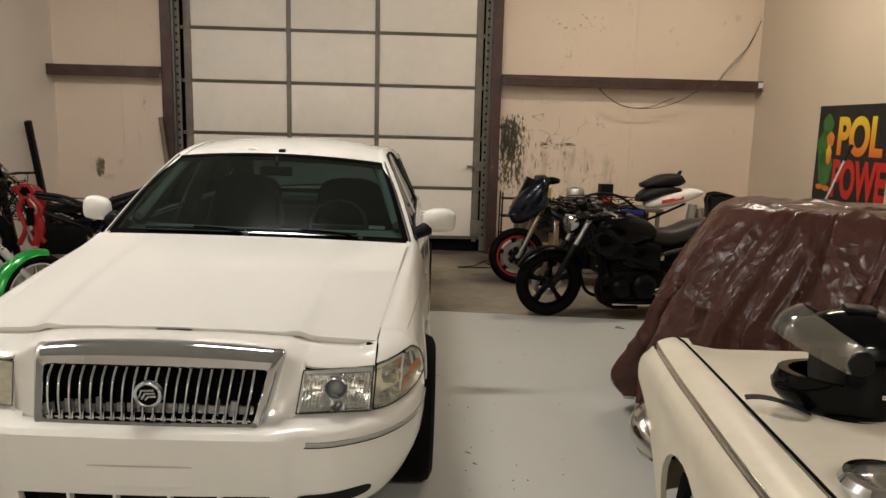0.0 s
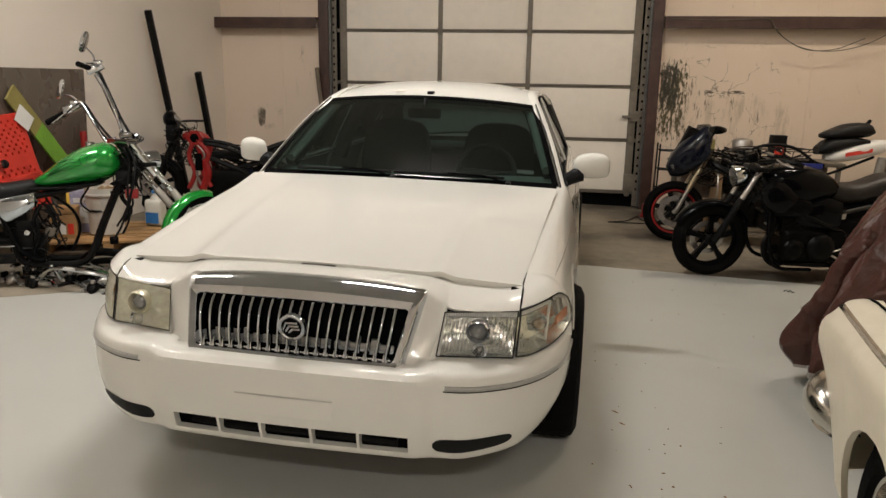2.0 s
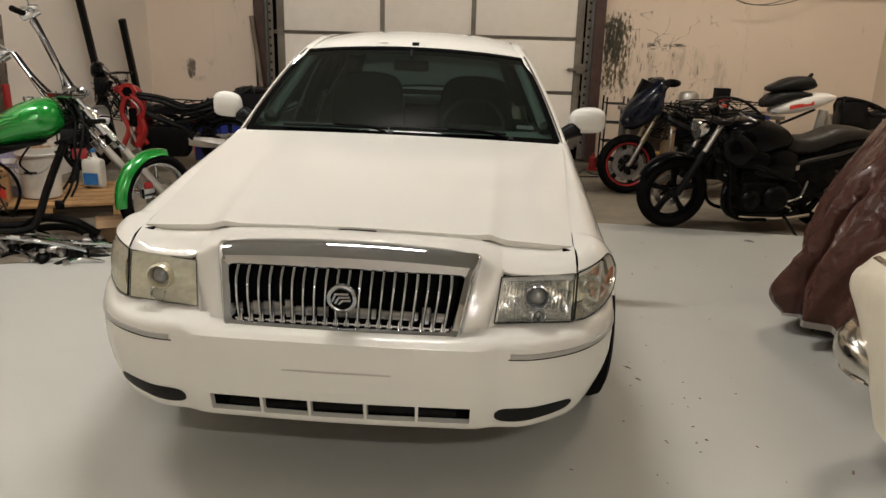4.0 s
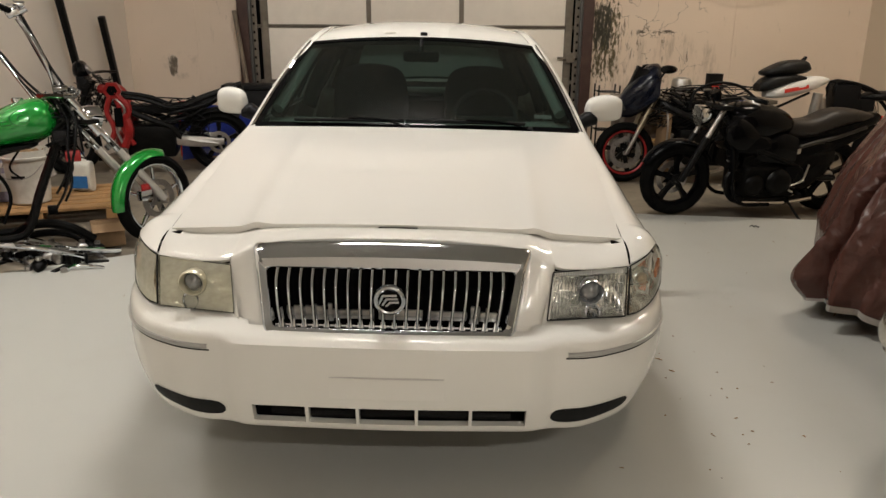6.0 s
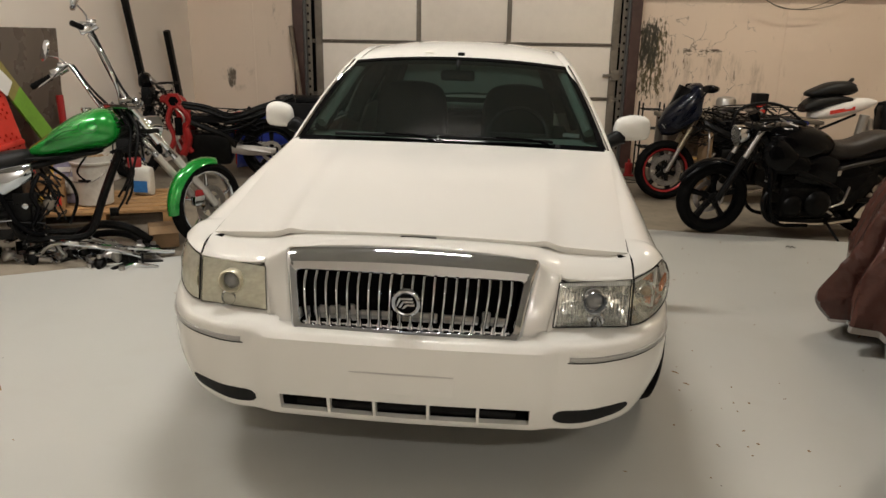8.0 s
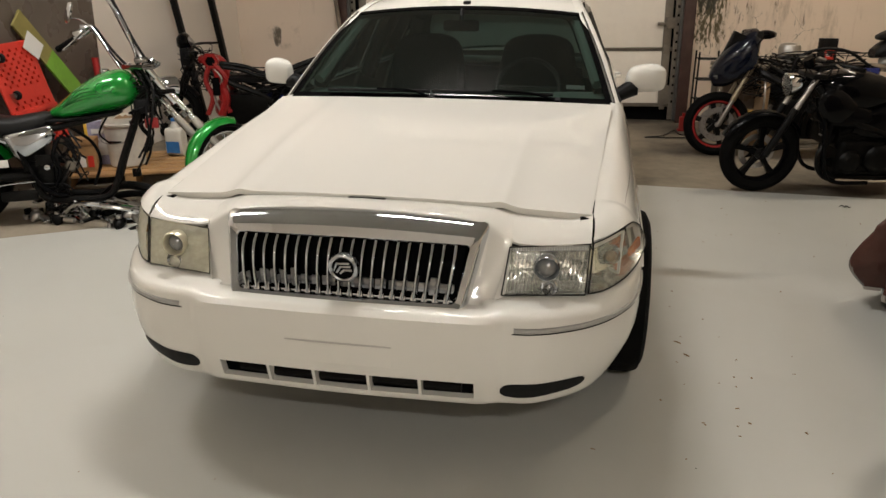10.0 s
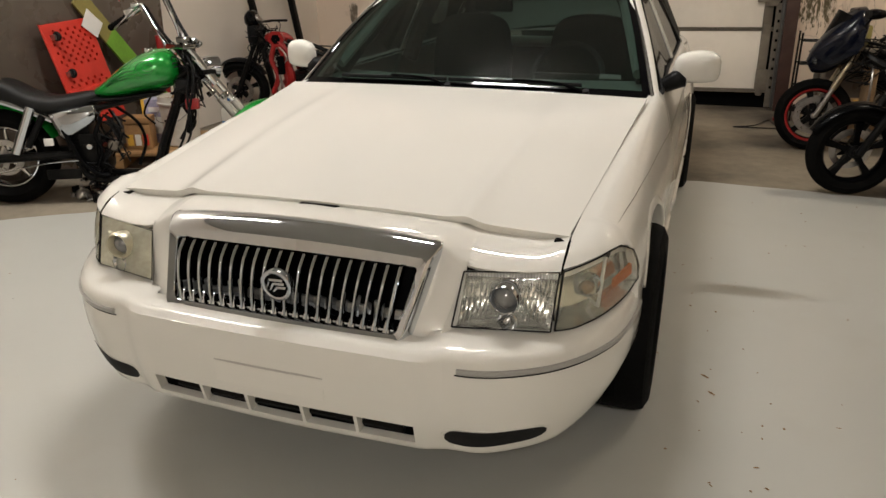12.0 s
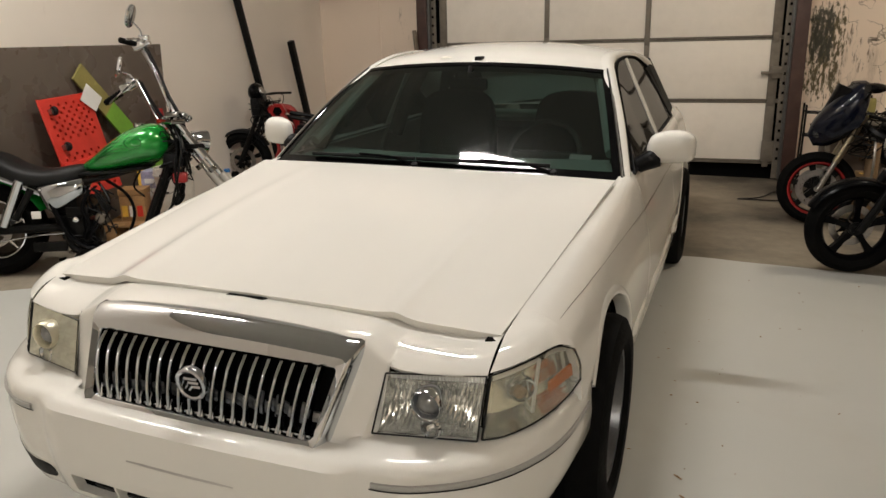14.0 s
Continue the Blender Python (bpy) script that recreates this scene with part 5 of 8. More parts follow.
    for s in (1, -1):
        for pts, r in (([(.775, 2.04, 1.0), (.715, 2.18, 1.13), (.625, 2.42, 1.32), (.57, 2.65, 1.385), (.585, 3.0, 1.42), (.58, 3.6, 1.40), (.60, 3.95, 1.31), (.66, 4.3, 1.10)], .04), ([(.57, 3.02, 1.40), (.71, 3.02, 1.15), (.79, 3.02, .95)], .05), ([(.60, 3.9, 1.34), (.68, 4.05, 1.15), (.74, 4.2, 1.0)], .09)):
            part("pillar_trim", tube([(s * a, b, c) for a, b, c in pts], r, 24, 8), "cloth", cab)
    part("rear_view_mirror", box(-.10, .10, 2.20, 2.23, 1.285, 1.345, .02), "black_plastic", cab)
    part("mirror_stem", tube([(0, 2.215, 1.34), (0, 2.25, 1.40)], .012, 2), "black_plastic", cab)
    part("inspection_sticker", thicken(grid([[(.60, 1.815, 1.035), (.69, 1.84, 1.03)], [(.60, 1.832, 1.052), (.69, 1.857, 1.047)]]), .002), "paper", cab)
    P("roof_antenna", box(-.012, .028, 2.335, 2.39, 1.418, 1.444, .008), "black_plastic", "small black roof aerial base")
    P("aerial_puck", lathe([(.001, .012), (.02, .010), (.032, .004), (.036, 0)], 20, "z", m=pose(-.185, 2.40, 1.434)), "white_plastic")


sedan = build_sedan()

# ---- motorcycles: x forward, y to the left side, z up, origin under the rear axle ----
def moto_wheel(parent, x, R, width, rimr, tyre="rubber", rim="black_metal", spokes=5, disc=0.0, disc_side=1, stripe=None, hub="alloy", z=None, thin=False):
    w = thing_part("wheel", parent, pose(x, 0, R if z is None else z))
    h = width / 2
    prof = [(rimr, -h * 0.62), (rimr + (R - rimr) * 0.45, -h), (R - h * 0.45, -h * 0.86), (R - h * 0.12, -h * 0.5), (R, 0), (R - h * 0.12, h * 0.5), (R - h * 0.45, h * 0.86), (rimr + (R - rimr) * 0.45, h), (rimr, h * 0.62)]
    bm = lathe(prof, 48, "y")
    part("tyre", bm, tyre, w)
    bm = lathe([(rimr + .006, -h * .62), (rimr - .006, -h * .66), (rimr - .022, -h * .3), (rimr - .024, 0), (rimr - .022, h * .3), (rimr - .006, h * .66), (rimr + .006, h * .62)], 48, "y")
    part("rim", bm, rim, w)
    if stripe:
        for sd in (-1, 1):
            part("rim_stripe", lathe([(rimr - .014, sd * h * .56), (rimr - .004, sd * h * .70), (rimr + .006, sd * h * .70)], 48, "y"), stripe, w)
    for i in range(spokes):
        bm = bmesh.new()
        a = 2 * math.pi * (i + .25) / spokes
        c, d = math.cos(a), math.sin(a)
        if thin:
            tube([(c * (rimr - .02), 0, d * (rimr - .02)), (c * .035, .0, d * .035)], .010, 2, 8, bm, r1=.022)
        else:
            b2 = grid([[(r * c - d * wd, -th, r * d + c * wd), (r * c - d * -wd, -th, r * d + c * -wd), (r * c - d * -wd, th, r * d + c * -wd), (r * c - d * wd, th, r * d + c * wd)] for r, wd, th in ((.03, .024, .026), ((rimr) * .5, .017, .018), (rimr - .015, .026, .02))], True, True, bm)
        part("spoke", bm, rim, w)
    part("hub", lathe([(.001, -h * 1.0), (.022, -h * 1.0), (.024, -h * .7), (.045, -h * .6), (.045, h * .6), (.024, h * .7), (.022, h * 1.0), (.001, h * 1.0)], 24, "y"), hub, w)
    if disc:
        for sd in ((1, -1) if disc_side == 0 else (disc_side,)):
            y = sd * h * .85
            bm = lathe([(disc, y - .003), (disc, y + .003), (disc * .68, y + .003), (disc * .68, y - .003), (disc, y - .003)], 40, "y")
            part("brake_disc", bm, "steel", w)
            bm = grid([[(math.cos(a) * r, y + t, math.sin(a) * r) for a, r in ((math.pi * i / 6, disc * .73 if i % 2 else .045) for i in range(12))] for t in (-.0035, .0035)], True, True)
            part("disc_carrier", bm, "steel" if rim == "chrome" else "black_metal", w, smooth=0)
    return w


def arc_fender(R, width, a0, a1, n=24, drop=0.6, cx=0.0, cz=0.0):
    """Mudguard round a wheel centre; angles in degrees from +x upwards."""
    rings = []
    for a in np.linspace(radians(a0), radians(a1), n):
        c, d = math.cos(a), math.sin(a)
        e = math.sin(math.pi * (a - radians(a0)) / (radians(a1) - radians(a0)))
        w = width * (0.72 + 0.28 * e ** 0.5)
        ring = []
        for t in np.linspace(-1, 1, 11):
            r = R - drop * width * (1 - math.sqrt(max(0, 1 - (t * 0.98) ** 2)))
            ring.append((cx + r * c, t * w, cz + r * d))
        rings.append(ring)
    return thicken(grid(rings), 0.004)


def cables(parent, seed, box6, n, mat="black_plastic", r=0.005, name="cable"):
    """Loose hoses inside a box, one mesh for the tangle."""
    rnd = random.Random(seed)
    x0, x1, y0, y1, z0, z1 = box6
    p = lambda: (rnd.uniform(x0, x1), rnd.uniform(y0, y1), rnd.uniform(z0, z1))
    for _ in range(n):
        part(name, tube([p(), p(), p(), p()], r * rnd.uniform(.7, 1.4), 18, 5), mat, parent)


def finned(parent, m, w, d, h, n=7, mat="engine", name="cylinder"):
    rings = []
    for i in range(n):
        for z, k in ((i / n, .43), ((i + .38) / n, .43), ((i + .40) / n, .5), ((i + .6) / n, .5), ((i + .62) / n, .43)):
            rings.append([(sx * w * k, sy * d * k, h * z) for sx, sy in ((-1, -1), (1, -1), (1, 1), (-1, 1))])
    bm = grid(rings, True, True)
    return part(name, shift(bm, m), mat, parent)


def fork(parent, top, hub, half, r=.022, r2=.028, mat_u="steel", mat_l="black_metal", split=.5, lock=0):
    for s in (1, -1):
        ox, oy = -s * half * math.sin(radians(lock)), s * half * math.cos(radians(lock))
        a, b = np.array([top[0] + ox, oy, top[1]]), np.array([hub[0] + ox, oy, hub[1]])
        mid = a + (b - a) * split
        part("fork_tube", tube([a, mid], r, 2, 12), mat_u, parent)
        part("fork_slider", tube([mid, b], r2, 2, 12), mat_l, parent)


def black_naked():
    R, WB = .305, 1.41
    b = thing("motorcycle", pose(3.49, 4.26, 0.006, -3, 0, 191.3), "black naked street motorcycle with torn seat on its side stand", "motorcycle", "stored motorcycles")
    P = lambda n, bm, mat, lab="", sm=40: part(n, bm, mat, b, lab, sm)
    moto_wheel(b, WB, R, .12, .215, rim="satin_black", spokes=5, disc=.14, disc_side=-1, hub="black_metal")
    moto_wheel(b, 0, .31, .16, .215, rim="satin_black", spokes=5, disc=.11, disc_side=-1)
    fork(b, (1.10, .92), (WB, R), .095, .021, .027, "steel", "black_metal", .42)
    P("front_fender", arc_fender(R + .03, .075, 25, 150, 24, .5, WB, R), "satin_black")
    P("headlamp", shift(lathe([(.001, -.075), (.045, -.07), (.075, -.03), (.085, .02), (.088, .045), (.08, .05)], 28, "x"), pose(1.24, 0, .83, 0, 8, 0)), "chrome")
    P("headlamp_lens", shift(lathe([(.001, .062), (.05, .058), (.08, .048)], 28, "x"), pose(1.24, 0, .83, 0, 8, 0)), "lens")
    P("upper_clamp", box(1.05, 1.16, -.13, .13, .88, .92, .015), "black_metal")
    P("handlebar", tube([(.93, .36, .98), (1.02, .25, 1.0), (1.10, .10, .97), (1.11, 0, .95), (1.10, -.10, .97), (1.02, -.25, 1.0), (.93, -.36, .98)], .012, 30), "black_metal")
    for s in (1, -1):
        P("grip", tube([(.93, s * .36, .98), (.985, s * .28, .993)], .018, 2, 12), "rubber")
        P("lever", tube([(1.06, s * .22, 1.0), (1.06, s * .32, .985), (1.02, s * .40, .97)], .007, 10), "steel")
    P("gauge", lathe([(.001, .03), (.04, .03), (.045, .0), (.03, -.04)], 20, "z", m=pose(1.15, 0, .99, 0, 30, 0)), "satin_black")
    P("fuel_tank", blob([(.45, .09, .70, .80), (.52, .12, .66, .86), (.66, .16, .62, .915), (.82, .175, .62, .935), (.96, .16, .66, .92), (1.04, .10, .72, .87), (1.06, .03, .78, .83)], 26, 30, 2.8), "black_gloss")
    P("filler_cap", lathe([(.001, .012), (.035, .010), (.04, 0)], 20, "z", m=pose(.80, 0, .935)), "steel")
    P("tank_shroud", blob([(.62, .17, .52, .66), (.80, .19, .50, .72), (.98, .17, .52, .70), (1.05, .08, .58, .66)], 18, 16, 3), "satin_black")
    P("seat", blob([(-.30, .07, .80, .84), (-.18, .11, .77, .87), (-.02, .13, .74, .885), (.10, .135, .70, .87), (.20, .13, .66, .83), (.30, .125, .64, .80), (.42, .11, .64, .80), (.52, .09, .66, .82), (.56, .04, .70, .78)], 22, 30, 2.6), "worn_vinyl", "worn black vinyl seat")
    P("tail", blob([(-.42, .03, .78, .82), (-.34, .07, .74, .85), (-.15, .11, .68, .80), (.05, .12, .62, .76), (.25, .10, .60, .70)], 18, 20, 2.8), "satin_black")
    P("tail_lamp", blob([(-.46, .02, .78, .81), (-.43, .05, .77, .82), (-.40, .05, .77, .82)], 12, 8), "lens_red")
    P("engine_case", box(.38, .88, -.17, .17, .16, .44, .05, None, 3), "engine")
    P("cylinder_block", box(.52, .90, -.14, .14, .40, .64, .04), "engine")
    P("starter", tube([(.86, -.10, .40), (.86, .12, .40)], .04, 2, 16), "engine")
    P("sprocket_cover", box(.40, .54, .17, .20, .26, .44, .02), "satin_black")
    P("oil_filter", lathe([(.001, .07), (.03, .07), (.035, .06), (.035, 0)], 20, "x", m=pose(.88, .05, .24)), "black_metal")
    for zz in (.19, .23, .27):
        P("case_rib", box(.44, .84, .168, .178, zz, zz + .012, .003), "engine")
    P("air_scoop", shift(blob([(.82, .03, .60, .72), (.92, .045, .56, .80), (1.04, .04, .60, .82), (1.10, .015, .68, .76)], 14, 12, 2.6), pose(0, .15, 0)), "black_gloss")
    P("belly_plate", box(.46, .84, -.15, .15, .125, .16, .01), "black_metal")
    P("lower_side_panel", blob([(.02, .10, .40, .58), (.14, .135, .26, .60), (.30, .15, .17, .60), (.46, .16, .15, .56), (.56, .12, .18, .48)], 18, 16, 3.2), "satin_black")
    for s in (1, -1):
        P("engine_guard", tube([(1.02, s * .10, .66), (1.03, s * .19, .50), (1.0, s * .21, .26), (.90, s * .19, .13), (.62, s * .17, .11)], .016, 26), "satin_black")
    finned(b, pose(.74, 0, .42, 0, 18, 0), .24, .30, .24)
    P("clutch_cover", lathe([(.001, .05), (.06, .05), (.10, .03), (.115, 0)], 28, "y", m=pose(.58, .19, .30)), "engine")
    P("stator_cover", lathe([(.001, .04), (.05, .04), (.08, .02), (.09, 0)], 24, "y", m=pose(.80, .19, .28)), "engine")
    P("frame_spar", tube([(1.08, .06, .82), (.9, .15, .62), (.6, .17, .50), (.38, .15, .40), (.32, .13, .32)], .026, 24), "black_metal")
    P("frame_spar", tube([(1.08, -.06, .82), (.9, -.15, .62), (.6, -.17, .50), (.38, -.15, .40), (.32, -.13, .32)], .026, 24), "black_metal")
    P("down_tube", tube([(1.06, .05, .74), (.98, .09, .45), (.94, .10, .22), (.84, .11, .15), (.5, .12, .15)], .02, 24), "black_metal")
    P("subframe", tube([(.40, .10, .58), (.1, .11, .66), (-.3, .07, .76)], .013, 16), "black_metal")
    P("swingarm", tube([(.36, .09, .34), (.2, .11, .32), (0, .11, .31)], .026, 10), "black_metal")
    P("swingarm", tube([(.36, -.09, .34), (.2, -.11, .32), (0, -.11, .31)], .026, 10), "black_metal")
    P("radiator", box(.96, 1.0, -.16, .16, .40, .66, .01), "satin_black")
    P("undertray", blob([(-.34, .06, .70, .76), (-.12, .10, .58, .74), (.10, .12, .48, .70), (.30, .13, .40, .66), (.44, .12, .40, .60)], 18, 18, 3), "satin_black")
    P("seat_rail", tube([(.46, .15, .57), (.30, .15, .615), (.08, .14, .66), (-.22, .10, .735)], .017, 20), "worn_vinyl")
    P("rail_joint", box(.40, .47, .14, .165, .53, .59, .012), "alloy")
    P("knee_panel", shift(blob([(.44, .02, .46, .66), (.56, .035, .44, .70), (.70, .03, .46, .66), (.80, .01, .50, .60)], 14, 12, 3), pose(0, .15, 0)), "black_gloss")
    P("link_pipe", tube([(.86, .14, .125), (.5, .15, .115), (.22, .15, .15)], .02, 14), "old_chrome")
    P("foot_peg", tube([(.40, .16, .22), (.39, .25, .20)], .016, 2, 12), "rubber")
    P("shift_lever", tube([(.44, .20, .22), (.56, .21, .27), (.66, .21, .25)], .009, 12), "alloy")
    for zz in (.46, .50, .54, .58, .62):
        P("header_clip", box(.985, 1.005, .06, .10, zz, zz + .012, .002), "alloy")
    P("exhaust", tube([(.90, .08, .46), (1.0, .10, .30), (.92, .11, .14), (.6, .13, .12), (.3, .14, .16)], .022, 26), "black_metal")
    P("muffler", tube([(.36, -.17, .2), (.1, -.2, .30), (-.25, -.21, .42)], .045, 12, 14), "black_metal")
    P("rear_set", tube([(.30, .16, .44), (.36, .20, .33), (.42, .22, .30)], .009, 10), "steel")
    P("shift_lever", tube([(.36, .21, .32), (.50, .22, .28), (.58, .22, .31)], .007, 10), "alloy")
    P("side_stand", tube([(.46, .15, .16), (.42, .25, .06), (.40, .31, .006)], .011, 10), "black_metal")
    P("stand_foot", box(.36, .43, .28, .34, -.006, .004, .002), "black_metal")
    P("side_cover", blob([(.08, .125, .50, .64), (.2, .14, .44, .66), (.36, .14, .42, .62), (.44, .12, .46, .56)], 16, 12, 3), "satin_black")
    cables(b, 3, (.95, 1.2, -.12, .12, .6, .98), 12)
    cables(b, 4, (.3, .7, -.16, .17, .42, .66), 8)
    return b


def sport_bike():
    R, WB = .30, 1.40
    b = thing("motorcycle", pose(3.42, 5.34, 0, 2, 0, 180.5), "stripped sport motorcycle, dark blue nose fairing, red wheels, white tail", "motorcycle", "stored motorcycles")
    P = lambda n, bm, mat, lab="", sm=40: part(n, bm, mat, b, lab, sm)
    moto_wheel(b, WB, R, .12, .215, rim="black_metal", spokes=6, disc=.155, disc_side=0, stripe="red_paint")
    moto_wheel(b, 0, .31, .18, .215, rim="black_metal", spokes=6, disc=.11, disc_side=-1, stripe="red_paint")
    fork(b, (1.13, .90), (WB, R), .10, .026, .021, "fork_gold", "steel", .62)
    P("brake_caliper", box(WB - .09, WB - .03, .06, .11, R + .06, R + .16, .015), "black_metal")
    # nose fairing and screen
    PITCH = Matrix.Translation((1.29, 0, .93)) @ pose(0, 0, 0, 0, 30, 0) @ Matrix.Translation((-1.24, 0, -.95))
    P("nose_fairing", shift(blob([(1.00, .10, 1.0, 1.09), (1.06, .17, .90, 1.11), (1.18, .19, .78, 1.09), (1.30, .17, .74, 1.05), (1.44, .11, .74, .98), (1.53, .04, .79, .90)], 24, 24, 2.4), PITCH), "blue_paint")
    bm = grid([[(1.46 - .40 * f - .05 * u * u, u * (.09 + .08 * f), .94 + .31 * f - .08 * u * u) for u in np.linspace(-1, 1, 13)] for f in np.linspace(0, .72, 10)])
    P("screen", shift(thicken(bm, .004), PITCH), "black_gloss")
    for s in (1, -1):
        bm = grid([[(1.48 - .40 * f, s * (.10 + .09 * f), .95), (1.44 - .30 * f, s * (.12 + .09 * f), .86 - .02 * f), (1.40 - .20 * f, s * (.13 + .06 * f), .80)] for f in np.linspace(0, 1, 8)])
        P("side_fairing", shift(thicken(bm, .005), PITCH), "blue_paint")
        P("mirror", shift(blob([(-.05, .02, -.02, .02), (0, .06, -.035, .035), (.05, .07, -.04, .04), (.09, .05, -.03, .03)], 16, 10), pose(1.10, s * .33, 1.12, 0, 0, s * 20)), "black_gloss")
        P("mirror_stalk", tube([(1.16, s * .16, 1.02), (1.14, s * .26, 1.09)], .010, 2), "black_plastic")
        P("clip_on", tube([(1.10, s * .12, .90), (1.04, s * .24, .89), (.98, s * .33, .86)], .014, 10), "black_metal")
        P("frame_beam", tube([(1.12, s * .05, .82), (.95, s * .15, .72), (.6, s * .17, .58), (.40, s * .13, .45), (.36, s * .11, .34)], .034, 22), "black_metal")
        P("swingarm", tube([(.40, s * .10, .38), (.2, s * .12, .34), (0, s * .12, .31)], .028, 10), "alloy")
    P("headlamp", shift(box(1.44, 1.50, -.09, .09, .84, .90, .02), PITCH), "lens")
    P("fuel_tank", blob([(.06, .05, .80, .84), (.20, .12, .76, .87), (.40, .13, .72, .86), (.55, .14, .68, .84), (.70, .15, .66, .84), (.90, .13, .68, .82), (1.0, .06, .74, .80)], 22, 22, 2.8), "black_gloss")
    P("tank_flash", shift(box(.10, .34, .125, .132, .79, .84, .003), pose(0, 0, 0)), "bright_blue")
    P("top_hose", tube([(.2, .16, .86), (.4, .2, .98), (.62, .2, 1.0), (.8, .18, .92), (.84, .16, .74)], .014, 24), "black_plastic")
    P("top_pipe", tube([(.55, .12, .90), (.75, .10, .95), (.95, .08, .93)], .016, 14), "steel")
    P("airbox", box(.62, 1.0, -.14, .14, .60, .74, .04), "black_plastic")
    P("engine_case", box(.42, .92, -.20, .20, .20, .56, .05), "engine")
    finned(b, pose(.80, 0, .46, 0, 24, 0), .20, .34, .20)
    P("radiator", box(1.0, 1.04, -.18, .18, .34, .70, .01), "card")
    P("radiator_frame", tube([(1.05, -.18, .34), (1.05, .18, .34), (1.05, .18, .70), (1.05, -.18, .70)], .01, 24), "steel")
    P("exhaust", tube([(.95, .10, .50), (1.04, .10, .32), (.92, .10, .16), (.5, .1, .14), (.2, -.12, .25)], .022, 24), "steel")
    P("white_tail", blob([(-.56, .03, 1.02, 1.06), (-.46, .08, .97, 1.08), (-.30, .12, .91, 1.07), (-.14, .13, .87, 1.03), (.0, .12, .86, .96), (.06, .05, .87, .92)], 22, 24, 2.8), "paper", "white tail cowl with a red band")
    for s in (1, -1):
        bm = grid([[(-.32 + .24 * f, s * (.118 + .022 * f), 1.0 - .05 * f), (-.32 + .24 * f, s * (.118 + .026 * f), .965 - .05 * f)] for f in np.linspace(0, 1, 6)])
        P("red_band", thicken(bm, .003), "red_plastic")
    P("pillion_seat", blob([(-.34, .08, 1.13, 1.17), (-.28, .12, 1.10, 1.23), (-.10, .14, 1.08, 1.22), (.06, .11, 1.07, 1.15), (.12, .05, 1.08, 1.12)], 20, 18, 2.6), "vinyl")
    P("seat_pad", blob([(-.30, .10, 1.03, 1.08), (-.15, .13, 1.00, 1.10), (.05, .14, .93, 1.07), (.14, .09, .92, 1.0)], 18, 14, 2.8), "vinyl")
    P("seat_grab", tube([(-.26, .03, 1.19), (-.31, 0, 1.26), (-.26, -.03, 1.19)], .014, 10), "black_plastic")
    P("silencer", tube([(-.40, .10, .70), (-.42, .12, .92)], .045, 2, 16), "alloy")
    P("subframe", tube([(.38, .10, .60), (0, .10, .76), (-.36, .06, .92)], .013, 14), "black_metal")
    P("paddock_stand", tube([(.0, .16, .31), (-.16, .2, .02), (-.3, .2, .006), (-.3, -.2, .006), (-.16, -.2, .02), (0, -.16, .31)], .014, 30), "red_paint")
    cables(b, 41, (.15, 1.05, -.15, .20, .74, .98), 16)
    P("throttle_bodies", box(.62, .86, -.16, .16, .74, .82, .02), "engine")
    P("coil", tube([(.9, .14, .78), (1.02, .14, .84)], .022, 2, 12), "black_plastic")
    P("fuel_rail", tube([(.60, -.15, .86), (.60, .17, .86)], .014, 2, 10), "steel")
    cables(b, 8, (.7, 1.25, -.15, .2, .55, .95), 20)
    cables(b, 9, (.1, .5, -.13, .13, .6, .85), 10)
    P("battery_tray", box(.12, .38, -.10, .10, .58, .76, .02), "black_plastic")
    return b


def frame_bike():
    b = thing("motorcycle_chassis", pose(4.75, 5.55, 0, 0, 0, 176), "dismantled black motorcycle chassis with bare frame and silencer", "motorcycle", "stored motorcycles")
    P = lambda n, bm, mat, lab="", sm=40: part(n, bm, mat, b, lab, sm)
    moto_wheel(b, 0, .31, .16, .215, rim="alloy", spokes=5, disc=.11)
    moto_wheel(b, 1.3 - 1.9, .30, .12, .215, rim="black_metal", spokes=5)
    P("tail_frame", tube([(.5, .08, .62), (.62, .07, .98), (.40, .08, 1.0), (.1, .09, .86), (-.1, .1, .6), (0, .1, .31)], .02, 24), "black_metal")
    P("tail_frame", tube([(.5, -.08, .62), (.62, -.07, .98), (.40, -.08, 1.0), (.1, -.09, .86), (-.1, -.1, .6), (0, -.1, .31)], .02, 24), "black_metal")
    P("tail_box", box(.36, .62, -.11, .11, .74, 1.0, .03), "black_plastic")
    P("under_tray", box(.2, .5, -.10, .10, .62, .86, .03), "black_plastic")
    P("seat", blob([(-.2, .08, .86, .92), (0, .12, .84, .94), (.2, .12, .84, .93), (.32, .06, .86, .9)], 16, 12), "vinyl")
    P("silencer", tube([(.66, .06, .40), (.74, .08, .86)], .05, 2, 16), "alloy")
    P("engine_case", box(-.5, .1, -.18, .18, .14, .55, .05), "engine")
    P("tank", blob([(-.62, .05, .8, .86), (-.5, .13, .7, .92), (-.25, .15, .68, .92), (-.1, .08, .74, .86)], 18, 14), "black_gloss")
    P("handlebar", tube([(-.45, .35, .95), (-.62, .1, .92), (-.62, -.1, .92), (-.45, -.35, .95)], .012, 16), "black_metal")
    cables(b, 12, (.1, .6, -.12, .12, .55, .95), 14)
    return b


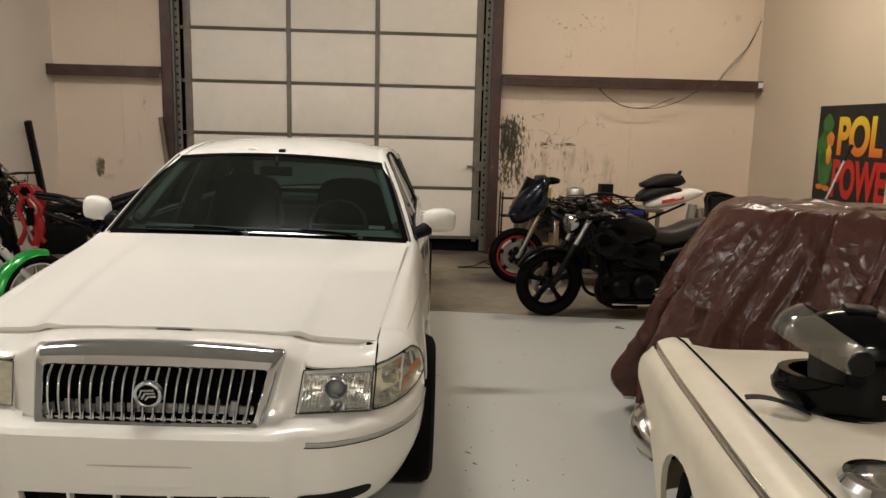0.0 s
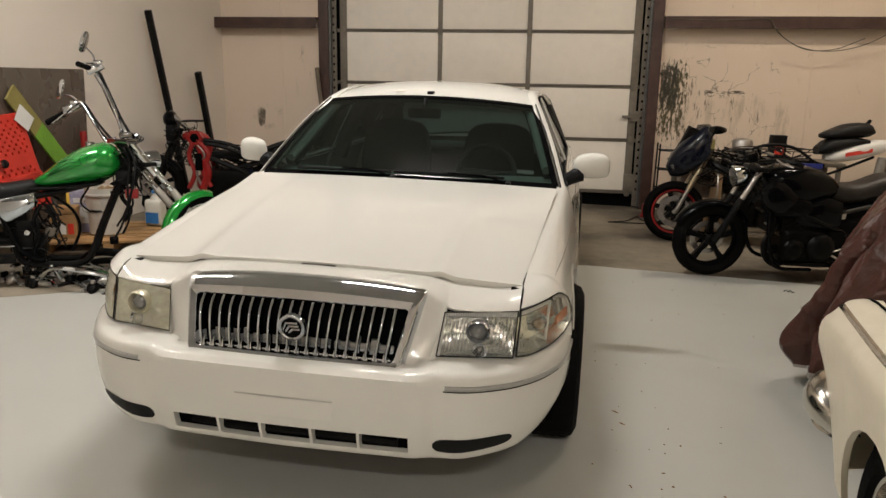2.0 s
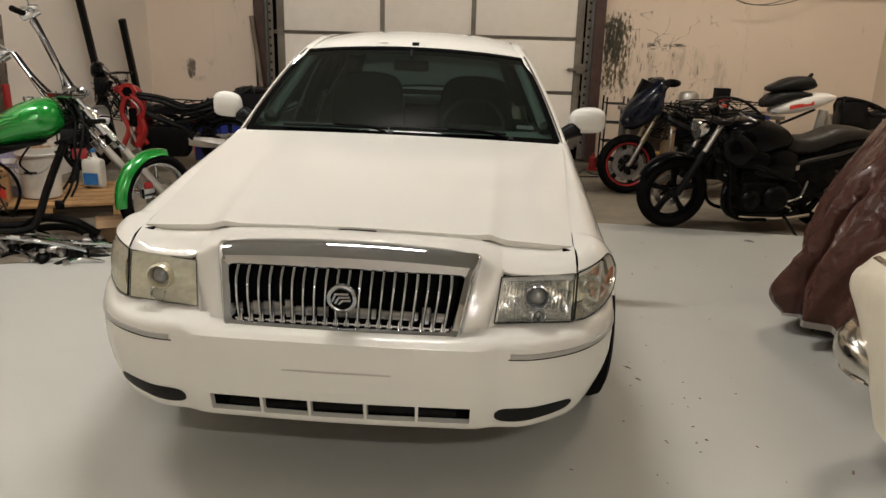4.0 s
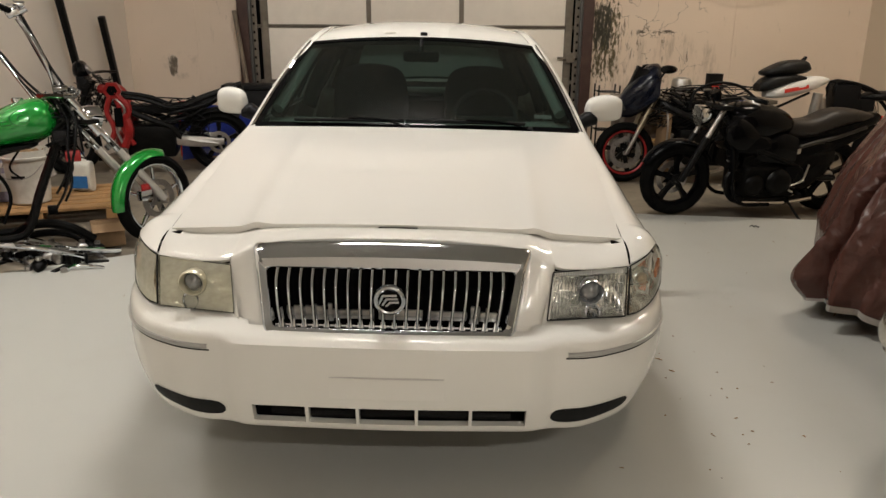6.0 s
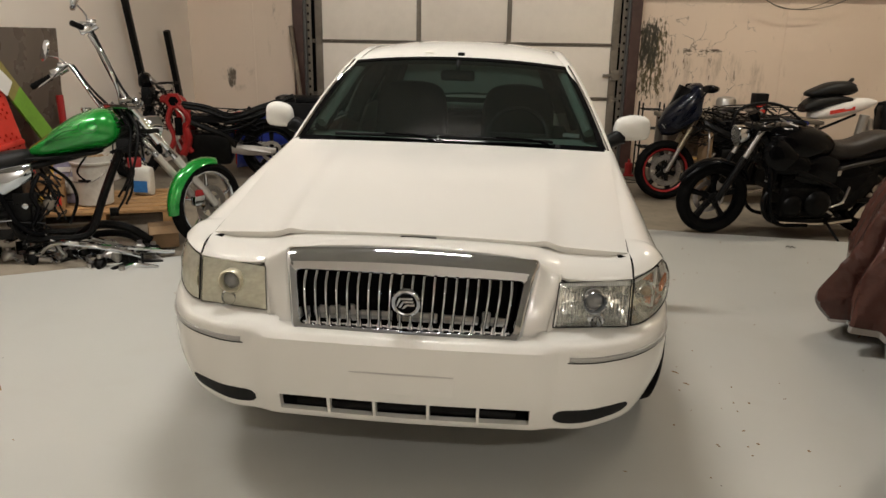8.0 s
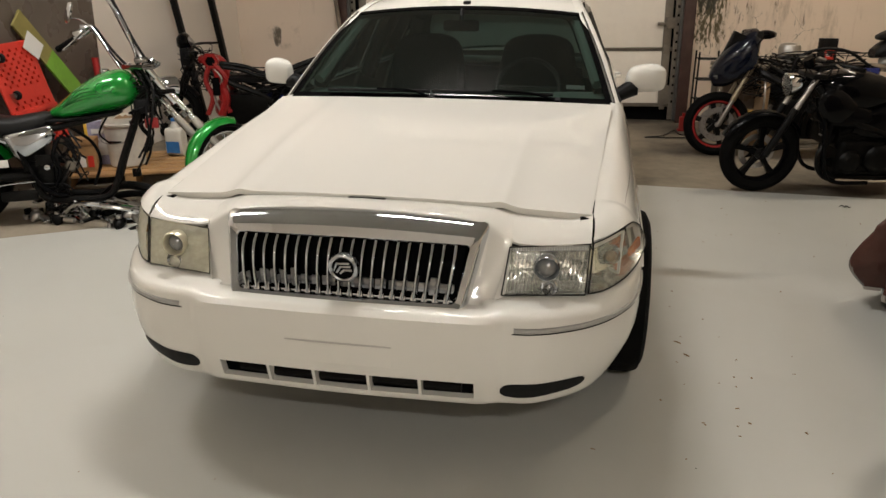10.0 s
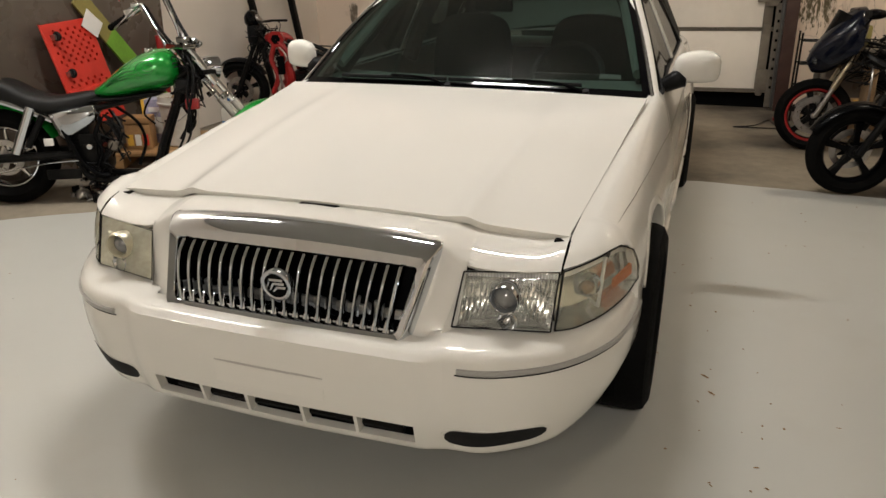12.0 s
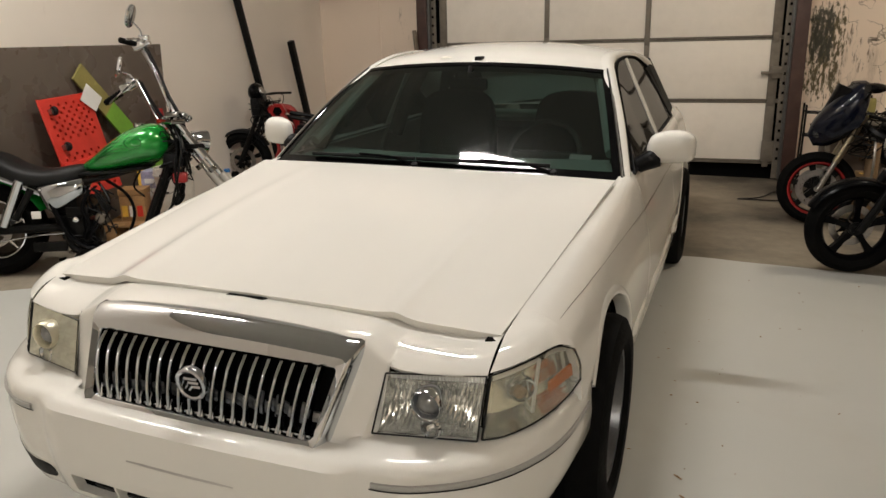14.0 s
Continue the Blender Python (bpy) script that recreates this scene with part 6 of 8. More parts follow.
def green_chopper():
    b = thing("motorcycle", pose(-3.30, 2.13, 0, -3, 0, 28.2), "metallic green chopper with ape-hanger bars and half-stripped engine bay", "motorcycle", "stored motorcycles")
    P = lambda n, bm, mat, lab="", sm=40: part(n, bm, mat, b, lab, sm)
    moto_wheel(b, 0, .325, .17, .20, rim="chrome", spokes=5, disc=.12, disc_side=-1, thin=True, hub="chrome")
    # front end turned to full lock
    LOCK = 34
    HUB = pose(1.715, 0, .308, 0, 0, LOCK)
    fw = moto_wheel(b, 1.715, .308, .10, .235, rim="chrome", spokes=5, disc=.135, disc_side=-1, thin=True, hub="chrome")
    fw.matrix_basis = HUB
    fork(b, (1.185, 1.03), (1.715, .308), .100, .021, .028, "chrome", "alloy", .52, LOCK)
    ly, lx = math.cos(radians(LOCK)) * .10, math.sin(radians(LOCK)) * .10
    for s in (1, -1):
        P("fork_cover", tube([(1.25 - s * lx, s * ly, .93), (1.36 - s * lx, s * ly, .765)], .03, 2, 14), "chrome")
        P("fork_collar", tube([(1.40 - s * lx, s * ly, .705), (1.42 - s * lx, s * ly, .675)], .034, 2, 14), "dark_chrome")
    P("triple_clamp", shift(box(-.05, .05, -.135, .135, -.017, .017, .012), pose(1.20, 0, 1.01, 0, 0, LOCK)), "dark_chrome")
    P("lower_clamp", shift(box(-.05, .05, -.135, .135, -.017, .017, .012), pose(1.31, 0, .845, 0, 0, LOCK)), "black_metal")
    P("front_fender", shift(arc_fender(.338, .062, 74, 188, 28, .95, 0, 0), HUB), "green_paint", "metallic green mudguard")
    P("rear_fender", arc_fender(.375, .11, 20, 185, 30, .45, 0, .325), "green_paint", "metallic green mudguard")
    for s in (1, -1):
        P("fender_strut", tube([(.36, s * .115, .56), (.05, s * .125, .70), (-.16, s * .12, .705), (-.26, s * .11, .66)], .02, 18), "chrome")
        P("strut_reflector", box(-.16, -.06, min(s * .137, s * .147), max(s * .137, s * .147), .685, .72, .003), "lens_red")
        P("strut_reflector_white", box(-.06, .02, min(s * .137, s * .147), max(s * .137, s * .147), .685, .72, .003), "paper")
        P("shock_absorber", tube([(.10, s * .14, .36), (.24, s * .14, .66)], .032, 2, 16), "chrome")
        P("shock_shaft", tube([(.18, s * .14, .40), (.30, s * .14, .60)], .022, 2, 12), "black_metal")
        P("swingarm", tube([(.48, s * .11, .33), (.2, s * .12, .33), (-.02, s * .12, .325)], .03, 10), "black_metal")
        P("lower_rail", tube([(.46, s * .11, .36), (.52, s * .12, .18), (.70, s * .12, .15), (.90, s * .11, .155), (.97, s * .10, .24), (1.03, s * .09, .40), (1.20, s * .05, .80)], .024, 40), "black_metal")
        P("top_rail", tube([(1.24, s * .03, .86), (1.0, s * .05, .72), (.6, s * .08, .62), (.42, s * .1, .56), (.44, s * .11, .36)], .02, 26), "black_metal")
    P("steering_head", tube([(1.24, 0, .97), (1.33, 0, .80)], .035, 2, 16), "black_metal")
    P("neck_gusset", box(1.16, 1.28, -.03, .03, .70, .88, .01), "black_metal")
    P("fuel_tank", blob([(.62, .04, .70, .75), (.69, .095, .69, .80), (.79, .135, .695, .88), (.92, .165, .715, .96), (1.05, .165, .735, 1.0), (1.13, .13, .76, .985), (1.18, .05, .82, .92)], 28, 34, 2.2), "green_paint", "metallic green teardrop tank with flame lines")
    P("tank_base", blob([(.58, .08, .66, .69), (.8, .11, .672, .71), (1.0, .11, .69, .73), (1.06, .05, .71, .73)], 18, 14, 3), "black_plastic")
    for s in (1, -1):
        def surf(x, z):
            w = float(np.interp(x, [.66, .78, .92, 1.06, 1.16], [.095, .135, .165, .165, .13]))
            zb, zt = float(np.interp(x, [.66, .78, .92, 1.06, 1.16], [.69, .695, .715, .735, .76])), float(np.interp(x, [.66, .78, .92, 1.06, 1.16], [.80, .88, .96, 1.0, .985]))
            d = min(.99, abs((z - (zb + zt) / 2) / ((zt - zb) / 2)))
            return (x, s * (w * (1 - d ** 2.3) ** (1 / 2.3) + .001), z)
        bm = bmesh.new()
        tube([surf(.98 + .055 * math.cos(a), .885 + .04 * math.sin(a)) for a in np.linspace(0, 2 * math.pi, 18)], .0035, 40, 5, bm)
        tube([surf(1.0 + .03 * math.cos(a), .885 + .022 * math.sin(a)) for a in np.linspace(.5, 5.5, 12)], .004, 24, 5, bm)
        for k in range(4):
            tube([surf(.95 - .02 * k, .83 + .02 * k), surf(.87 - .02 * k, .825 + .015 * k), surf(.78 - .01 * k, .80 + .005 * k), surf(.71, .77)], .003, 20, 5, bm)
        P("tank_emblem", bm, "dark_green")
    P("filler_cap", lathe([(.001, .03), (.03, .028), (.035, .015), (.032, 0)], 20, "z", m=pose(.98, .03, .975)), "chrome")
    P("seat", blob([(-.20, .08, .71, .75), (-.10, .13, .69, .80), (.05, .145, .68, .84), (.14, .15, .64, .81), (.24, .15, .60, .75), (.38, .14, .59, .72), (.52, .11, .60, .735), (.60, .07, .63, .74), (.64, .03, .67, .72)], 24, 32, 2.6), "vinyl", "black vinyl saddle")
    bm = grid([[(x, y, z) for x, z in ((-.15, -.09), (.06, -.085), (.17, .07), (.16, .09), (-.12, .10), (-.16, .08))] for y in (0, .03)] + [[(x * .86, .042, z * .82) for x, z in ((-.15, -.09), (.06, -.085), (.17, .07), (.16, .09), (-.12, .10), (-.16, .08))]], True, True)
    bmesh.ops.bevel(bm, geom=bm.edges[:], offset=.006, segments=2, affect="EDGES")
    P("side_cover", shift(bm, pose(.46, .122, .545, 0, -8, 0)), "chrome", "chrome side cover")
    face = ((-.15, .07), (.15, .115), (.155, .02), (-.06, -.115), (-.10, -.08))
    bm = grid([[(x, y, z) for x, z in face] for y in (0, -.03)] + [[(x * .88, -.046, z * .82) for x, z in face], [(x * .62, -.058, z * .55) for x, z in face], [(x * .30, -.064, z * .25) for x, z in face]], True, True)
    bmesh.ops.recalc_face_normals(bm, faces=bm.faces[:])
    bmesh.ops.bevel(bm, geom=bm.edges[:], offset=.005, segments=2, affect="EDGES")
    P("side_cover", shift(bm, pose(.48, -.112, .545)), "bar_chrome", "chrome side cover", 60)
    P("cover_screw", lathe([(.011, 0), (.009, -.008), (.001, -.010)], 12, "y", m=pose(.365, -.158, .595)), "chrome")
    P("gearbox", box(.47, .66, -.10, .10, .20, .38, .04), "engine")
    P("primary_cover", lathe([(.001, .03), (.04, .03), (.065, .015), (.07, 0)], 24, "y", m=pose(.58, .13, .33)), "black_metal")
    P("coolant_bottle", lathe([(.03, .05), (.044, .03), (.044, -.02), (.040, -.04), (.028, -.052), (.001, -.054)], 22, "y", m=pose(.705, -.07, .38)), "galv")
    P("bracket_plate", box(.50, .64, -.147, -.135, .40, .47, .006), "black_metal")
    P("bracket_arm", tube([(.40, -.15, .54), (.46, -.16, .40), (.51, -.16, .28), (.60, -.16, .20), (.66, -.15, .19)], .017, 22), "satin_black")
    P("bracket_arm", tube([(.66, -.13, .58), (.61, -.15, .46), (.64, -.15, .36), (.60, -.15, .26)], .014, 20), "satin_black")
    P("rear_brake_rod", tube([(-.02, -.16, .24), (.3, -.16, .29), (.50, -.16, .30)], .006, 10), "chrome")
    P("foot_bracket", box(.26, .48, -.14, -.12, .17, .24, .012), "black_metal")
    P("swingarm_plate", box(.28, .34, -.142, -.135, .40, .45, .004), "paper")
    P("pivot_nut", lathe([(.022, .0), (.018, -.018), (.001, -.02)], 12, "y", m=pose(.57, -.165, .39)), "chrome")
    cables(b, 33, (.60, .80, -.16, -.02, .26, .62), 10, r=.006)
    cables(b, 34, (.50, .72, -.17, -.08, .06, .30), 5, r=.006)
    P("bolt_cap", lathe([(.001, .02), (.018, .018), (.022, 0)], 12, "y", m=pose(.50, .145, .36)), "chrome")
    # ape hanger bars, twisted in their clamps
    bars = [(.641, .537, 1.131), (.74, .515, 1.185), (.84, .485, 1.255), (.885, .466, 1.285), (.92, .432, 1.245), (.98, .36, 1.14), (1.05, .275, 1.02), (1.085, .235, .97), (1.13, .18, .95), (1.19, .09, 1.0), (1.19, .06, 1.10), (1.155, .045, 1.231), (1.085, .10, 1.42), (1.045, .125, 1.495), (1.01, .09, 1.52), (.955, -.04, 1.539)]
    P("handlebar", tube(bars, .0135, 110, 10), "chrome", "chrome ape-hanger handlebar")
    P("grip", tube([(.630, .540, 1.125), (.76, .51, 1.197)], .020, 2, 14), "rubber")
    P("grip", tube([(.950, -.055, 1.541), (1.0, .065, 1.524)], .019, 2, 14), "rubber")
    for f in np.linspace(.08, .92, 6):
        P("grip_ring", tube([(.630 + .13 * f, .540 - .03 * f, 1.125 + .072 * f), (.640 + .13 * f, .538 - .03 * f, 1.130 + .072 * f)], .0245, 2, 14), "rubber")
    for cx, cy, cz in ((.80, .495, 1.235), (1.02, .10, 1.515)):
        P("switch_block", shift(box(-.04, .04, -.028, .028, -.03, .03, .012), pose(cx, cy, cz, 0, -25, 0)), "chrome")
        P("brake_reservoir", box(cx + .01, cx + .075, cy - .03, cy + .03, cz + .03, cz + .065, .010), "chrome")
        P("lever_perch", tube([(cx + .02, cy, cz - .01), (cx + .075, cy - .01, cz + .025)], .022, 2, 14), "chrome")
    P("lever", tube([(.86, .46, 1.275), (.78, .44, 1.20), (.68, .47, 1.125)], .007, 12), "chrome")
    P("lever", tube([(1.06, .11, 1.53), (1.04, .0, 1.55), (1.0, -.10, 1.545)], .007, 12), "chrome")
    for st, mid, en, rz in (((.86, .475, 1.30), (.82, .53, 1.33), (.745, .595, 1.345), 20), ((1.035, .13, 1.54), (1.03, .15, 1.61), (.985, .15, 1.67), -10)):
        P("mirror_stem", tube([st, mid, en], .006, 12), "chrome")
        P("mirror", shift(blob([(-.02, .01, -.01, .03), (-.012, .052, -.065, .08), (.008, .058, -.07, .085), (.016, .036, -.045, .06)], 18, 10), Matrix.Translation(Vector(en) + Vector((-.012, 0, .03))) @ pose(0, 0, 0, 0, 18, rz)), "chrome")
    for k, (dx, dy, dz) in enumerate(((.022, .012, 0), (-.014, .018, .01), (.014, -.018, .012))):
        P("control_cable", tube([(1.05 + dx, .11 + dy, 1.49 + dz), (1.10 + dx, .10 + dy, 1.36 + dz), (1.17 + dx, .06 + dy, 1.18 + dz), (1.24 + dx, .02 + dy, 1.04), (1.30 + dx, -.03 + dy, .86 - .06 * k)], .008, 28, 6), "black_plastic")
        P("control_cable", tube([(.90 + dx, .45 + dy, 1.27 + dz), (.99 + dx, .34 + dy, 1.13 + dz), (1.10 + dx, .20 + dy, 1.01), (1.22 + dx, .08, .94), (1.28, .03 + dy, .78 - .05 * k)], .007, 26, 6), "black_plastic")
    P("riser_clamp", box(1.18, 1.27, -.05, .06, 1.03, 1.075, .014), "dark_chrome")
    P("dash_pod", lathe([(.001, .03), (.035, .028), (.042, .01), (.03, -.02)], 22, "z", m=pose(1.30, .0, 1.03, 0, 35, 0)), "chrome")
    P("brake_hose", tube([(1.04, .12, 1.48), (1.12, .09, 1.32), (1.20, .05, 1.12), (1.28, -.04, .95), (1.24, 0, .70)], .014, 24), "steel")
    P("headlamp", shift(lathe([(.001, -.10), (.04, -.09), (.075, -.05), (.088, 0), (.092, .05), (.095, .06), (.085, .065)], 32, "x"), pose(1.36, .03, .865, 0, 8, LOCK) @ Matrix.Scale(.9, 4)), "chrome", "chrome headlamp shell")
    P("headlamp_lens", shift(lathe([(.001, .075), (.05, .072), (.086, .062)], 28, "x"), pose(1.36, .03, .865, 0, 8, LOCK) @ Matrix.Scale(.9, 4)), "lens")
    P("wiring", tube([(1.18, .05, .72), (1.16, .10, .60), (1.22, .06, .50), (1.17, .04, .42)], .016, 20), "black_plastic")
    cables(b, 21, (1.10, 1.32, -.12, .10, .60, .95), 14, r=.006)
    P("coil_pack", box(1.14, 1.24, -.08, .06, .70, .80, .02), "black_plastic")
    P("regulator", box(1.20, 1.29, -.11, -.05, .60, .67, .012), "red_paint")
    P("hose", tube([(.70, .10, .62), (.82, .14, .50), (.86, .13, .36), (.80, .12, .20)], .011, 22), "black_plastic")
    P("hose", tube([(.66, .08, .60), (.70, .13, .48), (.66, .15, .36), (.56, .14, .26)], .009, 22), "black_plastic")
    P("hose", tube([(.95, .06, .68), (.88, .12, .56), (.94, .14, .48)], .007, 16), "black_plastic")
    P("drain_hose", tube([(.62, .12, .20), (.56, .2, .12), (.46, .24, .04)], .006, 14), "black_plastic")
    P("battery_box", box(.40, .56, -.09, .10, .40, .60, .02), "black_plastic")
    P("swingarm_pivot", box(.44, .60, -.12, .14, .24, .42, .03), "black_metal")
    for k, (dx, dy) in enumerate(((0, .05), (.03, .07), (.05, .03), (.02, -.04), (.06, -.07))):
        P("loom", tube([(1.16 + dx, dy, 1.00), (1.22 + dx, dy * 1.8, .86), (1.20 + dx, dy * 2.2 - .02, .70), (1.24 - dx, dy * 1.6 - .04, .56 - .03 * k), (1.20 - dx * 1.5, dy - .05, .47 - .04 * k)], .008, 22), "black_plastic")
    P("bare_bracket", box(1.06, 1.12, .08, .12, .24, .30, .01), "black_metal")
    P("caliper", shift(box(-.19, -.09, -.105, -.045, .01, .085, .022), HUB), "chrome")
    P("caliper_bracket", shift(box(-.15, -.06, -.07, -.05, .05, .12, .012), HUB), "red_paint")
    P("exhaust_hanger", box(.50, .58, .12, .15, .18, .30, .01), "black_metal")
    P("kick_stand", tube([(.62, .12, .16), (.66, .22, .06), (.70, .27, .01)], .011, 10), "black_metal")
    return b


def stripped_red():
    R, WB = .30, 1.42
    b = thing("motorcycle", pose(-2.08, 5.52, 0, -2, 0, 193.0), "stripped motorcycle with red trellis frame and no bodywork", "motorcycle", "stored motorcycles")
    P = lambda n, bm, mat, lab="", sm=40: part(n, bm, mat, b, lab, sm)
    moto_wheel(b, WB, R, .12, .215, rim="black_metal", spokes=5, disc=.14)
    moto_wheel(b, 0, .31, .17, .215, rim="black_metal", spokes=5, disc=.11)
    fork(b, (1.14, .90), (WB, R), .095, .022, .028, "black_metal", "black_metal", .5)
    P("front_fender", arc_fender(R + .03, .07, 30, 150, 20, .5, WB, R), "black_plastic")
    P("headlamp_bracket", box(1.16, 1.26, -.12, .12, .78, .96, .03), "black_plastic")
    P("screen_cowl", shift(blob([(-.06, .02, .0, .06), (-.03, .11, -.02, .13), (.02, .13, -.02, .15), (.06, .09, .0, .12)], 18, 12), pose(1.22, 0, .95)), "black_gloss")
    P("gauge", lathe([(.001, .012), (.05, .01), (.055, 0), (.04, -.04)], 24, "z", m=pose(1.16, 0, 1.02, 0, -50, 0)), "steel")
    P("handlebar", tube([(.98, .36, .96), (1.10, .12, .98), (1.10, -.12, .98), (.98, -.36, .96)], .012, 20), "black_metal")
    # red frame plates
    for s in (1, -1):
        P("frame_plate", tube([(1.06, s * .06, .84), (.92, s * .16, .80), (.86, s * .18, .62), (.82, s * .19, .45), (.88, s * .19, .30)], .045, 24, 8), "red_paint", "red painted frame spar")
        P("cradle", tube([(.95, s * .17, .72), (.72, s * .18, .60), (.45, s * .15, .48), (.36, s * .12, .36)], .03, 18), "black_metal")
        P("cradle_brace", tube([(.94, s * .20, .80), (.84, s * .21, .66), (.93, s * .21, .50), (.86, s * .21, .26)], .014, 20), "steel")
        P("subframe", tube([(.46, s * .09, .60), (.1, s * .11, .70), (-.18, s * .09, .86)], .018, 14), "black_metal")
        P("swingarm", tube([(.40, s * .10, .38), (.22, s * .13, .34), (0, s * .12, .31)], .032, 10), "alloy")
    for pts in ([(.95, .21, .80), (1.0, .205, .64), (.95, .20, .47), (1.02, .19, .30)], [(.91, .21, .82), (.80, .205, .66), (.87, .20, .5), (.79, .19, .32)]):
        P("frame_leg", tube(pts, .026, 20, 8), "red_paint", "red painted frame leg")
    P("frame_hexagon", lathe([(.05, -.02), (.085, -.02), (.085, .03), (.05, .03), (.05, -.02)], 6, "y", m=pose(.93, .20, .84)), "red_paint")
    P("lower_guard", blob([(.76, .04, .28, .36), (.82, .13, .24, .46), (.92, .15, .24, .44), (.98, .05, .28, .38)], 14, 12, 2.2), "red_paint")
    P("frame_hexagon_hole", lathe([(.001, .034), (.05, .034)], 6, "y", m=pose(.93, .20, .84)), "gap")
    P("frame_window", box(.86, .93, .236, .242, .50, .68, .012), "gap")
    P("engine_case", box(.40, .86, -.18, .18, .18, .50, .05), "engine")
    P("rear_shock", tube([(.38, 0, .40), (.20, .02, .66)], .035, 8, 12), "engine")
    P("wiring_tray", box(.42, .80, -.08, .08, .60, .68, .02), "black_plastic")
    P("tail_bracket", box(-.26, -.10, -.07, .07, .82, .86, .012), "black_plastic")
    for s in (1, -1):
        P("upper_rail", tube([(.92, s * .12, .78), (.66, s * .12, .74), (.40, s * .10, .66), (.10, s * .09, .76), (-.24, s * .07, .88)], .022, 22), "black_metal")
        P("lower_rail", tube([(.50, s * .12, .52), (.26, s * .10, .58), (-.02, s * .08, .74)], .014, 14), "black_metal")
        P("swingarm_plate", shift(blob([(-.05, .012, -.03, .03), (.05, .016, -.05, .04), (.25, .018, -.05, .06), (.40, .012, -.03, .05)], 12, 10, 3), pose(0, s * .135, .33)), "alloy")
    P("rear_hugger", arc_fender(.345, .09, 30, 130, 18, .45, 0, .31), "black_plastic")
    P("paddock_stand", tube([(.0, .15, .31), (-.14, .18, .02), (-.26, .18, .006), (-.26, -.18, .006), (-.14, -.18, .02), (0, -.15, .31)], .013, 30), "steel")
    cables(b, 31, (.95, 1.3, -.14, .2, .5, .98), 24)
    cables(b, 32, (.1, .8, -.14, .16, .35, .75), 22)
    return b


black_naked(); sport_bike(); frame_bike(); green_chopper(); stripped_red()

# ---- tarpaulin, cream car, helmet ----
def tarp_cover():
    t = thing("tarpaulin", Matrix(), "crumpled shiny brown tarpaulin draped over a stored load", "tarpaulin")
    n, K, TOP = 620, 90, 1.265
    place = pose(3.43, 1.687, 0, 0, 0, -25)
    ZS = [0, .35, .70, .90, 1.05, 1.16, 1.23, TOP]
    HU, HV = [1.10, 1.13, 1.04, .95, .88, .82, .77, .69], [.73, .68, .615, .56, .50, .44, .39, .30]

    def ridged(*v):
        return 1 - 2.2 * abs(noise.noise(v))

    def outline(a, hx, hy, p):
        c, d = math.cos(a), math.sin(a)
        r = (abs(c / hx) ** p + abs(d / hy) ** p) ** (-1 / p)
        return r * c, r * d
    rnd = random.Random(11)
    # long creases: (place at the top edge, place at the hem, height span, depth, width) along the outline
    CREASE = [(3.62, 3.62, -.1, .55, -.10, .05), (3.70, 3.72, -.1, .75, .06, .05), (3.80, 3.74, .0, .9, .045, .035), (3.95, 3.86, .25, 1.0, .045, .04), (4.10, 3.98, .1, .8, .035, .05), (4.22, 4.18, .45, 1.0, .04, .03), (4.9, 4.3, .35, .95, .05, .05), (5.3, 4.55, .5, 1.0, .05, .04)]
    for _ in range(26):
        a = rnd.uniform(0, 2 * math.pi)
        f0 = rnd.uniform(0, .6)
        CREASE.append((a + rnd.uniform(-.30, .45), a, f0, f0 + rnd.uniform(.25, .6), rnd.uniform(.012, .032), rnd.uniform(.02, .045)))
    rings = []
    for k in range(K):
        f = k / (K - 1)
        z0 = TOP * f
        hx, hy = float(np.interp(z0, ZS, HU)), float(np.interp(z0, ZS, HV))
        low = 1 - f
        ring = []
        for i in range(n):
            a = 2 * math.pi * i / n
            x, y = outline(a, hx, hy, 8 - 4 * f * f)
            bx, by = outline(a, 1.1, .73, 4)
            wob = .05 * noise.noise((bx * 2, by * 2, f * 3))
            fold = .024 * low ** .7 * ridged(bx * 2.1 + .5 * f, by * 2.1 - .4 * f, .2)
            fold += .012 * ridged(bx * 3.2 + 2.6 * f, by * 3.2 + 1.9 * f, 3.1 + 1.4 * f)
            fold += .006 * ridged(x * 9, y * 9, z0 * 6)
            for at, ab, f0, f1, dep, wd in CREASE:
                if f0 - .1 < f < f1 + .1:
                    d = abs(a - (ab + (at - ab) * f) - wob)
                    if d < wd * 1.8:
                        e = min(1, max(0, (f - f0 + .1) / .1)) * min(1, max(0, (f1 + .1 - f) / .1))
                        fold += dep * e * (max(0, 1 - d / wd) - .25 * max(0, 1 - abs(d - wd) / (wd * .8)))
            # loose flap pushed out beside the front corner
            fold += .17 * math.exp(-((a - 3.50) / .11) ** 2) * math.exp(-((z0 - .13) / .17) ** 2)
            fold -= .02
            lift = .055 + .085 * math.exp(-((a - 3.70) / .22) ** 2) + .03 * noise.noise((bx * 3, by * 3, 9))
            z = lift + z0 * (TOP - lift) / TOP + (.03 * noise.noise((x * 3.1, y * 3.1, 5)) + .012 * ridged(x * 6, y * 6, 2.2)) * f ** 3
            q = 1 + fold * (1 - .6 * f ** 6) / max(.3, math.hypot(x, y))
            ring.append(place @ Vector((x * q, y * q, max(.012, z))))
        rings.append(ring)
    top, cx, cy = rings[-1], 3.43, 1.687
    for g in (.9, .8, .7, .55, .4, .25, .1, .02):
        rings.append([(cx + (p[0] - cx) * g, cy + (p[1] - cy) * g, TOP + (p[2] - TOP) * g - .03 * (1 - g) + .03 * (1 - g) * noise.noise((p[0] * g * 4, p[1] * g * 4, 2)) + .02 * (1 - g) * ridged(p[0] * g * 7, p[1] * g * 7, 7)) for p in top])
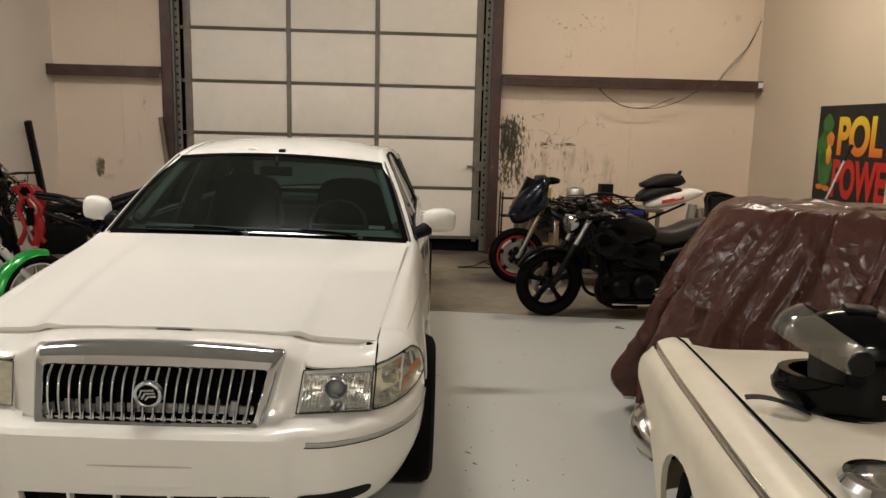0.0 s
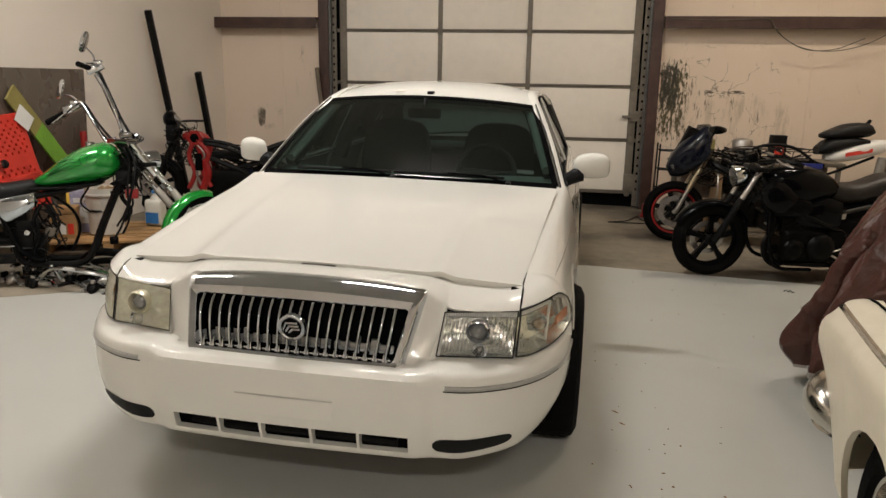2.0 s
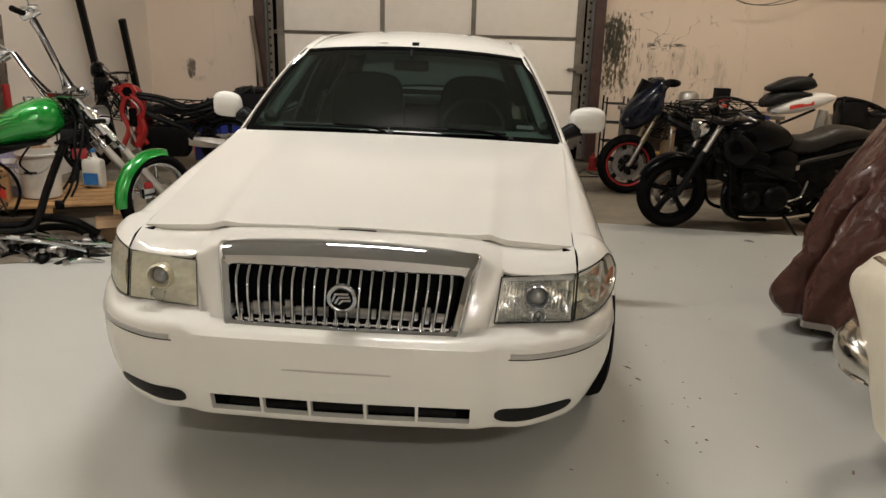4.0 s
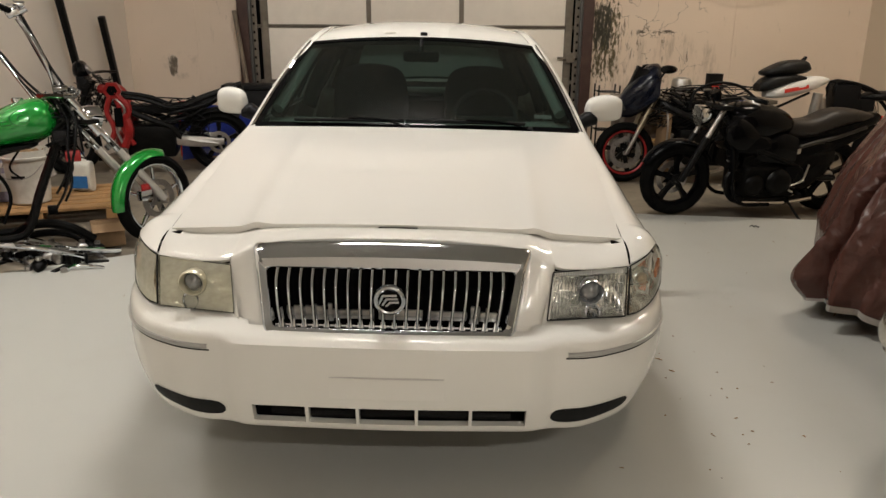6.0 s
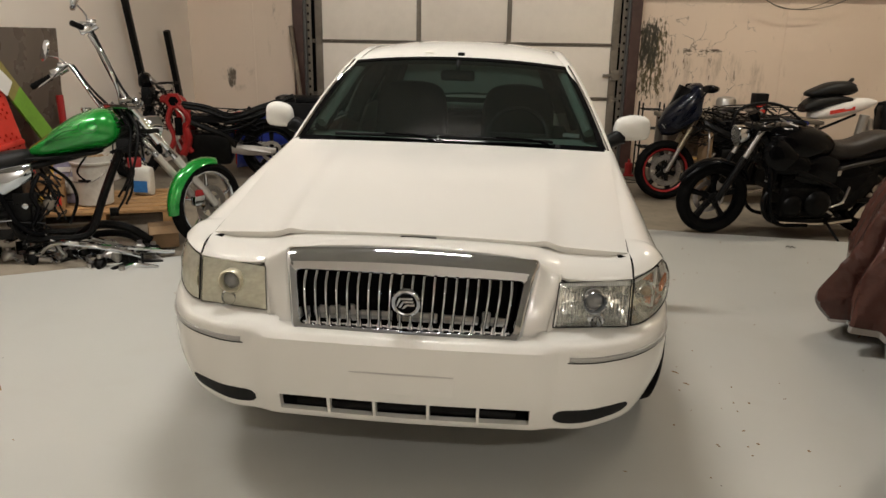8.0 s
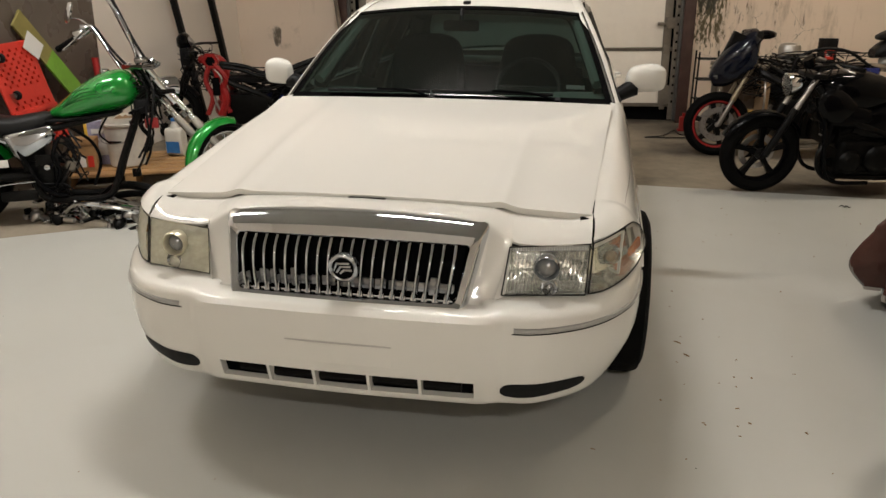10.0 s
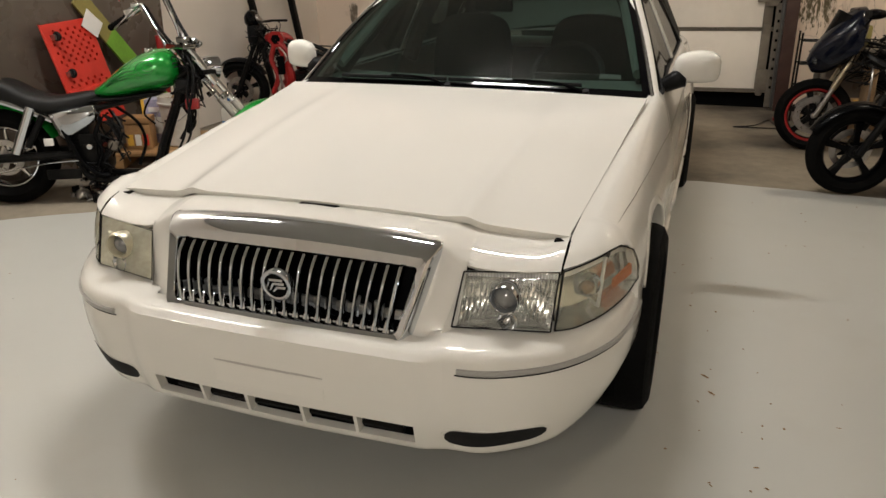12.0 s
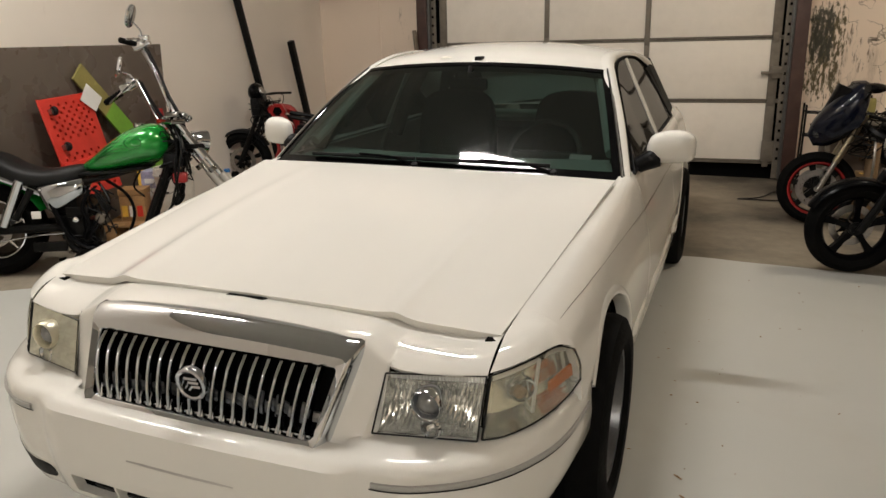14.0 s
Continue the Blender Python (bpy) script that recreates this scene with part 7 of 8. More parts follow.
    part("sheet", grid(rings, True), "tarp", t, smooth=35)
    # pale stitched hem with an eyelet
    out = lambda p, d, dz: (p[0] + (p[0] - cx) * d, p[1] + (p[1] - cy) * d, p[2] + dz)
    part("hem_band", grid([[out(p, .003, .030) for p in rings[0]], [out(p, .005, .006) for p in rings[0]], [out(p, .003, -.004) for p in rings[0]], [out(p, -.004, -.004) for p in rings[0]]], True), "silver_hem", t)
    e = rings[2][int(round(3.68 / (2 * math.pi) * n))]
    part("eyelet", lathe([(.008, .0), (.011, .006), (.017, .005), (.019, 0)], 18, "x", m=pose(e[0] - .004, e[1] - .004, e[2], 0, 0, 225)), "chrome", t)
    return t


def cream_car():
    c = thing("classic_car", Matrix.Translation((1.82, .3, 0)) @ pose(0, 0, 0, 0, 0, -5.5) @ Matrix.Translation((-1.8, -.3, 0)), "cream classic car with chrome side trim and aged paint", "car")
    P = lambda n, bm, mat, lab="", sm=40: part(n, bm, mat, c, lab, sm)
    # flank: sections along y from the nose backwards
    ys = [.66, .60, .50, .30, .0, -.5, -1.2, -2.2, -3.6]
    out = [.10, .05, .02, .0, -.012, -.02, -.02, -.02, -.02]
    rings = []
    for y, o in zip(spline([(v,) for v in ys], 60)[:, 0], np.interp(np.linspace(0, 1, 60), np.linspace(0, 1, 9), out)):
        o = float(np.interp(-y, [-v for v in ys], out)); drop = float(np.interp(-y, [-v for v in ys], [.085, .03, .006, 0, 0, 0, .0, .0, .0]))
        x = 1.775 + o
        bl = .035 * float(np.interp(y, [.25, .5, .62], [0, .8, 1]))
        prof = spline([(x + .146, .826 - drop), (x + .10, .827 - drop), (x + .05, .811 - drop), (x + .012, .770 - drop), (x - bl * .5, .73 - drop * .6), (x + .008 - bl, .66), (x + .015 - bl * .3, .55), (x + .03, .40), (x + .05, .25)], 30)
        rings.append([(p[0], y, p[1]) for p in prof])
    bm = grid(rings)
    kill = [f for f in bm.faces if math.hypot(f.calc_center_median().y + .20, f.calc_center_median().z - .28) < .33]
    bmesh.ops.delete(bm, geom=kill, context="FACES")
    for v in bm.verts:
        d = math.hypot(v.co.y + .20, v.co.z - .28)
        if v.is_boundary and abs(d - .33) < .06:
            v.co.y, v.co.z = -.20 + (v.co.y + .20) * .33 / d, .28 + (v.co.z - .28) * .33 / d
    g = bmesh.ops.extrude_edge_only(bm, edges=[e for e in bm.edges if e.is_boundary])
    for v in g["geom"]:
        if isinstance(v, bmesh.types.BMVert):
            v.co.x += .02
    for v in bm.verts:
        if v.co.y > .2:
            v.co.y -= (v.co.y - .2) / .46 * max(0, .64 - v.co.z) * .75
    P("fender", bm, "cream_paint")
    # nose: rounded closing panel
    bm = grid([[(1.875 + 1.55 * f, .65 - .75 * max(0, .64 - z) + .05 * math.sin(math.pi * f), z) for f in np.linspace(0, 1, 16)] for z in (.25, .45, .60, .68, .72)])
    P("nose_panel", thicken(bm, .01), "cream_paint")
    # hood between the two fender tops
    bm = grid([[(1.936 + (3.345 - 1.936) * f, y, z - .012 * (y > .5) + .045 * math.sin(math.pi * f) * float(np.interp(y, [.2, .5], [1, .3])) + float(np.interp(y, [-.6, .2, .5], [0, .022, .024])) * math.exp(-(f / .055) ** 2)) for f in np.linspace(0, 1, 24)] for y, z in ((.58, .735), (.54, .775), (.46, .790), (.2, .800), (-.6, .820), (-1.6, .83), (-3.6, .85))])
    P("hood", thicken(bm, .008), "cream_paint")
    P("hood_gap", tube([(1.925, .60, .768), (1.923, .5, .824), (1.926, .3, .829), (1.928, .1, .830), (1.932, -.6, .830), (1.936, -2, .830)], .0045, 30, 6), "gap")
    P("side_trim", grid([[(1.775 + dx - .004 + float(np.interp(-y, [-.6, -.5, -.3, 0, .5], [.05, .02, 0, -.012, -.02])), y, z - float(np.interp(-y, [-.62, -.5, -.3], [.05, .012, 0]))) for y in np.linspace(.60, -3.4, 40)] for dx, z in ((.050, .812), (.045, .812), (.038, .807), (.033, .799), (.036, .794))]), "old_chrome", "tarnished chrome side moulding")
    P("far_fender", grid([[(x, y, z) for x, z in ((3.34, .82), (3.45, .825), (3.54, .78), (3.55, .6), (3.53, .3))] for y in np.linspace(.62, -3.6, 12)]), "cream_paint")
    # wrapped bumper end: a bowed blade with a turned lower flange
    rows = []
    for y, xt, zt, xm, zm, xb, zb in ((.29, 1.89, .40, 1.883, .385, 1.89, .365), (.33, 1.875, .45, 1.845, .41, 1.882, .352), (.38, 1.855, .485, 1.808, .435, 1.865, .345), (.45, 1.850, .512, 1.790, .452, 1.845, .340), (.54, 1.868, .520, 1.806, .445, 1.853, .335), (.63, 1.915, .515, 1.862, .435, 1.898, .332), (.70, 2.00, .505, 1.965, .43, 1.985, .33), (.75, 2.12, .50, 2.10, .43, 2.11, .33)):
        rows.append(spline([(xt + .03, y, zt - .006), (xt, y, zt), ((xt + xm) / 2 - .010, y, (zt + zm) / 2 + .012), (xm, y, zm), ((xm + xb) / 2 - .012, y, (zm + zb) / 2 - .008), (xb, y, zb + .012), (xb - .006, y, zb), (xb + .02, y, zb - .004)], 22))
    rows = np.array(rows)
    cols = [spline(rows[:, k], 34) for k in range(rows.shape[1])]
    P("bumper_end", shift(grid([[tuple(v) for v in r] for r in cols]), c.matrix_basis.inverted()), "old_chrome", "dull chrome bumper end")
    P("bumper_bar", tube([(2.0, .70, .40), (2.08, .76, .40), (2.6, .80, .37), (3.3, .76, .37), (3.45, .6, .37)], .06, 24, 12), "old_chrome")
    P("inner_body", box(1.93, 3.5, -3.6, .28, .22, .72, .02), "gap")
    road_wheel("wheel", c, pose(1.93, -.20, .305, 0, 0, 180), .305, .18, .19, "old_chrome", 5, label="steel wheel with black tyre")
    road_wheel("wheel", c, pose(3.42, -.20, .305), .305, .18, .19, "old_chrome", 5)
    # closed cab behind the long hood
    rings = []
    for z, k, y0, y1 in ((.80, .76, -3.6, -1.75), (.98, .75, -3.6, -1.85), (1.02, .74, -3.58, -1.90), (1.32, .64, -3.5, -2.25), (1.40, .60, -3.45, -2.38), (1.44, .50, -3.35, -2.5)):
        rings.append([(2.66 + sx * k, y0 if sy < 0 else y1, z) for sx, sy in ((-1, -1), (1, -1), (1, 1), (-1, 1))])
    P("cabin", grid(rings, True, True), "cream_paint", sm=20)
    P("windscreen", grid([[(2.66 - .66, -1.90, 1.03), (2.66 + .66, -1.90, 1.03)], [(2.66 - .57, -2.22, 1.31), (2.66 + .57, -2.22, 1.31)]]), "tint")
    return c


def helmet():
    h = thing("helmet", pose(2.20, -.275, .828, 0, 0, 162), "black full-face motorcycle helmet with raised scratched visor", "helmet")
    h.scale = (1.2, 1.2, 1.17)
    P = lambda n, bm, mat, lab="", sm=50: part(n, bm, mat, h, lab, sm)
    # shell: x forward
    bm = bmesh.new()
    rings = []
    for i in range(26):
        v = i / 25
        z = .002 + .265 * v
        ring = []
        for a in np.linspace(0, 2 * math.pi, 44, endpoint=False):
            c, d = math.cos(a), math.sin(a)
            r = math.sqrt(max(.0004, 1 - abs((v - .42) / .585) ** 2.6))
            fx = .165 if c > 0 else .145
            chin = .028 * max(0, c) ** 3 * math.exp(-((v - .15) / .18) ** 2)
            ring.append((fx * c * r + chin, .123 * d * r * (1 - .06 * max(0, c)), z))
        rings.append(ring)
    bm = grid(rings, True, True)
    kill = [f for f in bm.faces if f.calc_center_median().x > .055 and .10 < f.calc_center_median().z < .185]
    bmesh.ops.delete(bm, geom=kill, context="FACES")
    g = bmesh.ops.extrude_edge_only(bm, edges=[e for e in bm.edges if e.is_boundary])
    for v in g["geom"]:
        if isinstance(v, bmesh.types.BMVert):
            v.co.x *= .86; v.co.y *= .88
    P("shell", bm, "black_gloss")
    P("lining", shift(blob([(-.12, .05, .03, .2), (-.05, .10, .02, .24), (.04, .09, .03, .22), (.09, .07, .05, .2)], 18, 12), pose(0, 0, 0)), "cloth")
    P("visor", thicken(shift(grid([[(.195 * math.cos(a) * math.cos(radians(t)), .130 * math.sin(a) * math.cos(radians(t)) ** .5, .125 * math.sin(radians(t)) * (.35 + .65 * math.cos(a * .6))) for a in np.linspace(-1.45, 1.45, 28)] for t in np.linspace(-10, 34, 12)]), pose(.012, 0, .138, 0, -24, 0)), .002), "visor", "clear scratched visor, raised")
    for s in (1, -1):
        P("visor_pivot", lathe([(.001, .012), (.026, .012), (.032, 0)], 20, "y", m=pose(.02, s * .118, .16, 0, 0, 0 if s > 0 else 180)), "black_plastic")
        P("side_lettering", box(-.075, -.035, min(s * .118, s * .1195), max(s * .118, s * .1195), .085, .088, 0), "paper")
        P("side_lettering", box(-.085, -.035, min(s * .118, s * .1195), max(s * .118, s * .1195), .079, .082, 0), "paper")
    P("chin_vent", box(.168, .182, -.03, .03, .05, .066, .004), "black_plastic")
    P("top_vent", box(-.03, .04, -.03, .03, .262, .275, .006), "black_plastic")
    P("neck_trim", lathe([(.10, .0), (.108, .006), (.112, .014)], 36, "z"), "rubber")
    P("chin_strap", thicken(grid([[(.10 + .15 * f, .075 + .02 * math.sin(4 * f) + w, .008 + .03 * math.sin(2.6 * f)) for w in (-.016, .016)] for f in np.linspace(0, 1, 12)]), .002), "dark_trim")
    return h


tarp_cover(); cream_car(); helmet()
lamp = thing("spare_lamp", pose(1.985, -.80, .83) @ Matrix.Scale(1.3, 4), "round chrome lamp lying on the cream hood", "lamp")
part("bezel", lathe([(.062, .0), (.082, .004), (.088, .018), (.080, .032), (.066, .034)], 36, "z"), "chrome", lamp)
part("lens", lathe([(.001, .042), (.03, .040), (.055, .034), (.067, .028)], 32, "z"), "lens", lamp)
part("bowl", lathe([(.001, .004), (.03, .008), (.064, .026)], 32, "z"), "old_chrome", lamp)
st = thing("folded_rod", Matrix(), "grey rod with black end poking out beside the tarpaulin", "rod")
part("shaft", tube([(3.29, 2.62, .0), (3.84, 2.60, 1.57)], .0075, 2, 8), "steel", st)
part("grip", tube([(3.815, 2.60, 1.50), (3.855, 2.60, 1.61)], .013, 2, 10), "black_plastic", st)

# ---- poster on the east wall ----
po = thing("poster", LEAN_M @ pose(XR - .006, 5.05, 1.415, 90, 0, -90), "black poster with a green bird and yellow and red words", "poster")
part("sheet", box(-.62, .62, -.515, .515, -.004, .002), "poster", po)
def words(txt, x, y, size, mat, squash=1.0):
    cu = bpy.data.curves.new("words", "FONT")
    cu.body, cu.size, cu.extrude, cu.offset = txt, size, .0015, .020
    ob = new("tmp_text", cu)
    me = bpy.data.meshes.new_from_object(ob.evaluated_get(bpy.context.evaluated_depsgraph_get()))
    bpy.data.objects.remove(ob)
    me.materials.clear()
    me.transform(Matrix.Translation((x, y, .005)) @ Matrix.Diagonal((squash, 1, 1, 1)))
    return part("lettering", me, mat, po)
words("POL", -.24, .02, .52, "ink_yellow", .80)
words("POWE", -.27, -.42, .52, "ink_red", .60)
for x, y, rx, ry, mat in ((-.43, .30, .10, .13, "ink_green"), (-.47, .06, .12, .20, "ink_green"), (-.42, -.14, .13, .20, "ink_green"), (-.36, .16, .07, .08, "ink_orange"), (-.37, .0, .05, .10, "ink_yellow"), (-.49, -.35, .07, .03, "ink_orange"), (-.36, -.36, .07, .03, "ink_orange")):
    bm = grid([[(x + rx * r * math.cos(a) * (1 + .1 * math.sin(5 * a)), y + ry * r * math.sin(a), .004 + .0006 * (mat != "ink_green")) for a in np.linspace(0, 2 * math.pi, 28, endpoint=False)] for r in (1, .5, .02)], True)
    part("bird_shape", bm, mat, po, smooth=0)

# ---- wires hanging from the girt ----
wr = thing("hanging_wire", LEAN_M, "thin loose wires looped over the girt", "wire")
for pts in ([(3.16, WY - .21, 2.25), (3.28, WY - .21, 2.08), (3.55, WY - .20, 1.93), (3.9, WY - .20, 1.90), (4.25, WY - .20, 1.99), (4.6, WY - .21, 2.20)],
            [(3.20, WY - .21, 2.18), (3.36, WY - .21, 2.02), (3.6, WY - .20, 1.91), (3.9, WY - .20, 1.92), (4.2, WY - .2, 2.04)],
            [(4.68, WY - .21, 2.16), (4.85, WY - .15, 2.38), (5.05, WY - .06, 2.58), (5.2, WY - .03, 2.74), (5.33, WY - .02, 3.05)],
            [(4.72, WY - .21, 2.2), (4.9, WY - .15, 2.42), (5.1, WY - .06, 2.60), (5.3, WY - .02, 2.95)],
            [(2.05, WY - .205, 2.25), (2.6, WY - .205, 2.23), (3.16, WY - .21, 2.25)]):
    part("strand", tube(pts, .005, 40, 5), "wire", wr)

# ---- things along the west wall ----
wp = thing("wall_panel", pose(XL + .03, 2.70, .75, 0, 1.2, 0), "dark grey-brown board leaning on the wall", "board")
part("board", box(-.012, .012, -1.5, 1.50, -.75, .75, .004), "grey_panel", wp)
for y0, z0, y1, z1, w in ((5.95, .0, 5.28, 2.12, .055), (6.78, .0, 6.31, 1.50, .07)):
    ps = thing("post", Matrix(), "black square steel post leaning on the wall", "post", "leaning posts")
    d = Vector((0, y1 - y0, z1 - z0)).normalized()
    bm = box(-.03, .03, -w / 2, w / 2, 0, math.hypot(y1 - y0, z1 - z0), .004)
    q = d.to_track_quat("Z", "X").to_matrix().to_4x4()
    part("tube", shift(bm, Matrix.Translation((XL + .10, y0, z0)) @ pose(0, 0, 0, -math.degrees(math.atan2(y1 - y0, z1 - z0)), 0, 0)), "black_metal", ps)
pl = thing("wooden_pole", Matrix(), "weathered wooden pole leaning in the corner of the door", "pole")
part("pole", tube([(-2.06, WY - .35, .0), (-2.15, WY - .25, .75), (-2.275, WY - .17, 1.60)], .026, 12, 10), "weathered", pl)


def creeper():
    c = thing("creeper", pose(-3.36, 2.90, 1.14, 0, 0, 0), "red plastic mechanic's creeper with round holes standing against the wall", "creeper")
    top, bot = Vector((-3.45, 2.98, 1.13)), Vector((-3.27, 3.02, .40))
    zax = (top - bot).normalized()
    xax = Vector((.0, 1, .0)); xax = (xax - zax * xax.dot(zax)).normalized()
    yax = zax.cross(xax)
    m = Matrix((xax, yax, zax)).transposed().to_4x4(); m.translation = bot
    c.matrix_basis = m
    L, W = (top - bot).length, .235
    # perforated deck: grid of cells with square-rounded openings
    bm = bmesh.new()
    nx, nz = 13, 24
    for i in range(nx):
        for j in range(nz):
            x0, x1 = -W + 2 * W * i / nx, -W + 2 * W * (i + 1) / nx
            z0, z1 = L * j / nz, L * (j + 1) / nz
            hole = 0 < i < nx - 1 and 0 < j < nz - 1 and (i + j) % 2 == 0 and abs(j - nz // 2) > 1
            o = [(x0, z0), (x1, z0), (x1, z1), (x0, z1)]
            if not hole:
                bm.faces.new([bm.verts.new((x, 0, z)) for x, z in o])
            else:
                cx, cz, r = (x0 + x1) / 2, (z0 + z1) / 2, .29 * (x1 - x0)
                k = [bm.verts.new((cx + r * sx, 0, cz + r * sz)) for sx, sz in ((-1, -1), (1, -1), (1, 1), (-1, 1))]
                v = [bm.verts.new((x, 0, z)) for x, z in o]
                for t in range(4):
                    bm.faces.new((v[t], v[(t + 1) % 4], k[(t + 1) % 4], k[t]))
    bmesh.ops.remove_doubles(bm, verts=bm.verts, dist=.0005)
    part("deck", thicken(bm, .022), "red_plastic", c)
    part("rim", tube([(-W, .01, 0), (-W, .01, L * .5), (-W, .01, L - .01), (-W + .02, .01, L), (0, .01, L), (W - .02, .01, L), (W, .01, L - .01), (W, .01, L * .5), (W, .01, 0)], .010, 60, 8), "red_plastic", c)
    part("cross_ridge", box(-W, W, -.02, .035, L * .34 - .02, L * .34 + .02, .012), "red_plastic", c)
    for x, z in ((-.17, L - .09), (-.17, .08), (-.17, L * .52)):
        w = thing_part("caster", c, pose(x, -.045, z))
        part("wheel", lathe([(.010, -.012), (.030, -.012), (.034, -.006), (.034, .006), (.030, .012), (.010, .012)], 20, "x"), "dark_trim", w)
        part("bracket", box(-.02, .02, 0, .045, -.02, .02, .006), "steel", w)
    return c


creeper()
gb = thing("painted_board", Matrix(), "long board painted lime green and olive leaning on the wall", "board")
for n, a, b, mat in (("lime_half", 0.0, .76, "lime_board"), ("olive_half", .76, 1.0, "olive_board")):
    p, q = Vector((-3.33, 4.15, .02)), Vector((-3.53, 3.20, 1.31))
    s, e = p + (q - p) * a, p + (q - p) * b
    w = Vector((0, .05, .055))
    t = Vector((.02, 0, 0))
    bm = bmesh.new()
    vs = [bm.verts.new(v) for v in (s - w, s + w, e + w, e - w, s - w + t, s + w + t, e + w + t, e - w + t)]
    for f in ((0, 1, 2, 3), (7, 6, 5, 4), (0, 4, 5, 1), (1, 5, 6, 2), (2, 6, 7, 3), (3, 7, 4, 0)):
        bm.faces.new([vs[i] for i in f])
    part(n, bm, mat, gb, smooth=0)
cd = thing("paper_tag", Matrix(), "blank white card hung on the board", "card")
part("card", thicken(grid([[(-3.42, 3.10, 1.10), (-3.40, 3.22, 1.00)], [(-3.42, 3.18, 1.22), (-3.40, 3.30, 1.10)]]), .003), "paper", cd)
rt = thing("red_tube", Matrix(), "red painted metal tube standing by the wall", "tube")
part("tube", tube([(-3.42, 3.98, 0), (-3.46, 4.00, .95)], .03, 2, 14), "red_paint", rt)


def bucket(x, y, z):
    b = thing("bucket", pose(x, y, z), "dirty white plastic bucket full of rags", "bucket")
    part("body", lathe([(.001, .004), (.13, .0), (.138, .01), (.155, .33), (.166, .335), (.168, .35), (.160, .355), (.158, .40), (.150, .40), (.148, .34), (.128, .03), (.001, .03)], 40), "white_plastic", b)
    part("bail", tube([(-.16, .03, .34), (-.10, -.17, .22), (.10, -.17, .22), (.16, .03, .34)], .004, 24, 6), "steel", b)
    bm = grid([[(.145 * r * math.cos(a), .145 * r * math.sin(a), .36 + .06 * noise.noise((r * 3 * math.cos(a), r * 3 * math.sin(a), 3)) + .03 * (1 - r)) for a in np.linspace(0, 2 * math.pi, 30, endpoint=False)] for r in (1, .75, .5, .25, .02)], True)
    part("rags", bm, "card", b)
    for zz in (.20, .23, .26):
        part("label_bar", grid([[(.149 * math.cos(a), .149 * math.sin(a), zz), (.150 * math.cos(a), .150 * math.sin(a), zz + .02)] for a in np.linspace(-1.9, -1.2, 8)]), "dark_trim", b)
    return b


bucket(-2.95, 3.50, .135)
# pallet
pa = thing("pallet", pose(-2.95, 3.62, 0, 0, 0, 24), "low worn wooden pallet holding containers", "pallet")
for i in range(6):
    part("board", box(-.55, .55, -.42 + i * .145, -.42 + i * .145 + .12, .105, .128, .003), "wood", pa)
for x in (-.5, 0, .5):
    part("bearer", box(x - .04, x + .04, -.42, .43, 0, .103, .003), "wood", pa)
jg = thing("jug", pose(-2.74, 3.92, .13), "white plastic jug with a blue label", "jug")
part("body", blob([(-.08, .03, .0, .22), (-.07, .055, 0, .24), (0, .065, 0, .245), (.07, .055, 0, .24), (.08, .03, 0, .22)], 22, 18, 4), "white_plastic", jg)
part("neck", lathe([(.05, .22), (.035, .26), (.024, .28), (.024, .30)], 20), "white_plastic", jg)
part("cap", lathe([(.001, .325), (.026, .325), (.028, .30)], 18), "label_blue", jg)
part("label", box(-.062, .062, -.0672, -.0655, .03, .13, 0), "label_blue", jg)
cb = thing("product_box", pose(-3.16, 3.56, .13, 0, 0, 20), "printed carton with a pale picture and yellow edge", "box")
part("carton", box(-.14, .14, -.09, .09, 0, .36, .004), "label_mix", cb)
part("yellow_edge", box(-.143, -.118, -.093, .0, .0, .362, .002), "yellow", cb)
part("print_bars", box(-.09, .10, -.0925, -.0905, .26, .30, 0), "paper", cb)
part("print_patch", box(-.08, .11, -.0925, -.0905, .08, .22, 0), "paper", cb)
bk = thing("parts_case", pose(-3.20, 3.30, .13, 0, 0, 24), "small brown wooden case of printed tins", "case")
part("case", box(-.10, .10, -.08, .08, 0, .20, .005), "wood", bk)
part("lid", box(-.105, .105, -.085, .085, .202, .255, .008), "wood", bk)
for i in range(3):
    part("label_bar", box(-.085 + .06 * i, -.04 + .06 * i, -.083, -.081, .03, .12, 0), ("yellow", "paper", "red_plastic")[i], bk)
bx = thing("cardboard_box", pose(-2.10, 2.86, 0, 0, 0, 28), "open brown cardboard box under the front wheel side", "box")
part("carton", box(-.10, .10, -.08, .08, 0, .16, .003), "card", bx)
part("flap", thicken(grid([[(-.10, -.08, .16), (.10, -.08, .16)], [(-.10, -.15, .12), (.10, -.15, .12)]]), .003), "card", bx)


# loose motorcycle parts on the floor
def loose_pipe(pts, r, mat, label, name="exhaust_pipe", cat="pipe"):
    t = thing(name, Matrix(), label, cat, "loose parts")
    part("pipe", tube(pts, r, 26, 10), mat, t)
    part("flange", lathe([(r, -.004), (r * 1.6, -.004), (r * 1.6, .006), (r, .006)], 16, "z", m=Matrix.Translation(pts[0])), "steel", t)


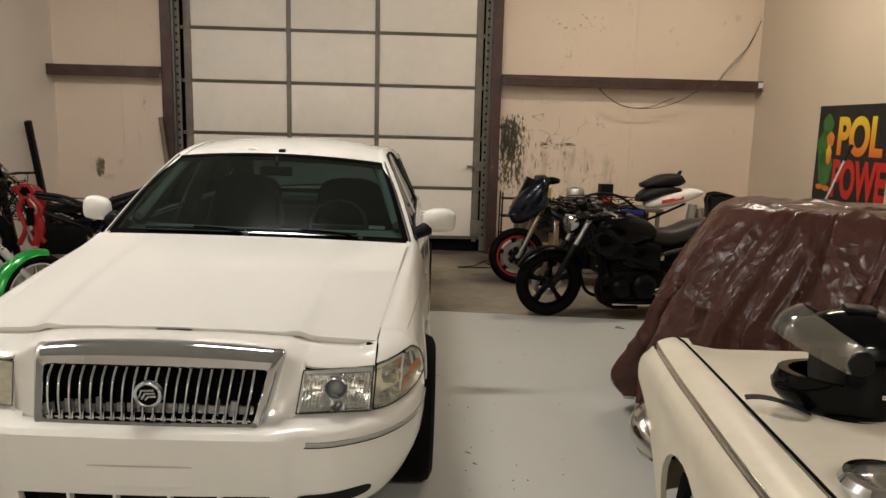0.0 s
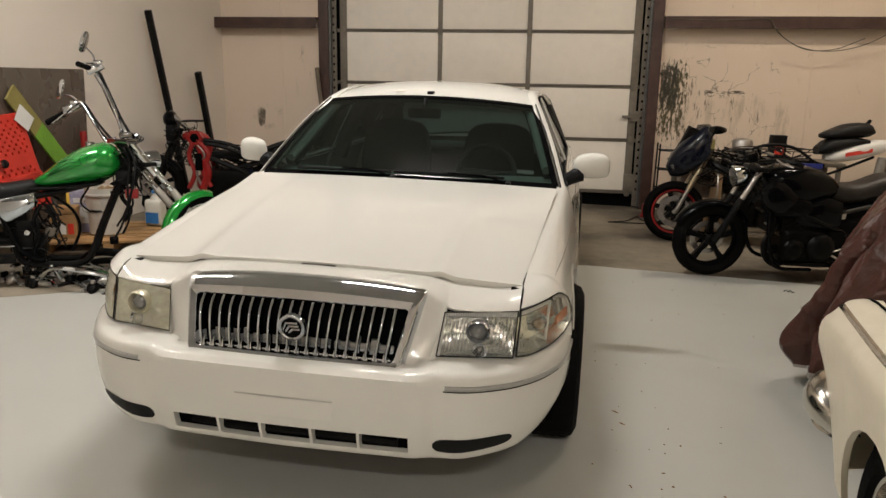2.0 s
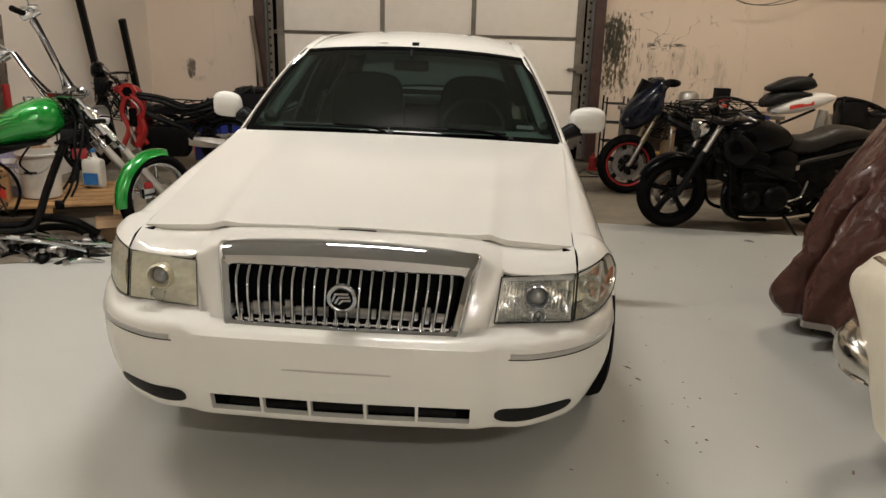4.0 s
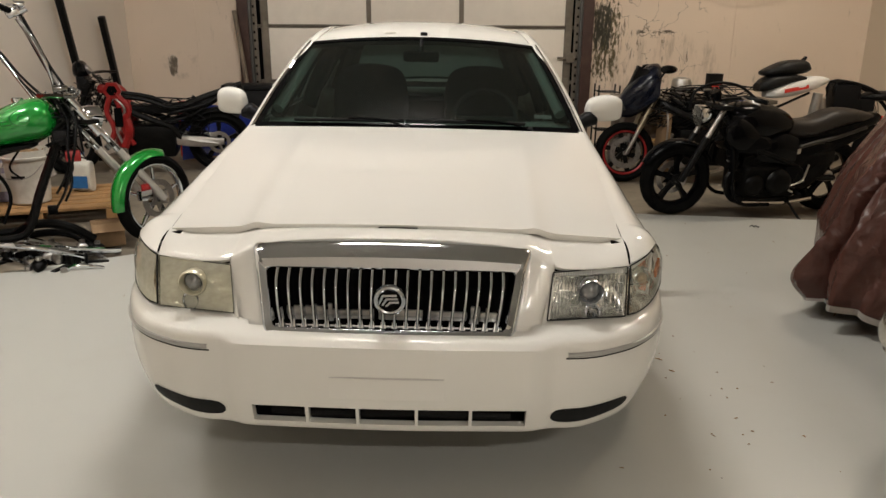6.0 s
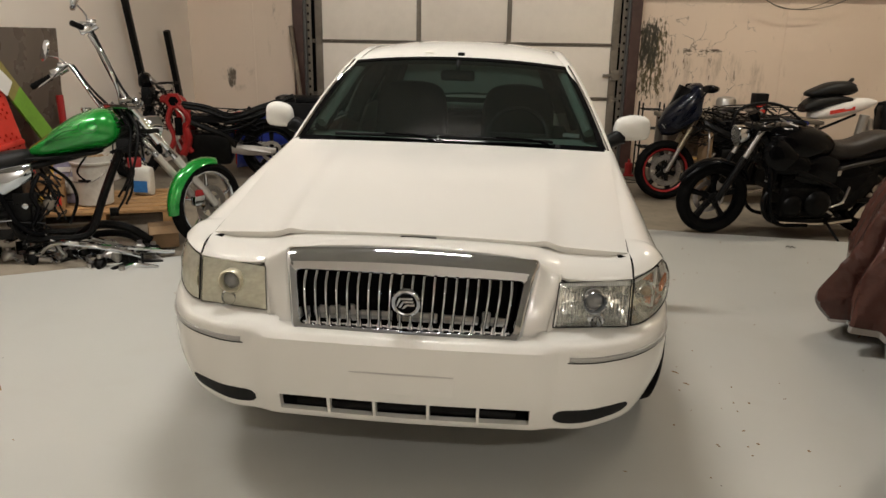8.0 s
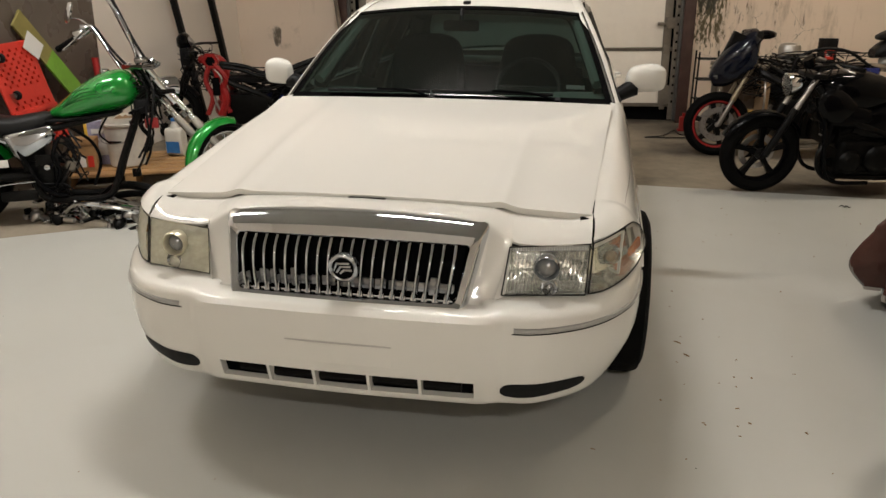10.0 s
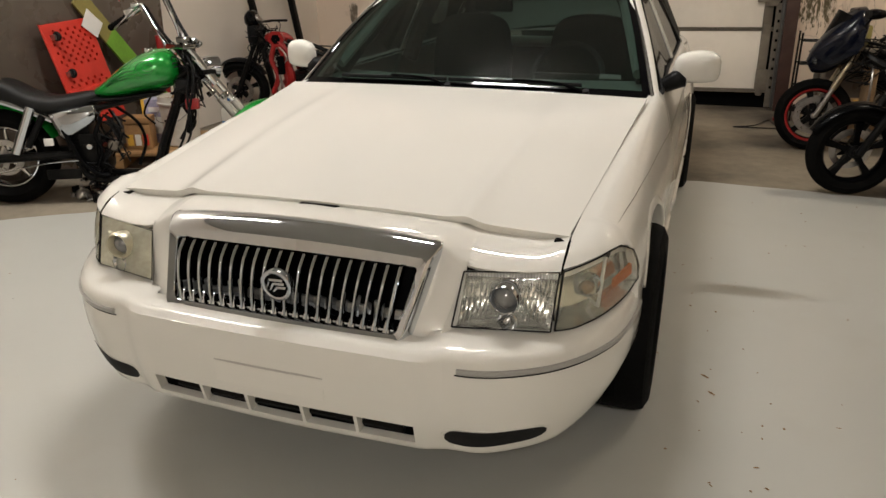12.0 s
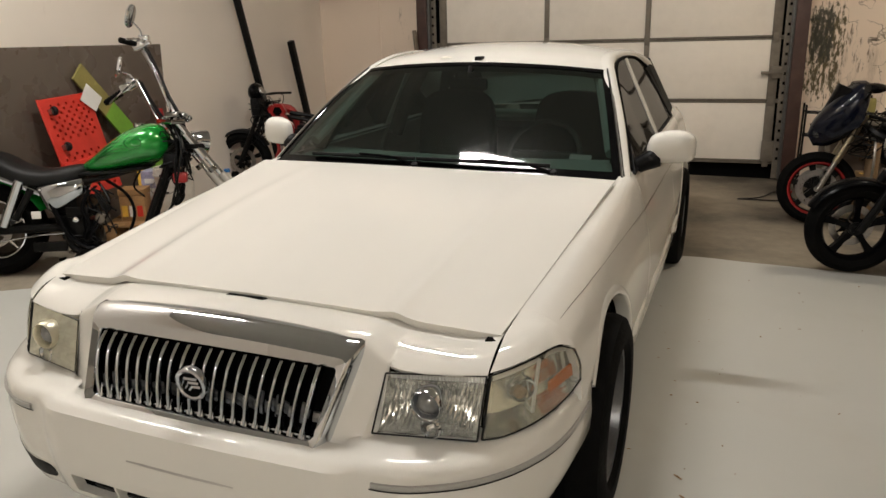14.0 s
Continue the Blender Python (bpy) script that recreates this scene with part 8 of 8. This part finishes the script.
loose_pipe([(-2.55, 2.45, .05), (-2.40, 2.36, .12), (-2.20, 2.40, .10), (-2.02, 2.55, .05), (-1.92, 2.62, .03)], .022, "chrome", "bent chrome exhaust header pipe")
loose_pipe([(-2.85, 2.48, .03), (-2.66, 2.44, .11), (-2.48, 2.52, .12), (-2.30, 2.62, .04)], .024, "chrome", "curved chrome exhaust pipe")
loose_pipe([(-2.70, 2.30, .06), (-2.55, 2.24, .16), (-2.36, 2.22, .17), (-2.18, 2.30, .12), (-2.06, 2.42, .05)], .016, "chrome", "long chromed handlebar lying on other parts")
loose_pipe([(-2.62, 2.62, .10), (-2.45, 2.60, .20), (-2.25, 2.62, .19), (-2.12, 2.70, .08)], .030, "engine", "sooty black collector pipe")
loose_pipe([(-3.0, 2.44, .10), (-2.84, 2.40, .17), (-2.66, 2.36, .16), (-2.52, 2.30, .06)], .018, "chrome", "chrome fork tube lying over brackets")
loose_pipe([(-2.95, 2.36, .02), (-2.8, 2.30, .03), (-2.62, 2.30, .025)], .018, "alloy", "short dull metal tube")
loose_pipe([(-2.10, 2.66, .03), (-2.30, 2.74, .10), (-2.52, 2.72, .10), (-2.75, 2.62, .03)], .026, "black_metal", "blackened curved exhaust pipe section")
rnd = random.Random(11)
for i in range(44):
    x, y = -2.98 + 1.0 * rnd.random(), 2.28 + .42 * rnd.random()
    kind = rnd.choice(("bracket", "casting", "lever"))
    t = thing("loose_" + kind, pose(x, y, 0, 0, 0, rnd.uniform(0, 360)), {"bracket": "bent dark metal bracket on the floor", "casting": "grimy alloy casting on the floor", "lever": "chromed control lever on the floor"}[kind], "loose part", "loose parts")
    if kind == "bracket":
        part("plate", shift(box(-.07, .07, -.02, .02, .0, .012, .003), pose(0, 0, .004, 0, -6, 0)), "black_metal", t)
        part("tab", box(.05, .065, -.025, .025, .0, .07, .004), "black_metal", t)
    elif kind == "casting":
        part("body", blob([(-.05, .015, .002, .03), (-.02, .04, .001, .07), (.03, .035, .001, .06), (.06, .012, .002, .03)], 14, 10), rnd.choice(("engine", "alloy")), t)
        part("boss", lathe([(.001, .085), (.018, .085), (.02, .05)], 14), "steel", t)
    else:
        part("arm", tube([(-.10, 0, .012), (-.02, .02, .03), (.06, 0, .02), (.12, -.03, .012)], .011, 14), rnd.choice(("chrome", "steel")), t)
        part("pivot", lathe([(.001, .03), (.02, .03), (.022, .001)], 14, m=pose(-.10, 0, 0)), "steel", t)

# ---- back of the east side ----
bf = thing("fairing_panel", pose(-2.18, 6.0, 0, 0, 0, 6), "bright blue loose motorcycle fairing panel", "fairing")
bm = grid([[(-.45 + .9 * f, .10 * math.sin(3 * f) + .1 * v, .02 + (.60 - .16 * f) * v + .05 * math.sin(2 * f)) for v in np.linspace(0, 1, 10)] for f in np.linspace(0, 1, 18)])
part("panel", thicken(bm, .006), "bright_blue", bf)
bt = thing("storage_box", pose(-2.0, 6.55, 0, 0, 0, 4), "black storage box behind the stripped motorcycle", "box")
part("body", box(-.28, .28, -.18, .18, 0, .74, .02), "black_plastic", bt)
part("lid", box(-.29, .29, -.19, .19, .742, .80, .015), "black_plastic", bt)
rc = thing("red_can", pose(-2.64, 6.28, 0), "red plastic fuel can", "can")
part("body", box(-.10, .10, -.07, .07, 0, .62, .03), "red_plastic", rc)
part("spout", tube([(.05, 0, .62), (.08, 0, .68)], .018, 2, 10), "black_plastic", rc)

bench = thing("steel_bench", pose(2.95, 6.25, 0), "low grey steel bench holding bottles", "bench")
part("top", box(-.85, .85, -.25, .25, .74, .78, .006), "galv", bench)
for x in (-.8, .8):
    for y in (-.2, .2):
        part("leg", box(x - .02, x + .02, y - .02, y + .02, 0, .738, .002), "galv", bench)
part("back_panel", box(-.80, .80, .20, .215, .12, .70, .002), "grey_panel", bench)
fb = thing("filter_box", pose(3.14, 6.15, .782, 0, 0, 12), "black and red oil filter carton", "box")
part("carton", box(-.075, .075, -.05, .05, 0, .26, .003), "black_plastic", fb)
part("red_patch", box(-.05, .05, -.0525, -.0505, .06, .15, 0), "red_plastic", fb)
part("white_mark", box(-.03, .03, -.0545, -.053, .09, .12, 0), "paper", fb)
bo = thing("oil_bottle", pose(2.45, 6.15, .782), "olive brown plastic oil bottle", "bottle")
part("body", blob([(-.05, .02, 0, .17), (-.04, .035, 0, .19), (.04, .035, 0, .19), (.05, .02, 0, .17)], 18, 12, 4), "olive_board", bo)
part("cap", lathe([(.02, .185), (.018, .19), (.018, .215), (.001, .215)], 14), "dark_trim", bo)
cn = thing("silver_canister", pose(2.78, 6.12, .782), "dull silver metal canister", "canister")
part("body", lathe([(.001, 0), (.10, 0), (.105, .01), (.105, .17), (.09, .20), (.04, .215), (.001, .215)], 28), "alloy", cn)
rk = thing("wire_rack", pose(2.12, 6.75, 0), "black wire rack standing beside the door jamb", "rack")
for x in (-.12, .12):
    for y in (-.12, .12):
        part("post", tube([(x, y, 0), (x, y, .86)], .010, 2, 8), "black_metal", rk)
for z in (.12, .34, .56, .78):
    bm = bmesh.new()
    for i in range(6):
        tube([(-.12, -.12 + .048 * i, z), (.12, -.12 + .048 * i, z)], .005, 2, 6, bm)
    part("shelf", bm, "black_metal", rk)
jk = thing("bottle_jack", pose(1.90, 6.62, 0), "small red bottle jack on the floor", "jack")
part("base", box(-.06, .06, -.05, .05, 0, .025, .006), "red_paint", jk)
part("cylinder", lathe([(.045, .025), (.045, .15), (.03, .16), (.018, .16), (.018, .20), (.001, .20)], 18), "red_paint", jk)
kb = thing("cardboard_carton", pose(2.62, 5.95, 0, 0, 0, 8), "plain brown cardboard carton behind the motorcycles", "box")
part("carton", box(-.20, .20, -.15, .15, 0, .34, .004), "card", kb)
part("tape", box(-.201, .201, -.025, .025, .335, .342, 0), "yellow", kb)


# ---- litter on the floor ----
rnd = random.Random(4)
verts, faces = [], []
for i in range(120):
    x, y = rnd.uniform(-2.6, 3.0), rnd.uniform(-1.4, 3.9)
    if rnd.random() < .25:
        x, y = rnd.gauss(1.3, .15), rnd.gauss(.9, .7)
    a, l, w = rnd.uniform(0, 6.3), rnd.uniform(.002, .009), rnd.uniform(.0015, .004)
    if rnd.random() < .06:
        l, w = rnd.uniform(.015, .03), .004
    c, d = math.cos(a), math.sin(a)
    b0 = len(verts)
    verts += [(x + c * l - d * w, y + d * l + c * w, .006), (x + c * l + d * w, y + d * l - c * w, .006), (x - c * l + d * w, y - d * l - c * w, .006), (x - c * l - d * w, y - d * l + c * w, .006), (x, y, .006 + w * 1.2)]
    faces += [(b0, b0 + 1, b0 + 4), (b0 + 1, b0 + 2, b0 + 4), (b0 + 2, b0 + 3, b0 + 4), (b0 + 3, b0, b0 + 4)]
me = bpy.data.meshes.new("floor_debris")
me.from_pydata(verts, [], faces)
tagged(part("floor_debris", me, "card"), "dark crumbs and leaf bits scattered on the floor", "debris", kind="stuff")
tw = thing("twisted_scrap", pose(2.66, 3.60, .006) @ Matrix.Diagonal((.55, .55, .5, 1)), "small twisted scrap of black wire", "scrap")
part("scrap", tube([(-.06, 0, .004), (-.02, .03, .02), (.0, -.02, .006), (.03, .025, .02), (.05, -.02, .005), (.08, .01, .004)], .006, 30, 6), "black_plastic", tw)
wl = thing("floor_wire", pose(1.75, 6.2, 0), "thin dark wire loop lying on bare concrete", "wire")
part("loop", tube([(-.30, -.08, .006), (-.1, -.02, .02), (.05, .35, .01), (.1, .1, .012), (.35, .0, .006), (.0, -.08, .01), (-.30, -.08, .006)], .006, 50, 6), "black_plastic", wl)
for x in (3.74, -2.78):
    setting("wall_seam", box(x - .012, x + .012, WY - .008, WY + .002, -.1, 5.1, .003), "wall_back", "raised lap of the wall sheets")
